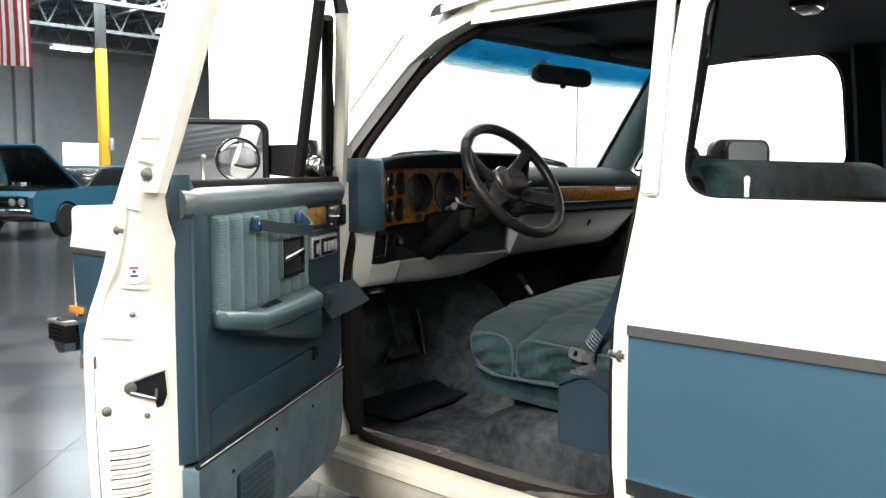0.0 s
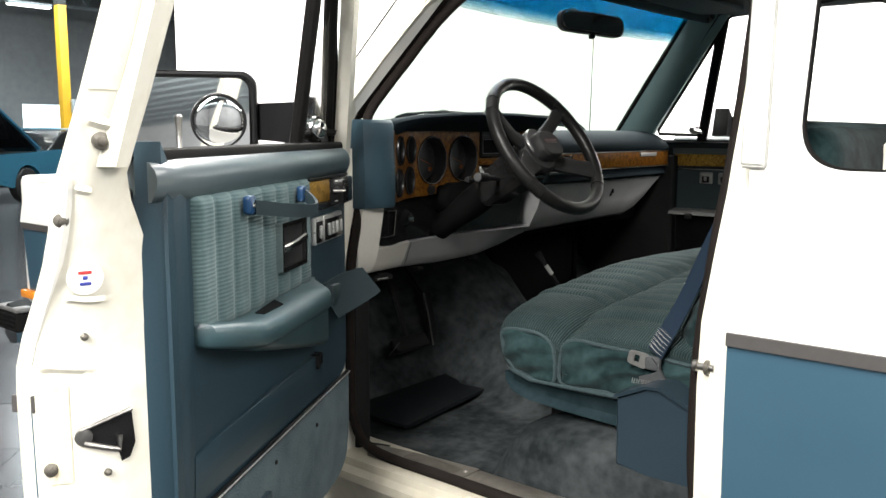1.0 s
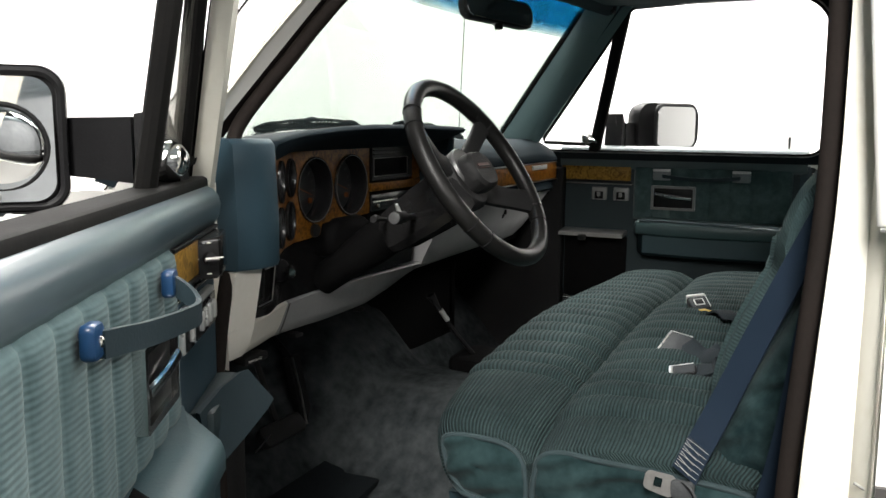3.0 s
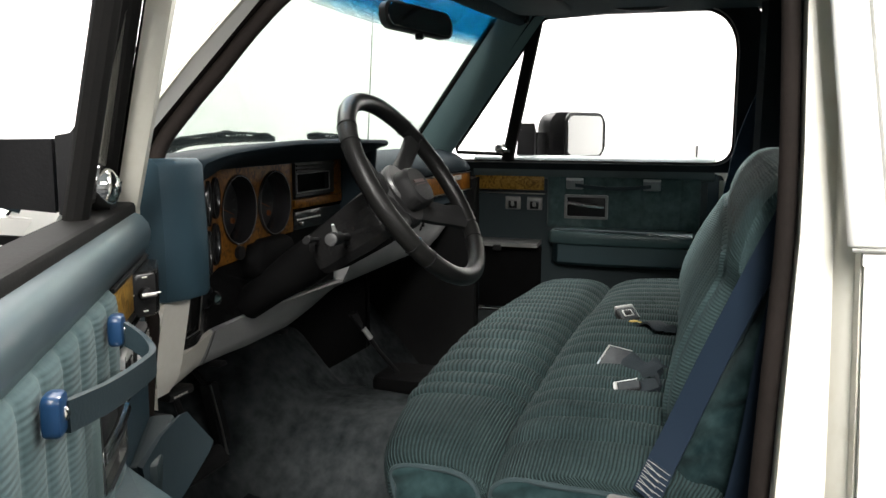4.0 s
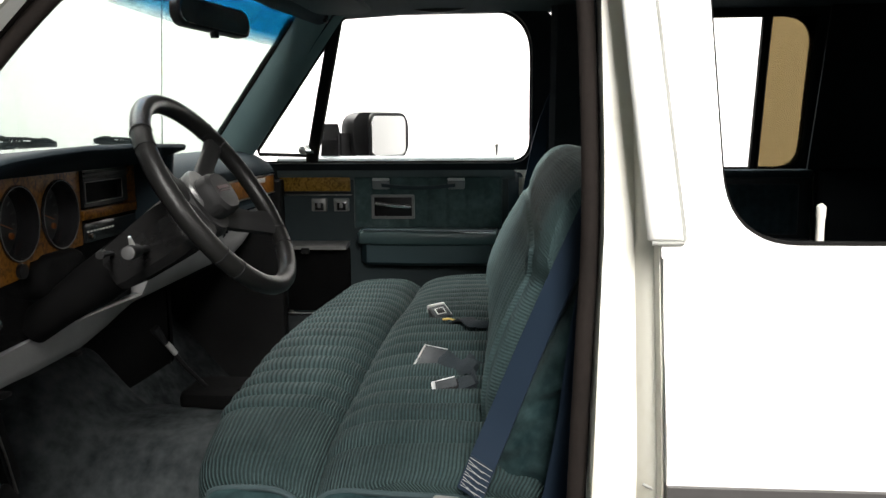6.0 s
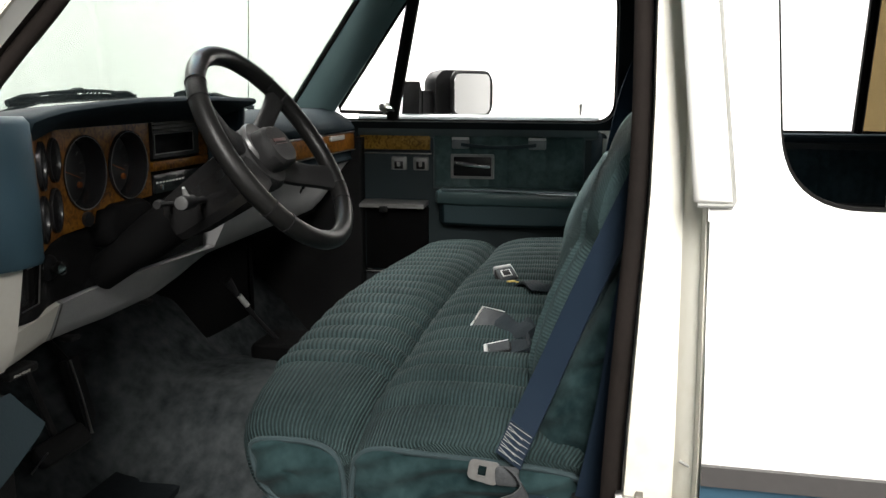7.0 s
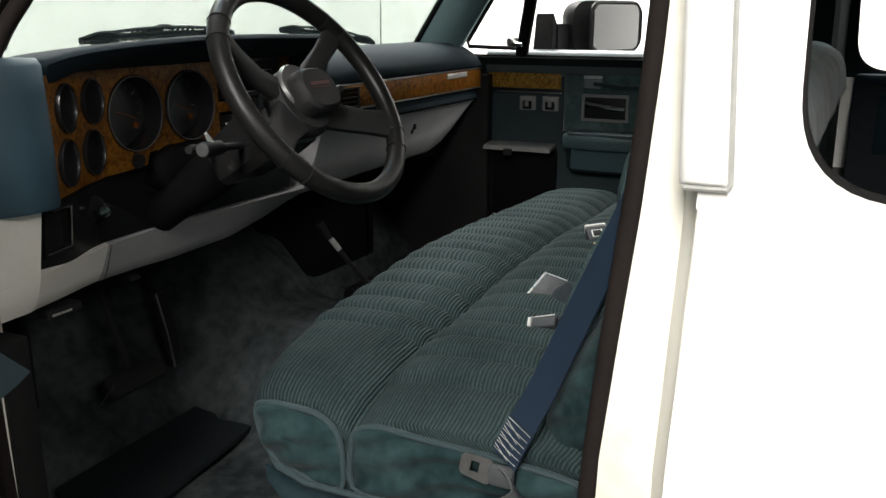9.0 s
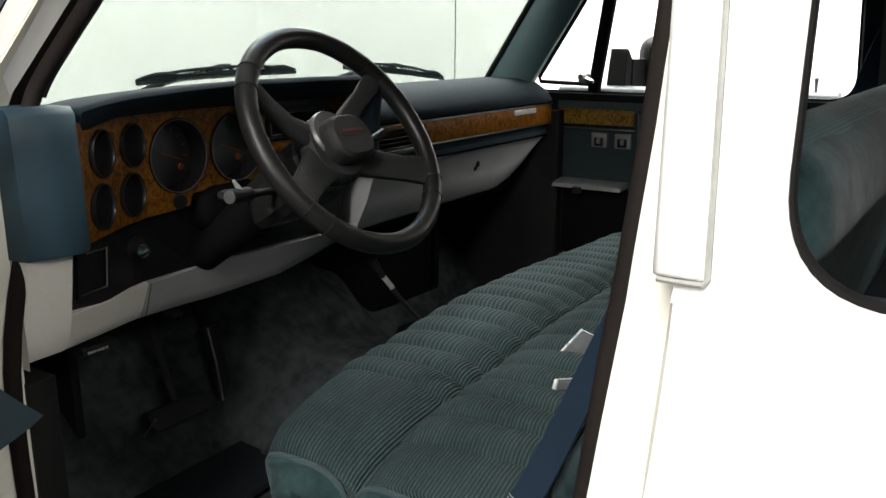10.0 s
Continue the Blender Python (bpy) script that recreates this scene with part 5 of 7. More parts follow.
    for a, b, cnt in sets:
        sw = part("window_switch", M().rbox((s * (XI - 0.004), (a + b) / 2, 1.150 + SZ), (0.012, b - a + (0.012 if driver else 0.0), 0.056 if driver else 0.044), 0.004, 0.003, "x"), SILVER if driver else DULLSILVER, door, "chrome window switch bezel")
        part("switch_face", M().box(s * (XI - 0.0125), s * (XI - 0.009), a - (0.001 if driver else -0.011), b + (0.001 if driver else -0.011), 1.126 if driver else 1.155, 1.170 if driver else 1.180, 0.001), GLOSSBLACK, sw)
        for k in range(cnt):
            yy = a + 0.005 + (b - a - 0.010) * (k + 0.5) / cnt
            part("rocker", M().rbox((s * (XI - 0.014), yy, 1.148 + SZ), (0.007, 0.011, 0.026 if driver else 0.016), 0.003, 0.002, "x"), SILVER if driver else DULLSILVER, sw)
    # pull strap with its two caps
    BX = XI - (0.020 if driver else 0.018)
    CZ = 1.236 if driver else 1.245
    for y in ((0.395, 0.642) if driver else (0.397, 0.649)):
        cap = part("strap_cap", M().rbox((s * (BX - 0.004), y, CZ), (0.014 if driver else 0.016, 0.026 if driver else 0.056, 0.030 if driver else 0.036), 0.006, 0.004, "x"), BLUEPLASTIC if driver else CAPGREY, door, "blue plastic strap cap" if driver else "grey strap cap")
        if driver:
            part("screw", M().lathe([(0.005, 0), (0.005, 0.002), (0.002, 0.004)], (s * (BX - 0.010), y, 1.236), (-s, 0, 0), 12), CHROME, cap)
        else:
            part("cap_edge", M().box(s * (BX - 0.014), s * BX, y - 0.028, y + 0.028, 1.256, 1.264, 0.002), SILVER, cap)
    sag = 0.026 if driver else 0.008
    bend = ((0, 0, 0), (0.10, 0.006, 0.003), (0.30, 0.014, 0.010), (0.55, 0.021, 0.017), (0.78, 0.027, 0.022), (0.88, 0.029, 0.023), (0.93, 0.027, 0.020), (0.955, 0.020, 0.012), (0.97, 0.011, 0.005), (0.985, 0.002, 0.0))
    pts = spline([(s * (BX - 0.010 - o), 0.40 + 0.245 * t, CZ - 0.004 - d) for t, o, d in bend], 3) if driver else [(s * (BX - 0.010 - (0.029 if driver else 0.018) * math.sin(math.pi * t)), 0.40 + 0.245 * t, CZ - 0.004 - sag * math.sin(math.pi * t)) for t in np.linspace(0, 1, 15)]
    part("pull_strap", M().ribbon(pts, [(0, 0, 0.023 if driver else 0.011)] * len(pts), 0.006 if driver else 0.008), STRAPBLUE, door, "dark blue vinyl pull strap" if driver else "")
    # inside door handle
    y0, y1, z0, z1 = (0.532, 0.660, 1.104, 1.192) if driver else (0.538, 0.682, 1.128, 1.208)
    hb = part("handle_bezel", M().sheet(rpoly([(y0, z0), (y1, z0), (y1, z1), (y0, z1)], 0.004), [rpoly([(y0 + 0.008, z0 + 0.008), (y1 - 0.008, z0 + 0.008), (y1 - 0.008, z1 - 0.008), (y0 + 0.008, z1 - 0.008)], 0.003)], lambda u, v: (s * (BX - 0.006), u, v), lambda u, v: (s * (BX + 0.012), u, v)), CHROME if driver else DULLSILVER, door, "chrome-edged handle bezel")
    part("handle_cup", M().box(s * (BX + 0.001), s * (BX + 0.008), y0 + 0.006, y1 - 0.006, z0 + 0.006, z1 - 0.006, 0.001), BLACK, hb)
    part("handle_lever", M().tube([(s * (BX - 0.004), y0 + 0.012, z0 + 0.040), (s * (BX - 0.008), (y0 + y1) / 2, z0 + 0.045), (s * (BX - 0.008), y1 - 0.012, z0 + 0.052)], 0.005, 8, ry=0.007), CHROME, hb)
    # armrest
    if driver:
        band = [(0.238, 0.012, 1.046, 1.070), (0.244, 0.032, 1.041, 1.076), (0.285, 0.051, 1.031, 1.070), (0.325, 0.067, 1.024, 1.062), (0.345, 0.072, 1.021, 1.058), (0.40, 0.074, 1.020, 1.057), (0.5, 0.076, 1.020, 1.057), (0.64, 0.078, 1.020, 1.057), (0.66, 0.072, 1.022, 1.057), (0.765, 0.010, 1.030, 1.055)]
        low = [(0.345, 0.020, 1.012), (0.37, 0.048, 1.006), (0.45, 0.054, 0.988), (0.60, 0.056, 0.955), (0.70, 0.053, 0.935), (0.735, 0.034, 0.932), (0.77, 0.002, 0.94)]
    else:
        band = [(0.255, 0.07, 1.052, 1.085), (0.262, 0.10, 1.050, 1.094), (0.45, 0.108, 1.050, 1.096), (0.62, 0.108, 1.050, 1.097), (0.71, 0.102, 1.052, 1.096), (0.722, 0.08, 1.056, 1.088)]
        low = [(0.26, 0.05, 0.985), (0.28, 0.082, 0.978), (0.5, 0.088, 0.976), (0.69, 0.086, 0.978), (0.715, 0.05, 0.985)]
    rings = [[(s * XI, y, zb), (s * (XI - d + 0.006), y, zb), (s * (XI - d), y, zb + 0.006), (s * (XI - d), y, zt - 0.012), (s * (XI - d + 0.003), y, zt - 0.005), (s * (XI - d + 0.009), y, zt), (s * (XI - d * 0.5), y, zt + 0.001), (s * XI, y, zt + 0.003)] for y, d, zb, zt in band]
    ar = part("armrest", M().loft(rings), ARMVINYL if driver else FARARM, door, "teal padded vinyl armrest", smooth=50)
    top_ = 1.026 if driver else 1.054
    part("armrest_base", M().loft([[(s * XI, y, zb), (s * (XI - d * 0.8), y, zb), (s * (XI - d), y, zb + 0.012), (s * (XI - d), y, top_), (s * XI, y, top_)] for y, d, zb in low]), ARMVINYL, ar, smooth=50)
    if driver:
        # flush black slab stands in for the shade inside the grip hole
        part("grip_patch", M().prism(rpoly([(-XI + 0.022, 0.405), (-XI + 0.040, 0.405), (-XI + 0.042, 0.488), (-XI + 0.012, 0.520)], 0.003, 3), "z", 1.050, 1.0594, 0.001), DEEPBLACK, ar, "dark slab for the shaded grip pocket")
    else:
        part("arm_edge", M().tube([(s * (XI - 0.100), 0.27, 1.0965), (s * (XI - 0.102), 0.5, 1.0985), (s * (XI - 0.098), 0.70, 1.0985)], 0.003, 6), GREYBELT, ar)
    # loose vinyl flap ahead of the armrest
    if driver:
        fl = [[(-0.885, 0.782, 1.040), (-0.880, 0.79, 1.0), (-0.862, 0.80, 0.966), (-0.866, 0.805, 0.964), (-0.886, 0.80, 1.0), (-0.892, 0.79, 1.04)],
              [(-0.872, 0.86, 1.050), (-0.862, 0.87, 1.012), (-0.842, 0.885, 0.975), (-0.847, 0.888, 0.973), (-0.868, 0.875, 1.01), (-0.878, 0.864, 1.048)],
              [(-0.856, 0.93, 1.052), (-0.842, 0.945, 1.022), (-0.824, 0.965, 0.985), (-0.829, 0.967, 0.983), (-0.848, 0.948, 1.019), (-0.861, 0.933, 1.05)],
              [(-0.850, 0.948, 1.050), (-0.836, 0.968, 1.022), (-0.820, 0.994, 0.990), (-0.824, 0.995, 0.988), (-0.841, 0.970, 1.019), (-0.854, 0.95, 1.048)]]
        part("pocket_flap", M().loft(fl), STRAPBLUE, door, "loose torn vinyl pocket flap")
        part("flap_mount", M().box(-XI + 0.0, -0.870, 0.80, 0.99, 0.985, 1.035, 0.006), FARVINYL, door)
        part("pocket_catch", M().box(-XI - 0.002, -XI + 0.018, 0.742, 0.757, 0.870, 0.900, 0.002).box(-XI - 0.002, -XI + 0.018, 0.764, 0.770, 0.876, 0.900, 0.002), BLACK, pn, "small dark pocket catch")
        pk_ = [(0.222, 0.886), (0.30, 0.893), (0.50, 0.897), (0.775, 0.900), (0.80, 0.880), (0.80, 0.815), (0.215, 0.815)]
        part("map_pocket", M().loft([[(-XI - 0.004, y, z) for y, z in pk_], [(-XI + 0.004 + 0.010 * max(0, y - 0.22), y, z - 0.002) for y, z in pk_], [(-XI + 0.006 + 0.010 * max(0, y - 0.22), 0.52 + (y - 0.52) * 0.96, 0.855 + (z - 0.855) * 0.86) for y, z in pk_]]), VINYL, pn, "low moulded pocket in the trim panel", smooth=40)
    else:
        fl = [[(XI - 0.006, y, 1.050), (XI - 0.04, y, 1.047), (XI - 0.072, y, 1.040), (XI - 0.078, y, 1.030), (XI - 0.06, y, 1.032), (XI - 0.006, y, 1.036)] for y in (0.762, 0.85, 0.93, 0.985)]
        # black panel added where shade falls below the flap
        part("map_pocket", M().box(XI - 0.006, XI + 0.004, 0.762, 0.984, 0.806, 1.026, 0.003), DEEPBLACK, door, "black panel for the shade below the pocket flap")
        part("pocket_flap", M().loft(fl), DULLSILVER, door, "shiny grey pocket flap edge")
    if not driver:
        part("pocket_catch", M().box(XI - 0.090, XI - 0.074, 0.885, 0.912, 1.016, 1.036, 0.003), MATTBLACK, door)
    part("trim_strip", M().tube([(s * (XI - 0.006), 0.158, 0.797), (s * (XI - 0.006), 0.5, 0.797), (s * (XI - 0.006), 0.985, 0.797)], 0.006, 8), BLACK, door, "black trim strip with a bright line")
    part("strip_line", M().tube([(s * (XI - 0.0115), 0.16, 0.799), (s * (XI - 0.0115), 0.983, 0.799)], 0.0016, 6), SILVER, door, "bright line")
    low = rpoly([(0.96, 0.60), (0.985, 0.66), (0.985, 0.79), (0.160, 0.79), (0.160, 0.575), (0.90, 0.575)], [0.02, 0.05, 0.004, 0.004, 0.02, 0.04], 4)
    lp = part("carpet_panel", M().sheet(low, [], lambda u, v: (s * (XI - 0.008), u, v), lambda u, v: (s * (XI + 0.04), u, v)), POCKETCARPET if driver else CARPET, door, "light teal carpeted lower panel")
    gr_ = part("speaker_grille", M().rbox((s * (XI - 0.011), 0.40, 0.665), (0.012, 0.17, 0.12), 0.012, 0.003, "x"), VINYL, lp, "dark slotted speaker grille")
    for k in range(7):
        part("slat", M().box(s * (XI - 0.019), s * (XI - 0.014), 0.325, 0.475, 0.615 + 0.0155 * k, 0.623 + 0.0155 * k, 0.001), VINYL, gr_)
    for y, z in ((0.30, 0.74), (0.52, 0.76), (0.75, 0.75)):
        part("clip", M().lathe([(0.005, 0), (0.004, 0.003), (0.001, 0.004)], (s * (XI - 0.008), y, z), (-s, 0, 0), 8), BLACK, lp)
    part("shell", M().box(s * (XI + 0.038), s * 0.955, 0.19, 1.03, 0.58, 1.10, 0.004), JAMB, door)

    # outside mirror on its arm
    if driver:
        c, w, h, tilt = (-1.228, 0.90, 1.383), 0.29, 0.195, 22
    else:
        c, w, h, tilt = (1.172, 0.715, 1.402), 0.285, 0.166, -35
    q = Matrix.Translation(c) @ pose(0, 0, 0, 0, 0, tilt)
    rings = []
    for y, k in ((-0.030, 0.985), (-0.034, 1.0), (-0.01, 1.02), (0.03, 0.96), (0.06, 0.78), (0.07, 0.5)):
        rings.append([(u, y, v) for u, v in rr(w * k, h * k, (0.035 if driver else 0.052) * k, 8)])
    hd = part("mirror_housing", M().loft(rings, m=q), BLACK, door, "black mirror housing")
    gq = q @ Matrix.Translation((0 if driver else 0.018, -0.036 if driver else -0.052, 0)) @ (pose(0, 0, 0, -5, 0, 0) if driver else pose(0, 0, 0, 0, 0, 9))
    gw = w if driver else w * 0.84
    part("mirror_glass", M().loft([[(u, 0.0, v) for u, v in rr(gw * 0.90, h * 0.86, 0.028 if driver else 0.030, 8)], [(u, -0.0025, v) for u, v in rr(gw * 0.89, h * 0.85, 0.028 if driver else 0.030, 8)]], m=gq), MIRROR, hd)
    part("mirror_rim", M().tube([(u, 0.002 if driver else 0.003, v) for u, v in rr(gw * 0.96, h * 0.92, 0.030 if driver else 0.034, 8)], 0.006, 6, closed=True, m=q @ Matrix.Translation((0, -0.038, 0)) if driver else gq), BLACK, hd)
    if driver:
        sp = [(0.054 * math.cos(a), 0.006 * math.sin(a)) for a in np.linspace(0, math.pi / 2, 7)]
        part("spot_mirror", M().lathe([(0.057, -0.001)] + [(max(r, 0.0005), h_) for r, h_ in sp], q @ Vector((0.064, -0.041, -0.010)), q.to_3x3() @ Vector((0, -1, 0)), 32), MIRROR, hd, "round convex spot mirror")
        part("spot_rim", M().tube([q @ Vector((0.064 + 0.057 * math.cos(a), -0.042, -0.010 + 0.057 * math.sin(a))) for a in np.linspace(0, 2 * math.pi, 33)[:-1]], 0.003, 6, closed=True), BLACK, hd)
    i = (c[0] - s * w * 0.5 * math.cos(radians(tilt)), c[1] - s * (-1 if s < 0 else 1) * 0 + 0.02, c[2])
    ys = (0.895, 0.945) if driver else (0.80, 0.86)
    arm = M().loft([[(s * 0.925, ys[0], 1.322), (s * 0.925, ys[1], 1.322), (s * 0.925, ys[1], 1.335), (s * 0.925, ys[0], 1.335)], [(s * 0.95, ys[0] + 0.004, 1.322), (s * 0.95, ys[1], 1.322), (s * 0.95, ys[1], 1.425 if driver else 1.445), (s * 0.95, ys[0] + 0.004, 1.425 if driver else 1.445)], [(s * 0.985, ys[0] + 0.006, 1.322), (s * 0.985, ys[1], 1.322), (s * 0.985, ys[1], 1.418), (s * 0.985, ys[0] + 0.006, 1.418)]])
    am = part("mirror_arm", arm, BLACK, door, "black plastic mirror arm")
    far = abs(i[0]) + 0.03
    part("arm_box", M().loft([[(s * 0.988, ys[0] + 0.002, 1.325), (s * 0.988, ys[1], 1.325), (s * 0.988, ys[1], 1.414), (s * 0.988, ys[0] + 0.002, 1.414)], [(s * far, c[1] + 0.055, 1.335), (s * far, c[1] + 0.10, 1.335), (s * far, c[1] + 0.10, 1.412), (s * far, c[1] + 0.055, 1.412)]]), BLACK, am)
    TURNED[0] = None
    return door


DOOR = Matrix.Translation((-1.03, 1.043, 0)) @ pose(0, 0, 0, 0, 0, -60) @ Matrix.Translation((1.03, -1.043, 0))
front_door(-1, True)
front_door(1, False)

# rear door trim inside, both sides
for s in (-1, 1):
    rt = thing("rear_door_trim", "dark blue rear door trim with ribbed cloth", "door trim", (s * 0.9, -0.5, 0.6), group="rear door trims")
    part("panel", M().box(s * 0.868, s * 0.898, -0.74, -0.06, 0.62, 1.270, 0.006), DARKTRIM, rt)
    part("sill", M().box(s * 0.855, s * 0.890, -0.74, -0.06, 1.262, 1.290, 0.010), PAD, rt)
    part("cloth_insert", pleated(-0.70, -0.12, 1.08, 1.245, 0.869, s, 0.031, 0.006), SKIRT, rt, uv=lambda c: (c.y, c.z), smooth=70)
    part("arm_pad", M().rbox((s * 0.84, -0.5, 1.04), (0.07, 0.5, 0.06), 0.02, 0.015, "y"), DARKTRIM, rt)
    part("quarter_trim", M().box(s * 0.86, s * 0.898, -3.04, -0.75, 0.6, 1.29, 0.01), DARKTRIM, rt)


# ---- dashboard ----
dash = thing("dashboard", "dark blue padded dashboard with burl wood fascia and grey lower panel", "dashboard", (0, 1.1, 0.95))


def dash_loft(rows, m=None):
    return M().loft(rows, m=m)


# the gauge face swings towards the driver near its left end
def face(x):
    return interp(x, [-0.805, -0.70, -0.63, -0.55, -0.30, -0.06], [0.950, 1.011, 1.042, 1.051, 1.056, 1.056])


# top pad: from the windshield's foot to the brow; x sections
rows = []
for x in np.linspace(-0.88, 0.86, 59):
    back = 1.30 + 0.10 * (1 - (x / 0.86) ** 2)
    pod = 1 if x < -0.045 else 0
    if pod:
        zt, yf = interp(x, [-0.90, -0.80, -0.75, -0.70, -0.60, -0.50, -0.30, -0.05], [1.370, 1.377, 1.389, 1.395, 1.402, 1.406, 1.406, 1.400]), 0.997 - 0.02 * max(0, min(1, (x + 0.80) / 0.3)) + 0.075 * min(1, max(0, (-0.80 - x) / 0.03))
        yb = max(face(x) - 0.003, yf - 0.030)
        rows.append([(x, back, 1.30), (x, back - 0.04, 1.335), (x, 1.22, 1.350), (x, 1.10, zt - 0.014), (x, yf - 0.036, zt - 0.001), (x, yf - 0.043, zt - 0.004), (x, yf - 0.045, zt - 0.009), (x, yf - 0.041, zt - 0.014), (x, 0.4 * yf + 0.6 * yb - 0.017, zt - 0.038), (x, yb, min(zt - 0.042, 1.353)), (x, 1.2, 1.28)])
    else:
        e = max(0, (x - 0.74) / 0.12)
        rows.append([(x, back, 1.30), (x, back - 0.04, 1.333), (x, 1.22, 1.358), (x, 1.10, 1.357), (x, 1.035 + 0.03 * e, 1.342), (x, 1.005 + 0.02 * e, 1.318), (x, 1.000 + 0.01 * e, 1.298), (x, 1.006, 1.287), (x, 1.06, 1.284), (x, 1.2, 1.28)])
split = [i for i, r in enumerate(rows) if r[0][0] >= -0.045][0]
part("pod_top", dash_loft(rows[:split]), PAD, dash, "dark blue brow over the gauges", smooth=50)
part("top_pad", dash_loft(rows[split:]), PAD, dash, "dark blue dash top pad", smooth=50)
part("pod_end", M().prism(rpoly([(0.990, 1.19), (0.972, 1.392), (1.02, 1.400), (1.2, 1.372), (1.2, 1.19)], [0.01, 0.014, 0.02, 0.02, 0.01], 4), "x", -0.066, -0.036, 0.006), PAD, dash)
# left end cheek
part("end_cheek", M().loft([[(-0.902, 1.00, z), (-0.895, 0.962 - d, z), (-0.86, 0.945 - d, z), (-0.816, 0.943 - d, z), (-0.802, 0.949 - d, z), (-0.802, 1.15, z), (-0.902, 1.15, z)] for z, d in ((1.165, 0.0), (1.172, 0.004), (1.25, 0.004), (1.33, 0.0), (1.370, -0.002), (1.380, -0.012))]), mat("blue_end_cap_vinyl", (0.021, 0.044, 0.059), (0.018, 0.038, 0.051), rough=0.5, bump=0.3, fine=420, dist=0.001, spec=0.3), dash, "blue dash end cap", smooth=50)

# burl fascia with gauge openings
def lean(off):
    return lambda u, v: (u, face(u) + off, v)


GAUGEWALL = mat("glossy_black_gauge_surround", (0.010, 0.010, 0.011), (0.014, 0.014, 0.014), rough=0.24, spec=0.55, fine=60)
GA = [(-0.740, 1.302, 0.0345), (-0.650, 1.303, 0.0335), (-0.751, 1.2205, 0.0335), (-0.661, 1.2215, 0.0340), (-0.543, 1.272, 0.0605), (-0.401, 1.274, 0.0600)]


def ring(cx, cz, r, n=28, kx=1.0):
    return [(cx + r * kx * math.cos(a), cz + r * math.sin(a)) for a in (k * 2 * math.pi / n for k in range(n))]


holes = [ring(x, z, r * 1.06) for x, z, r in GA]
outline = [(-0.802, 1.174), (-0.76, 1.174), (-0.70, 1.174), (-0.66, 1.174), (-0.63, 1.174), (-0.58, 1.175), (-0.522, 1.178), (-0.514, 1.200), (-0.46, 1.203), (-0.36, 1.203), (-0.318, 1.205), (-0.318, 1.353), (-0.42, 1.355), (-0.5, 1.355), (-0.55, 1.355), (-0.63, 1.355), (-0.70, 1.355), (-0.802, 1.355)]
fascia = part("burl_fascia", M().sheet(outline, holes, lean(0), lean(0.006)), BURL, dash, "brown burl wood gauge fascia", smooth=25)
for x, z, r in GA:
    y = face(x)
    nrm = Vector((-(face(x + 0.02) - face(x - 0.02)) / 0.04, 1, 0)).normalized()
    o = Vector((x, y, z))
    tb = part("gauge_tube", M().collar([(r * 1.05, -0.004), (r * 1.10, -0.006), (r * 1.12, -0.002), (r * 1.12, 0.046), (r * 0.96, 0.046), (r * 0.99, 0.036), (r * 1.03, 0.002)], o, nrm, 28), GAUGEWALL, fascia, "deep black gauge surround")
    part("dial", M().lathe([(r * 1.0, 0.034), (r * 1.0, 0.039)], o, nrm, 28), DIALGREY if r > 0.05 else BLACK, tb)
    part("rim", M().tube([o + nrm * -0.006 + Matrix.Rotation(a, 3, nrm) @ (Vector((0, 0, r * 1.07))) for a in np.linspace(0, 2 * math.pi, 29)[:-1]], 0.0007, 6, closed=True), MATTBLACK if r < 0.04 else DIMMARK, tb)
    nd = Matrix.Rotation(1.9, 3, nrm) @ Vector((0, 0, 1))
    part("needle", M().tube([o + nrm * 0.032 - nd * r * 0.15, o + nrm * 0.032 + nd * r * 0.7], 0.0010, 5), DIMORANGE, tb)
    for k in range(11):
        d = Matrix.Rotation(-2.1 + 0.42 * k, 3, nrm) @ Vector((0, 0, 1))
        part("tick", M().tube([o + nrm * 0.0335 + d * r * 0.72, o + nrm * 0.0335 + d * r * 0.86], 0.0007 if r < 0.04 else 0.001, 4), DIMMARK, tb)
    if r > 0.05:
        d = Matrix.Rotation(2.2, 3, nrm) @ Vector((0, 0, 1))
        part("tell_tale", M().lathe([(0.006, 0.030), (0.006, 0.034)], o + d * r * 0.72, nrm, 12), DIMORANGE, tb, "amber warning lens")
part("reset_knob", M().lathe([(0.013, -0.006), (0.014, 0.0), (0.012, 0.004), (0.006, 0.004), (0.006, 0.02)], (-0.549, face(-0.549) - 0.004, 1.190), (0, 1, 0), 16), BLACK, fascia)

# centre stack: radio slot, wood rim, heater controls
part("centre_panel", M().box(-0.316, -0.062, 1.062, 1.090, 1.16, 1.372, 0.003), DEEPBLACK, dash, "black centre panel")
part("centre_burl", M().box(-0.316, -0.080, 1.051, 1.063, 1.253, 1.272, 0.001).box(-0.316, -0.080, 1.055, 1.063, 1.357, 1.366, 0.001).box(-0.119, -0.080, 1.052, 1.063, 1.273, 1.356, 0.001), BURL, dash, "burl wood radio surround")
vt = part("radio_slot", M().sheet([(-0.314, 1.278), (-0.124, 1.278), (-0.124, 1.352), (-0.314, 1.352)], [[(-0.308, 1.287), (-0.150, 1.287), (-0.150, 1.328), (-0.308, 1.328)]], lambda u, v: (u, 1.050, v), lambda u, v: (u, 1.064, v)), BLACK, dash, "black radio slot with a thin bright edge")
part("slot_edge", M().tube([(-0.308, 1.0495, 1.287), (-0.150, 1.0495, 1.287), (-0.150, 1.0495, 1.328), (-0.308, 1.0495, 1.328)], 0.0010, 6, closed=True), STEEL, vt)
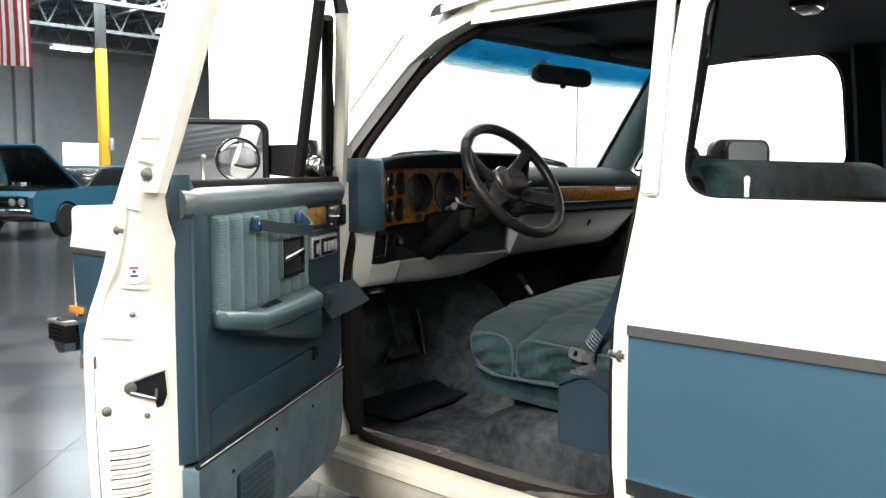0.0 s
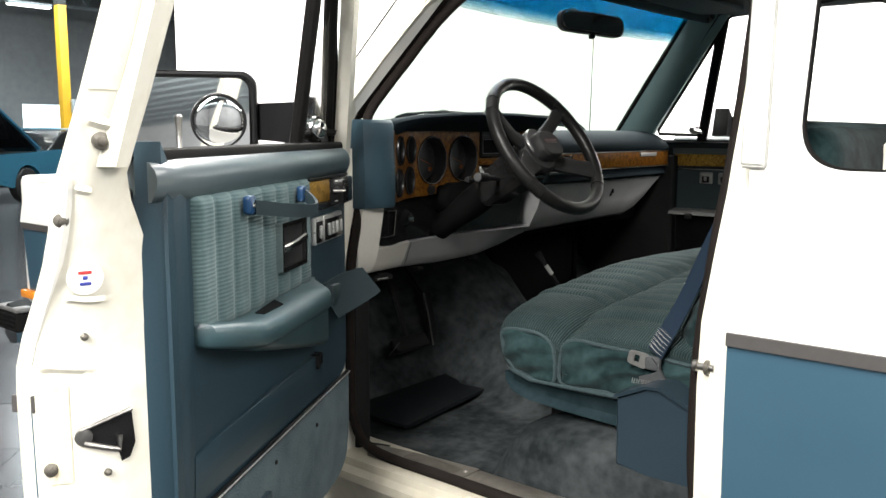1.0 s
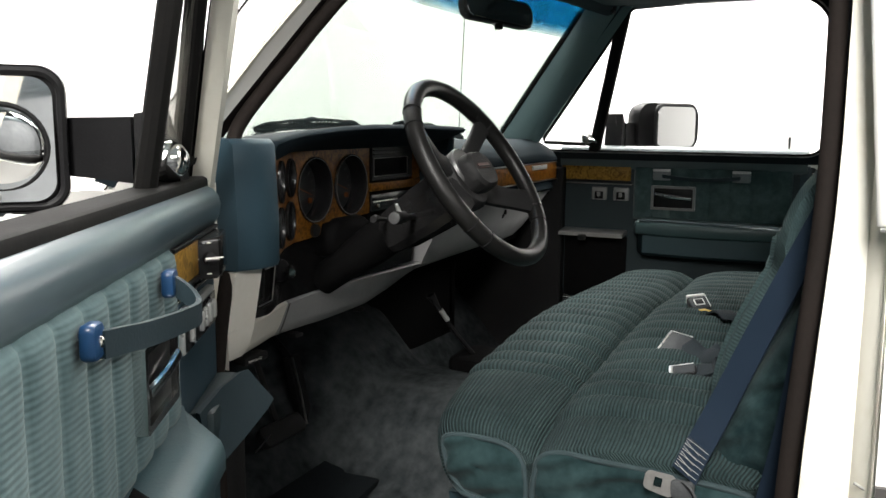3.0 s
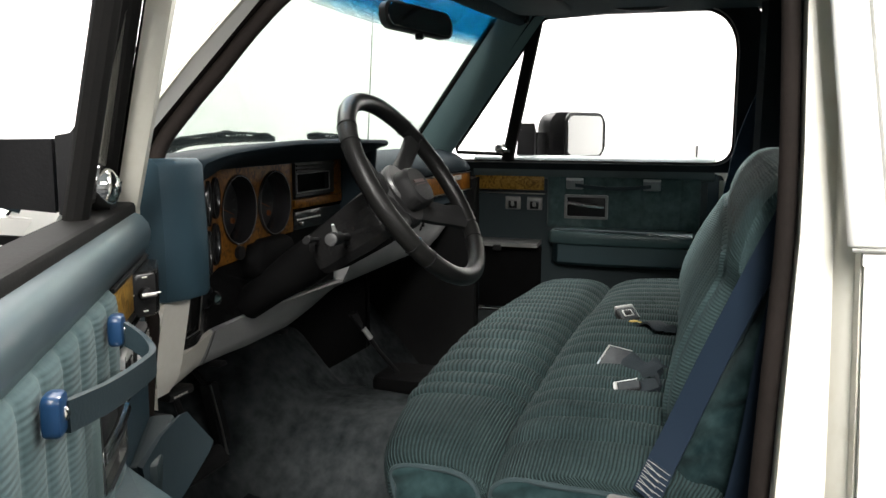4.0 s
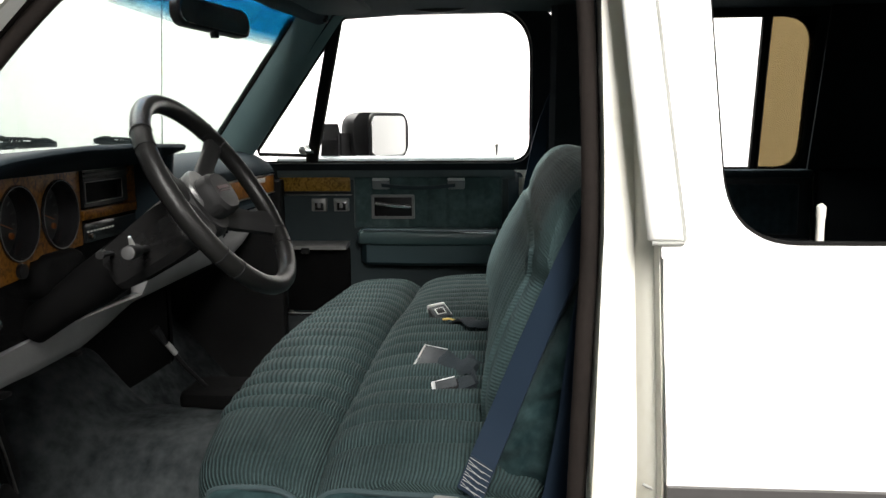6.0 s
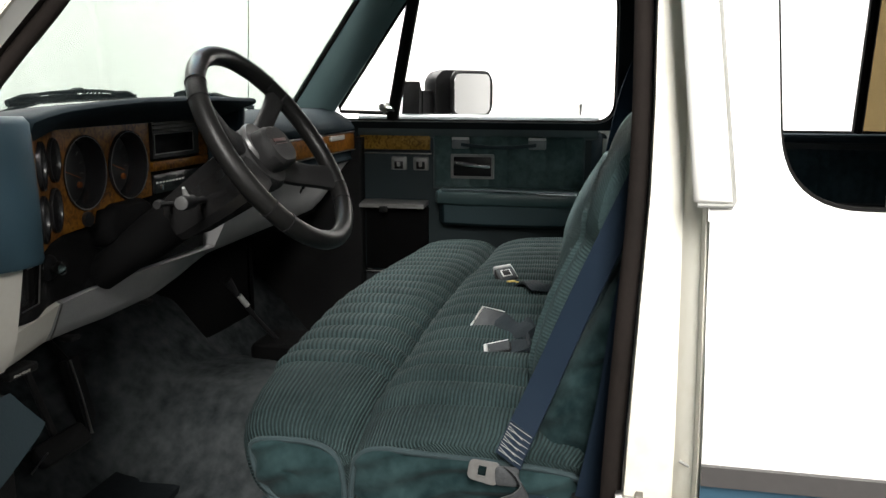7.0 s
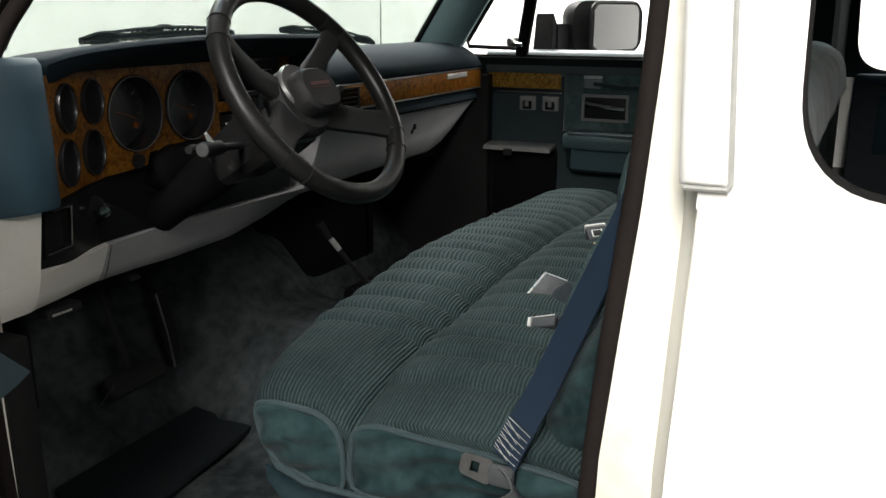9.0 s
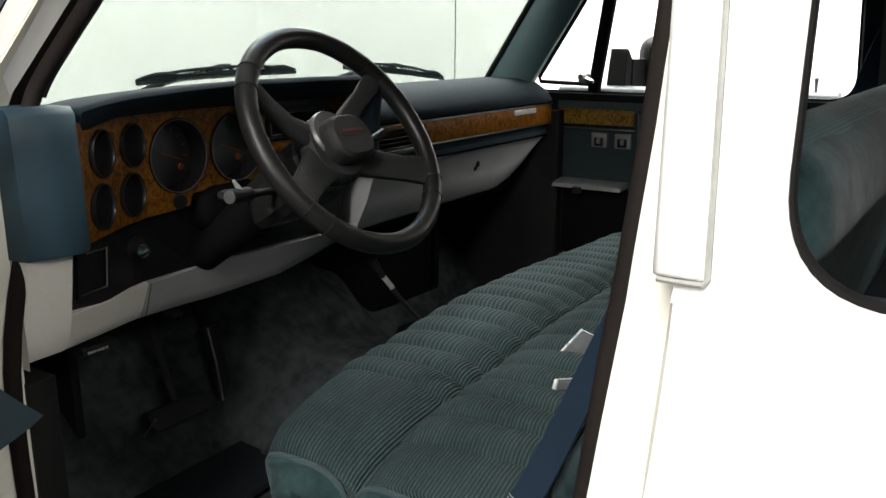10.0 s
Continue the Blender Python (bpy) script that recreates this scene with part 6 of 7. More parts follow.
for k in range(2):
    part("louvre", M().box(-0.312, -0.126, 1.046, 1.051, 1.335 + 0.009 * k, 1.339 + 0.009 * k, 0.001), MATTBLACK, vt)
hc = part("heater_control", M().box(-0.314, -0.085, 1.052, 1.064, 1.206, 1.246, 0.002), GLOSSBLACK, dash, "black heater control with white marks")
for k in range(9):
    part("mark", M().box(-0.306 + 0.013 * k, -0.300 + 0.013 * k, 1.0505, 1.053, 1.227, 1.2302, 0.0003), IVORY, hc)
part("slider", M().box(-0.298, -0.292, 1.043, 1.053, 1.214, 1.224, 0.001), CHROME, hc)

# passenger side: burl strip with vent, name plate, grey glove box
pf = part("fascia_back", M().loft([[(x, 1.018, 1.288), (x, 1.020, 1.195), (x, 1.05, 1.17), (x, 1.15, 1.17), (x, 1.15, 1.288)] for x in (-0.036, 0.4, 0.855)]), PAD, dash)
st = part("burl_strip", M().box(-0.034, 0.855, 1.006, 1.022, 1.224, 1.278, 0.002), BURL, dash, "brown burl strip")
for z in (1.221, 1.2805):
    part("strip_edge", M().box(-0.034, 0.855, 1.004, 1.02, z - 0.0012, z + 0.0012, 0.0005), STEEL, st)
part("name_plate", M().box(0.610, 0.742, 1.001, 1.008, 1.260, 1.275, 0.001), SILVER, st, "bright metal name plate")
vn = part("air_vent", M().sheet([(-0.030, 1.214), (0.116, 1.214), (0.116, 1.274), (-0.030, 1.274)], [[(-0.026, 1.219), (0.111, 1.219), (0.111, 1.270), (-0.026, 1.270)]], lambda u, v: (u, 0.996, v), lambda u, v: (u, 1.015, v)), CHROME, dash, "chrome-edged air vent")
part("vent_box", M().box(-0.026, 0.112, 1.006, 1.014, 1.217, 1.271, 0.001), BLACK, vn)
for k in range(4):
    part("slat", M().box(-0.026, 0.111, 0.999, 1.008, 1.227 + 0.011 * k, 1.230 + 0.011 * k, 0.0008), BLACK, vn)
gl = part("glove_box", M().loft([[(x, 1.022, 1.180), (x, 1.032, 1.175), (x, 1.032 + 0.34 * (1.175 - (b + 1.175) / 2), (b + 1.175) / 2), (x, 1.032 + 0.42 * (1.175 - b - 0.012), b + 0.012), (x, 1.05 + 0.42 * (1.175 - b), b), (x, 1.2, b + 0.02), (x, 1.2, 1.182)] for x, b in ((0.0, 1.030), (0.006, 1.020), (0.12, 1.022), (0.45, 1.028), (0.66, 1.030), (0.72, 1.052), (0.77, 1.09), (0.82, 1.145), (0.838, 1.165))]), GREYPLASTIC, dash, "pale grey glove box door", smooth=45)
part("lock", M().lathe([(0.011, -0.002), (0.011, 0.004), (0.005, 0.007)], (0.478, 1.054, 1.124), (0, -0.9, -0.4), 14).box(0.474, 0.482, 1.038, 1.054, 1.128, 1.144, 0.002), BLACK, gl)
part("under_pad", M().loft([[(x, 1.018, 1.20), (x, 1.012, 1.19), (x, 1.03, 1.178), (x, 1.1, 1.178), (x, 1.1, 1.2)] for x in (-0.05, 0.4, 0.845)]), PAD, dash)

# lower driver side: black panel in a grey surround
part("black_panel", M().loft([[(x, ya, zt), (x, yb, 1.054), (x, 1.13, 1.054), (x, 1.13, zt)] for x, ya, yb, zt in ((-0.806, 0.992, 1.010, 1.178), (-0.76, 1.008, 1.020, 1.178), (-0.72, 1.022, 1.030, 1.178), (-0.66, 1.054, 1.060, 1.180), (-0.62, 1.066, 1.072, 1.182), (-0.52, 1.072, 1.080, 1.205), (-0.06, 1.078, 1.086, 1.215))]), GLOSSBLACK, dash, "glossy black lower panel", smooth=30)
SVY = lambda u, v: interp(u, [-0.80, -0.76, -0.72], [1.010, 1.020, 1.030]) - 0.13 * (v - 1.054)
sv = part("side_vent", M().sheet([(-0.795, 1.075), (-0.725, 1.075), (-0.725, 1.155), (-0.795, 1.155)], [[(-0.788, 1.082), (-0.732, 1.082), (-0.732, 1.148), (-0.788, 1.148)]], lambda u, v: (u, SVY(u, v) - 0.006, v), lambda u, v: (u, SVY(u, v) + 0.012, v)), GLOSSBLACK, dash, "black switch pocket with a thin grey edge")
part("pocket_edge", M().tube([(u, SVY(u, v) - 0.0065, v) for u, v in ((-0.788, 1.082), (-0.732, 1.082), (-0.732, 1.148), (-0.776, 1.148))], 0.0013, 5), STEEL, sv)
part("pocket", M().prism([(-0.79, 1.012), (-0.73, 1.024), (-0.73, 1.04), (-0.79, 1.03)], "z", 1.08, 1.15), BLACK, sv)
kn = part("headlight_knob", M().lathe([(0.005, -0.01), (0.005, 0.035), (0.010, 0.037), (0.0125, 0.044), (0.0125, 0.050), (0.006, 0.053)], (-0.642, 1.085, 1.120), (0, -1, 0), 18), CHROME, dash, "chrome headlight knob")
part("collar", M().lathe([(0.022, -0.006), (0.022, 0.006), (0.015, 0.010)], (-0.642, 1.066, 1.120), (0, -1, 0), 18), BLACK, kn)

# pale surround: left cheek and the long lower roll
part("left_cheek", M().loft([[(-0.897, 0.982, z), (-0.892, 0.966 + d, z), (-0.815, 0.972 + d, z), (-0.806, 0.985 + d, z), (-0.806, 1.10, z), (-0.897, 1.10, z)] for z, d in ((1.163, 0.0), (1.10, 0.012), (1.05, 0.022), (1.02, 0.032), (0.995, 0.05))]), IVORY, dash, "ivory painted kick end", smooth=45)
lr = []
for x in np.linspace(-0.895, 0.02, 40):
    t = (x + 0.895) / 0.915
    z = interp(x, [-0.9, -0.80, -0.62, -0.42, -0.07, 0.03], [1.062, 1.060, 1.053, 1.056, 1.046, 1.044])
    b = interp(x, [-0.9, -0.80, -0.62, -0.43, -0.24, -0.12, -0.03, 0.05], [0.990, 0.982, 0.970, 0.962, 0.964, 0.982, 1.000, 1.012])
    y0 = interp(x, [-0.9, -0.83, -0.80, -0.72, -0.62, -0.5, 0.05], [0.989, 0.996, 1.006, 1.034, 1.072, 1.082, 1.092])
    lr.append([(x, y0 + 0.004, z), (x, y0 - 0.004, z - 0.005), (x, y0 + 0.018, b + 0.030), (x, y0 + 0.032, b + 0.008), (x, y0 + 0.055, b), (x, y0 + 0.09, b + 0.008), (x, y0 + 0.09, z)])
cut = 12
lo = part("lower_roll", M().loft(lr[cut:]), GREYPLASTIC, dash, "grey lower roll, darkened for the shade under the dash", smooth=50)
part("lower_roll_end", M().loft(lr[:cut + 1]), IVORY, dash, "ivory lower roll end", smooth=50)
jx = lr[cut][0][0]
part("joint", M().tube([(jx + 0.002 + 0.02 * k / 5, p[1] - 0.001, p[2]) for k, p in enumerate(lr[cut][:5])], 0.0013, 5), STEEL, lo)
part("bracket", M().box(-0.540, -0.512, 1.105, 1.135, 0.954, 0.963, 0.003), MATTBLACK, lo)
part("bracket", M().box(-0.265, -0.240, 1.115, 1.14, 0.956, 0.966, 0.003), MATTBLACK, lo)
br = part("brake_release", M().rbox((-0.725, 1.075, 0.963), (0.07, 0.03, 0.016), 0.005, 0.004, "x"), MATTBLACK, dash, "black brake release handle with white lettering")
txt = bpy.data.curves.new("lettering", "FONT")
txt.body, txt.size, txt.extrude = "BRAKE RELEASE", 0.0056, 0.0002
txo = new("lettering", txt)
txo.parent = br
txo.matrix_basis = pose(-0.752, 1.0590, 0.9600, 90, 0, 0)
txt.materials.append(IVORY)
part("release_stem", M().tube([(-0.725, 1.08, 0.975), (-0.72, 1.11, 1.0), (-0.72, 1.13, 1.02)], 0.006, 8), BLACK, br)
# solid black block takes the place of the shade below the dash
part("under_dash_block", M().box(-0.86, 0.86, 1.14, 1.46, 1.0, 1.27, 0.02), DEEPBLACK, dash, "black block standing in for the shade below the dash")
# unseen housing added, black so that it sinks into the footwell's shade
part("heater_box", M().rbox((0.38, 1.40, 0.82), (0.6, 0.2, 0.34), 0.05, 0.02, "x"), DEEPBLACK, dash, "unseen heater housing, blackened for the footwell's shade")

# steering column and wheel
WC, WN = Vector((-0.4755, 0.7145, 1.318)), Vector((0, -0.83, 0.558)).normalized()
wh = thing("steering_wheel", "black leather four-spoke steering wheel on its column", "steering wheel", WC)
WX = Vector((1, 0, 0))
WY = WN.cross(WX).normalized()


def on_wheel(r, a, h=0.0):
    """A place on the wheel: radius, degrees from the right, height towards the driver."""
    return WC + (WX * math.cos(radians(a)) + WY * math.sin(radians(a))) * r + WN * h


if WY.z < 0:
    WY = -WY
R0 = 0.1905
part("rim", M().tube([on_wheel(R0, a) for a in range(0, 360, 5)], 0.0168, 12, closed=True), LEATHER, wh, "black leather rim")
for a in (38, 142, 218, 322, 98):
    if a != 98:
        for da in (-6, 6):
            part("rim_seam", M().tube([on_wheel(R0 + 0.0172 * math.cos(t), a + da, 0.0172 * math.sin(t)) for t in np.linspace(0, 2 * math.pi, 17)[:-1]], 0.0012, 5, closed=True), BLACK, wh)
for a, wd in ((35, 0.018), (145, 0.018), (207, 0.026), (333, 0.026)):
    pts = [on_wheel(0.045, a, -0.036), on_wheel(0.09, a + (2 if a < 180 else 0), -0.032), on_wheel(0.14, a, -0.018), on_wheel(0.178, a, -0.003)]
    w = (-WX * math.sin(radians(a)) + WY * math.cos(radians(a)))
    rings = []
    for p, k in zip(pts, (1.35, 1.05, 0.95, 1.1)):
        rings.append([p + w * (wd * k * u) + WN * v for u, v in ((-1, -0.005), (-0.8, -0.010), (0.8, -0.010), (1, -0.005), (1, 0.004), (0.7, 0.009), (-0.7, 0.009), (-1, 0.004))])
    part("spoke", M().loft(rings), MATTBLACK, wh, smooth=55)
hub = part("hub", M().lathe([(0.052, -0.060), (0.061, -0.050), (0.062, -0.036), (0.054, -0.024), (0.02, -0.020)], WC, WN, 28), MATTBLACK, wh)
pad = M().loft([[on_wheel(0, 0) + WX * (u + 0.010) + WY * (v + 0.002) + WN * h for u, v in rr(0.096 * k, 0.078 * k, 0.030, 6)] for h, k in ((-0.030, 1.0), (-0.010, 1.02), (0.004, 0.98), (0.010, 0.86))])
hp = part("horn_pad", pad, MATTBLACK, wh, "black horn pad with a small red mark")
part("mark", M().loft([[on_wheel(0, 0) + WX * u + WY * v + WN * h for u, v in ((-0.016, 0.006), (0.036, 0.006), (0.036, 0.012), (-0.016, 0.012))] for h in (0.0095, 0.0112)]), mat("dull_red_mark", (0.035, 0.007, 0.0065), rough=0.5), hp)
part("mark", M().loft([[on_wheel(0, 0) + WX * u + WY * v + WN * h for u, v in ((-0.016, 0.001), (0.036, 0.001), (0.036, 0.0025), (-0.016, 0.0025))] for h in (0.0095, 0.0112)]), mat("dull_red_line", (0.035, 0.007, 0.0065), rough=0.5), hp)
part("cap_ring", M().lathe([(0.043, -0.040), (0.046, -0.022), (0.043, -0.017)], WC + WY * 0.018, WN, 24), mat("dark_grey_cap_plastic", (0.05, 0.05, 0.05), (0.035, 0.035, 0.035), rough=0.35), hub, "grey column cap")
col_ = part("column_shroud", M().lathe([(0.036, -0.36), (0.042, -0.30), (0.044, -0.16), (0.050, -0.12), (0.052, -0.062), (0.04, -0.056)], WC, WN, 24), DEEPBLACK, wh, "black column shroud")
part("column_jacket", M().lathe([(0.034, -0.44), (0.036, -0.34)], WC, WN, 16), DEEPBLACK, wh)
stk = part("signal_stalk", M().tube([(-0.500, 0.836, 1.226), (-0.560, 0.820, 1.232), (-0.602, 0.812, 1.235)], [0.007, 0.006, 0.007], 10), BLACK, wh, "black signal stalk with dark grey end")
part("stalk_end", M().tube([(-0.596, 0.813, 1.235), (-0.604, 0.811, 1.236), (-0.640, 0.805, 1.238), (-0.652, 0.803, 1.239)], [0.008, 0.0115, 0.0125, 0.0115], 14), BLACK, stk)
part("stalk_ring", M().lathe([(0.0105, -0.002), (0.0105, 0.0008), (0.008, 0.0014)], (-0.6525, 0.8029, 1.239), (-0.98, -0.17, 0.05), 18), mat("dark_grey_stalk_end", (0.06, 0.06, 0.06), (0.04, 0.04, 0.04), rough=0.35), stk, "dark grey end disc")
part("stalk_switch", M().tube([(-0.628, 0.806, 1.246), (-0.633, 0.806, 1.254), (-0.640, 0.805, 1.263)], [0.005, 0.004, 0.0025], 8), SILVER, stk)
part("tilt_lever", M().tube([(-0.49, 0.900, 1.215), (-0.560, 0.884, 1.224), (-0.592, 0.877, 1.228), (-0.606, 0.874, 1.228)], [0.004, 0.004, 0.008, 0.007], 8), MATTBLACK, wh)
hous = [(-0.044, -0.052), (0.044, -0.052), (0.056, -0.036), (0.056, 0.020), (0.040, 0.046), (-0.040, 0.046), (-0.056, 0.020), (-0.056, -0.036)]
part("column_housing", M().loft([[WC + WX * (u * k) + WY * (v * k - 0.004) + WN * h for u, v in hous] for h, k in ((-0.235, 0.74), (-0.215, 0.86), (-0.12, 1.0), (-0.075, 0.98), (-0.064, 0.86))]), GLOSSBLACK, wh, "black faceted column housing", smooth=20)
part("gear_lever", M().tube([on_wheel(0.05, 5, -0.11), on_wheel(0.14, 8, -0.10), on_wheel(0.22, 10, -0.085)], [0.006, 0.006, 0.009], 10), BLACK, wh)
part("column_cover", M().loft([[(-0.425 + u * k, y, 1.165 + v * k) for u, v in rr(0.165, 0.085, 0.040, 6)] for y, k in ((1.030, 0.80), (1.036, 0.92), (1.050, 1.0), (1.10, 1.0))]), DEEPBLACK, wh, "black round-shouldered column cover", smooth=50)

# mirror inside the windshield
rv = thing("rear_view_mirror", "black rear view mirror hanging from the windshield", "mirror", (0.055, 0.9, 1.69))
q = Matrix.Translation((0.055, 0.905, 1.688)) @ pose(0, 0, 0, -6, 3, -20)
part("shell", M().loft([[(u, y, v) for u, v in rr(0.255 * k, 0.066 * k, 0.028 * k, 6)] for y, k in ((-0.012, 0.97), (-0.010, 1.0), (0.012, 0.99), (0.024, 0.85), (0.028, 0.5))], m=q), BLACK, rv, "black mirror shell")
part("glass", M().loft([[(u, -0.0125, v) for u, v in rr(0.240, 0.054, 0.024, 6)], [(u, -0.0145, v) for u, v in rr(0.238, 0.052, 0.024, 6)]], m=q), MIRROR, rv)
part("lever", M().box(-0.008, 0.008, -0.012, 0.004, -0.047, -0.030, 0.002, q), BLACK, rv)
part("stem", M().tube([q @ Vector((0, 0.02, 0.0)), (0.04, 0.93, 1.712), (0.035, 0.955, 1.735), (0.035, 0.972, 1.735)], 0.006, 8), BLACK, rv)

# wipers lying at the foot of the windshield
for x0, x1, za, zb in ((-0.450, 0.025, 1.377, 1.384), (0.20, 0.640, 1.389, 1.346)):
    wp = thing("wiper", "black windshield wiper with bowed carriers resting on the glass", "wiper", ((x0 + x1) / 2, 1.35, 1.34), group="wipers")

    def wpt(k, up=0.0, off=0.02):
        """A spot on the wiper, k of the way along it and so far above its blade."""
        z = za + (zb - za) * k + up
        return Vector(wind((x0 + (x1 - x0) * k) / (0.835 - 0.26 * (z - 1.3)), z)) + Vector((0, off, 0.012))

    def arch(k, top):
        return top * (1 - abs(2 * k - 1) ** 2.2)
    ks = np.linspace(0, 1, 15)
    part("blade", M().tube([wpt(k, 0.003 * math.sin(math.pi * k)) for k in ks], 0.0055, 6), BLACK, wp)
    part("backing_strip", M().tube([wpt(k, 0.007 + 0.003 * math.sin(math.pi * k), 0.024) for k in ks], 0.003, 6), BLACK, wp)
    bow = part("bow", M().tube([wpt(k, 0.006 + arch(k, 0.016), 0.030) for k in np.linspace(0.10, 0.90, 13)], 0.0038, 6), BLACK, wp)
    part("lower_rail", M().tube([wpt(k, 0.006 + arch(k, 0.006), 0.030) for k in np.linspace(0.12, 0.88, 13)], 0.003, 6), BLACK, bow)
    for k in (0.30, 0.335, 0.37, 0.405, 0.595, 0.63, 0.665, 0.70):
        part("rung", M().tube([wpt(k, 0.006 + arch(k, 0.006), 0.030), wpt(k, 0.006 + arch(k, 0.016), 0.030)], 0.0028, 5), BLACK, bow)
    for ka, kb in ((0.0, 0.26), (0.74, 1.0)):
        part("end_carrier", M().tube([wpt(ka + (kb - ka) * j, 0.004 + 0.012 * math.sin(math.pi * j), 0.026) for j in np.linspace(0, 1, 7)], 0.0045, 6), BLACK, wp)
    part("pivot_block", M().tube([wpt(0.44, 0.019, 0.032), wpt(0.47, 0.023, 0.034), wpt(0.53, 0.023, 0.034), wpt(0.56, 0.019, 0.032)], 0.006, 8), BLACK, wp)
    part("arm", M().tube([wpt(0.5, 0.020, 0.036), wpt(0.22, -0.004, 0.05), wpt(0.04, -0.045, 0.08), wpt(-0.04, -0.07, 0.10)], [0.006, 0.007, 0.009, 0.012], 8), BLACK, wp)


# ---- seats ----
def pleat(x, pitch=0.069, x0=-0.516):
    """How far the padding stands up between the cross seams."""
    f = ((x - x0) / pitch) % 1.0
    return 1 - abs(2 * f - 1) ** 3


def body_loft(prof, xs, shape, cap=True):
    """A padded body along x: prof a closed line in (y, z); shape(x, i, y, z) gives each point. Returns mesh and UV."""
    rings, uv = [], []
    acc = [0.0]
    for i in range(1, len(prof)):
        acc.append(acc[-1] + math.dist(prof[i], prof[i - 1]))
    for x in xs:
        r = []
        for i, (y, z) in enumerate(prof):
            r.append(shape(x, i, y, z))
            uv.append((x, acc[i]))
        rings.append(r)
    return M().loft(rings, cap=cap), uv


def smooth_loop(pts, n):
    P = [Vector((*p, 0)) for p in pts]
    c = len(P)
    out = []
    for i in range(c):
        a, b, d, e = P[i - 1], P[i], P[(i + 1) % c], P[(i + 2) % c]
        for k in range(n):
            t = k / n
            q = 0.5 * ((2 * b) + (d - a) * t + (2 * a - 5 * b + 4 * d - e) * t * t + (3 * b - a - 3 * d + e) * t ** 3)
            out.append((q.x, q.y))
    return out


seat = thing("bench_seat", "teal corduroy velour front bench seat", "bench seat", (0.03, 0.4, 0.6))
CUSH = smooth_loop([(0.145, 0.785), (0.140, 0.86), (0.155, 0.905), (0.260, 0.912), (0.360, 0.910), (0.434, 0.902), (0.476, 0.886), (0.494, 0.868), (0.511, 0.884), (0.547, 0.900), (0.598, 0.902), (0.645, 0.895), (0.668, 0.874), (0.668, 0.840), (0.652, 0.806), (0.608, 0.780), (0.484, 0.770), (0.350, 0.772)], 6)
XL, XR = -0.735, 0.83
cyz = (0.45, 0.82)


def cush(x, i, y, z):
    mid = (x - 0.0475) / 0.7825
    crown = (0.062 if mid < 0 else 0.062 - 0.012 * mid ** 2) * (1 - abs(mid) ** (4.2 if mid < 0 else 9.0))
    top = max(0, min(1, (z - 0.80) / 0.06))
    p = (pleat(x + 0.010 * noise.noise((x * 4, y * 5, 0))) * (0.0125 if y > 0.495 else 0.0200) if (-0.516 if y > 0.495 else -0.654) < x < XR - 0.08 else 0.0075 * min(1, max(0, (x - XL) / 0.05))) * top
    dip = 0.014 * math.exp(-((x + 0.40) / 0.18) ** 2) + 0.010 * math.exp(-((x - 0.42) / 0.2) ** 2)
    e = max(0, (abs(mid) - 0.965) / 0.035)
    sh = 1 - 0.035 * e ** 2
    yy, zz = cyz[0] + (y - cyz[0]) * sh, cyz[1] + (z - cyz[1]) * sh
    front = max(0, (y - 0.568) / 0.1)
    wob = 0.003 * noise.noise((x * 6, y * 8, 5)) + 0.0014 * noise.noise((x * 26, y * 22, 8))
    return (x, yy + (0.004 + p * 0.8 + 0.050 * (1 - abs(mid) ** 4)) * front, zz + (crown - dip + p + wob) * top)


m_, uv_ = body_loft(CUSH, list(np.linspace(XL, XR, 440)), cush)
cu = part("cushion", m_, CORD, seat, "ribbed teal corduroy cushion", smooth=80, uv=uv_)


def fold(y, z):
    """Soft creases of loose cloth."""
    return 0.0085 * noise.noise((y * 6, z * 22 + y * 7, 0.4)) + 0.0050 * math.sin((z + 0.28 * y) * 150 + 4 * noise.noise((y * 6, z * 9, 2)))


def end_panel(loop, x, s, bulge, name, parent, material, n=14):
    """A puffed end panel over a closed loop in (y, z)."""
    cy, cz = sum(p[0] for p in loop) / len(loop), sum(p[1] for p in loop) / len(loop)
    rings = []
    for k in range(n):
        t = k / (n - 1)
        sc = math.cos(t * math.pi / 2 * 0.985)
        d = bulge * math.sin(t * math.pi / 2)
        rings.append([(x + s * (d + ((fold(cy + (y - cy) * sc, cz + (z - cz) * sc)) if 0 < k < n - 1 else 0)), cy + (y - cy) * sc, cz + (z - cz) * sc) for y, z in loop])
    return part(name, M().loft([[(x - s * 0.02, y, z) for y, z in loop]] + rings), material, parent, smooth=75)


for s, x in ((-1, XL), (1, XR)):
    fp = smooth_loop([(0.512, 0.784), (0.511, 0.845), (0.524, 0.876), (0.555, 0.891), (0.605, 0.893), (0.644, 0.889), (0.658, 0.877), (0.655, 0.850), (0.642, 0.816), (0.608, 0.793), (0.560, 0.782)], 4)
    rp = smooth_loop([(0.160, 0.800), (0.153, 0.85), (0.167, 0.878), (0.270, 0.887), (0.380, 0.890), (0.450, 0.892), (0.482, 0.880), (0.493, 0.855), (0.493, 0.790), (0.430, 0.785), (0.370, 0.788), (0.280, 0.794)], 4)
    for lp_, nm in ((fp, "front_end_panel"), (rp, "rear_end_panel")):
        ep = end_panel(lp_, x, s, 0.016, nm, seat, VELOUR)
        part("piping", M().tube([(x + s * 0.004, y, z) for y, z in lp_], 0.0048, 8, closed=True), PIPING, ep, "teal piping")
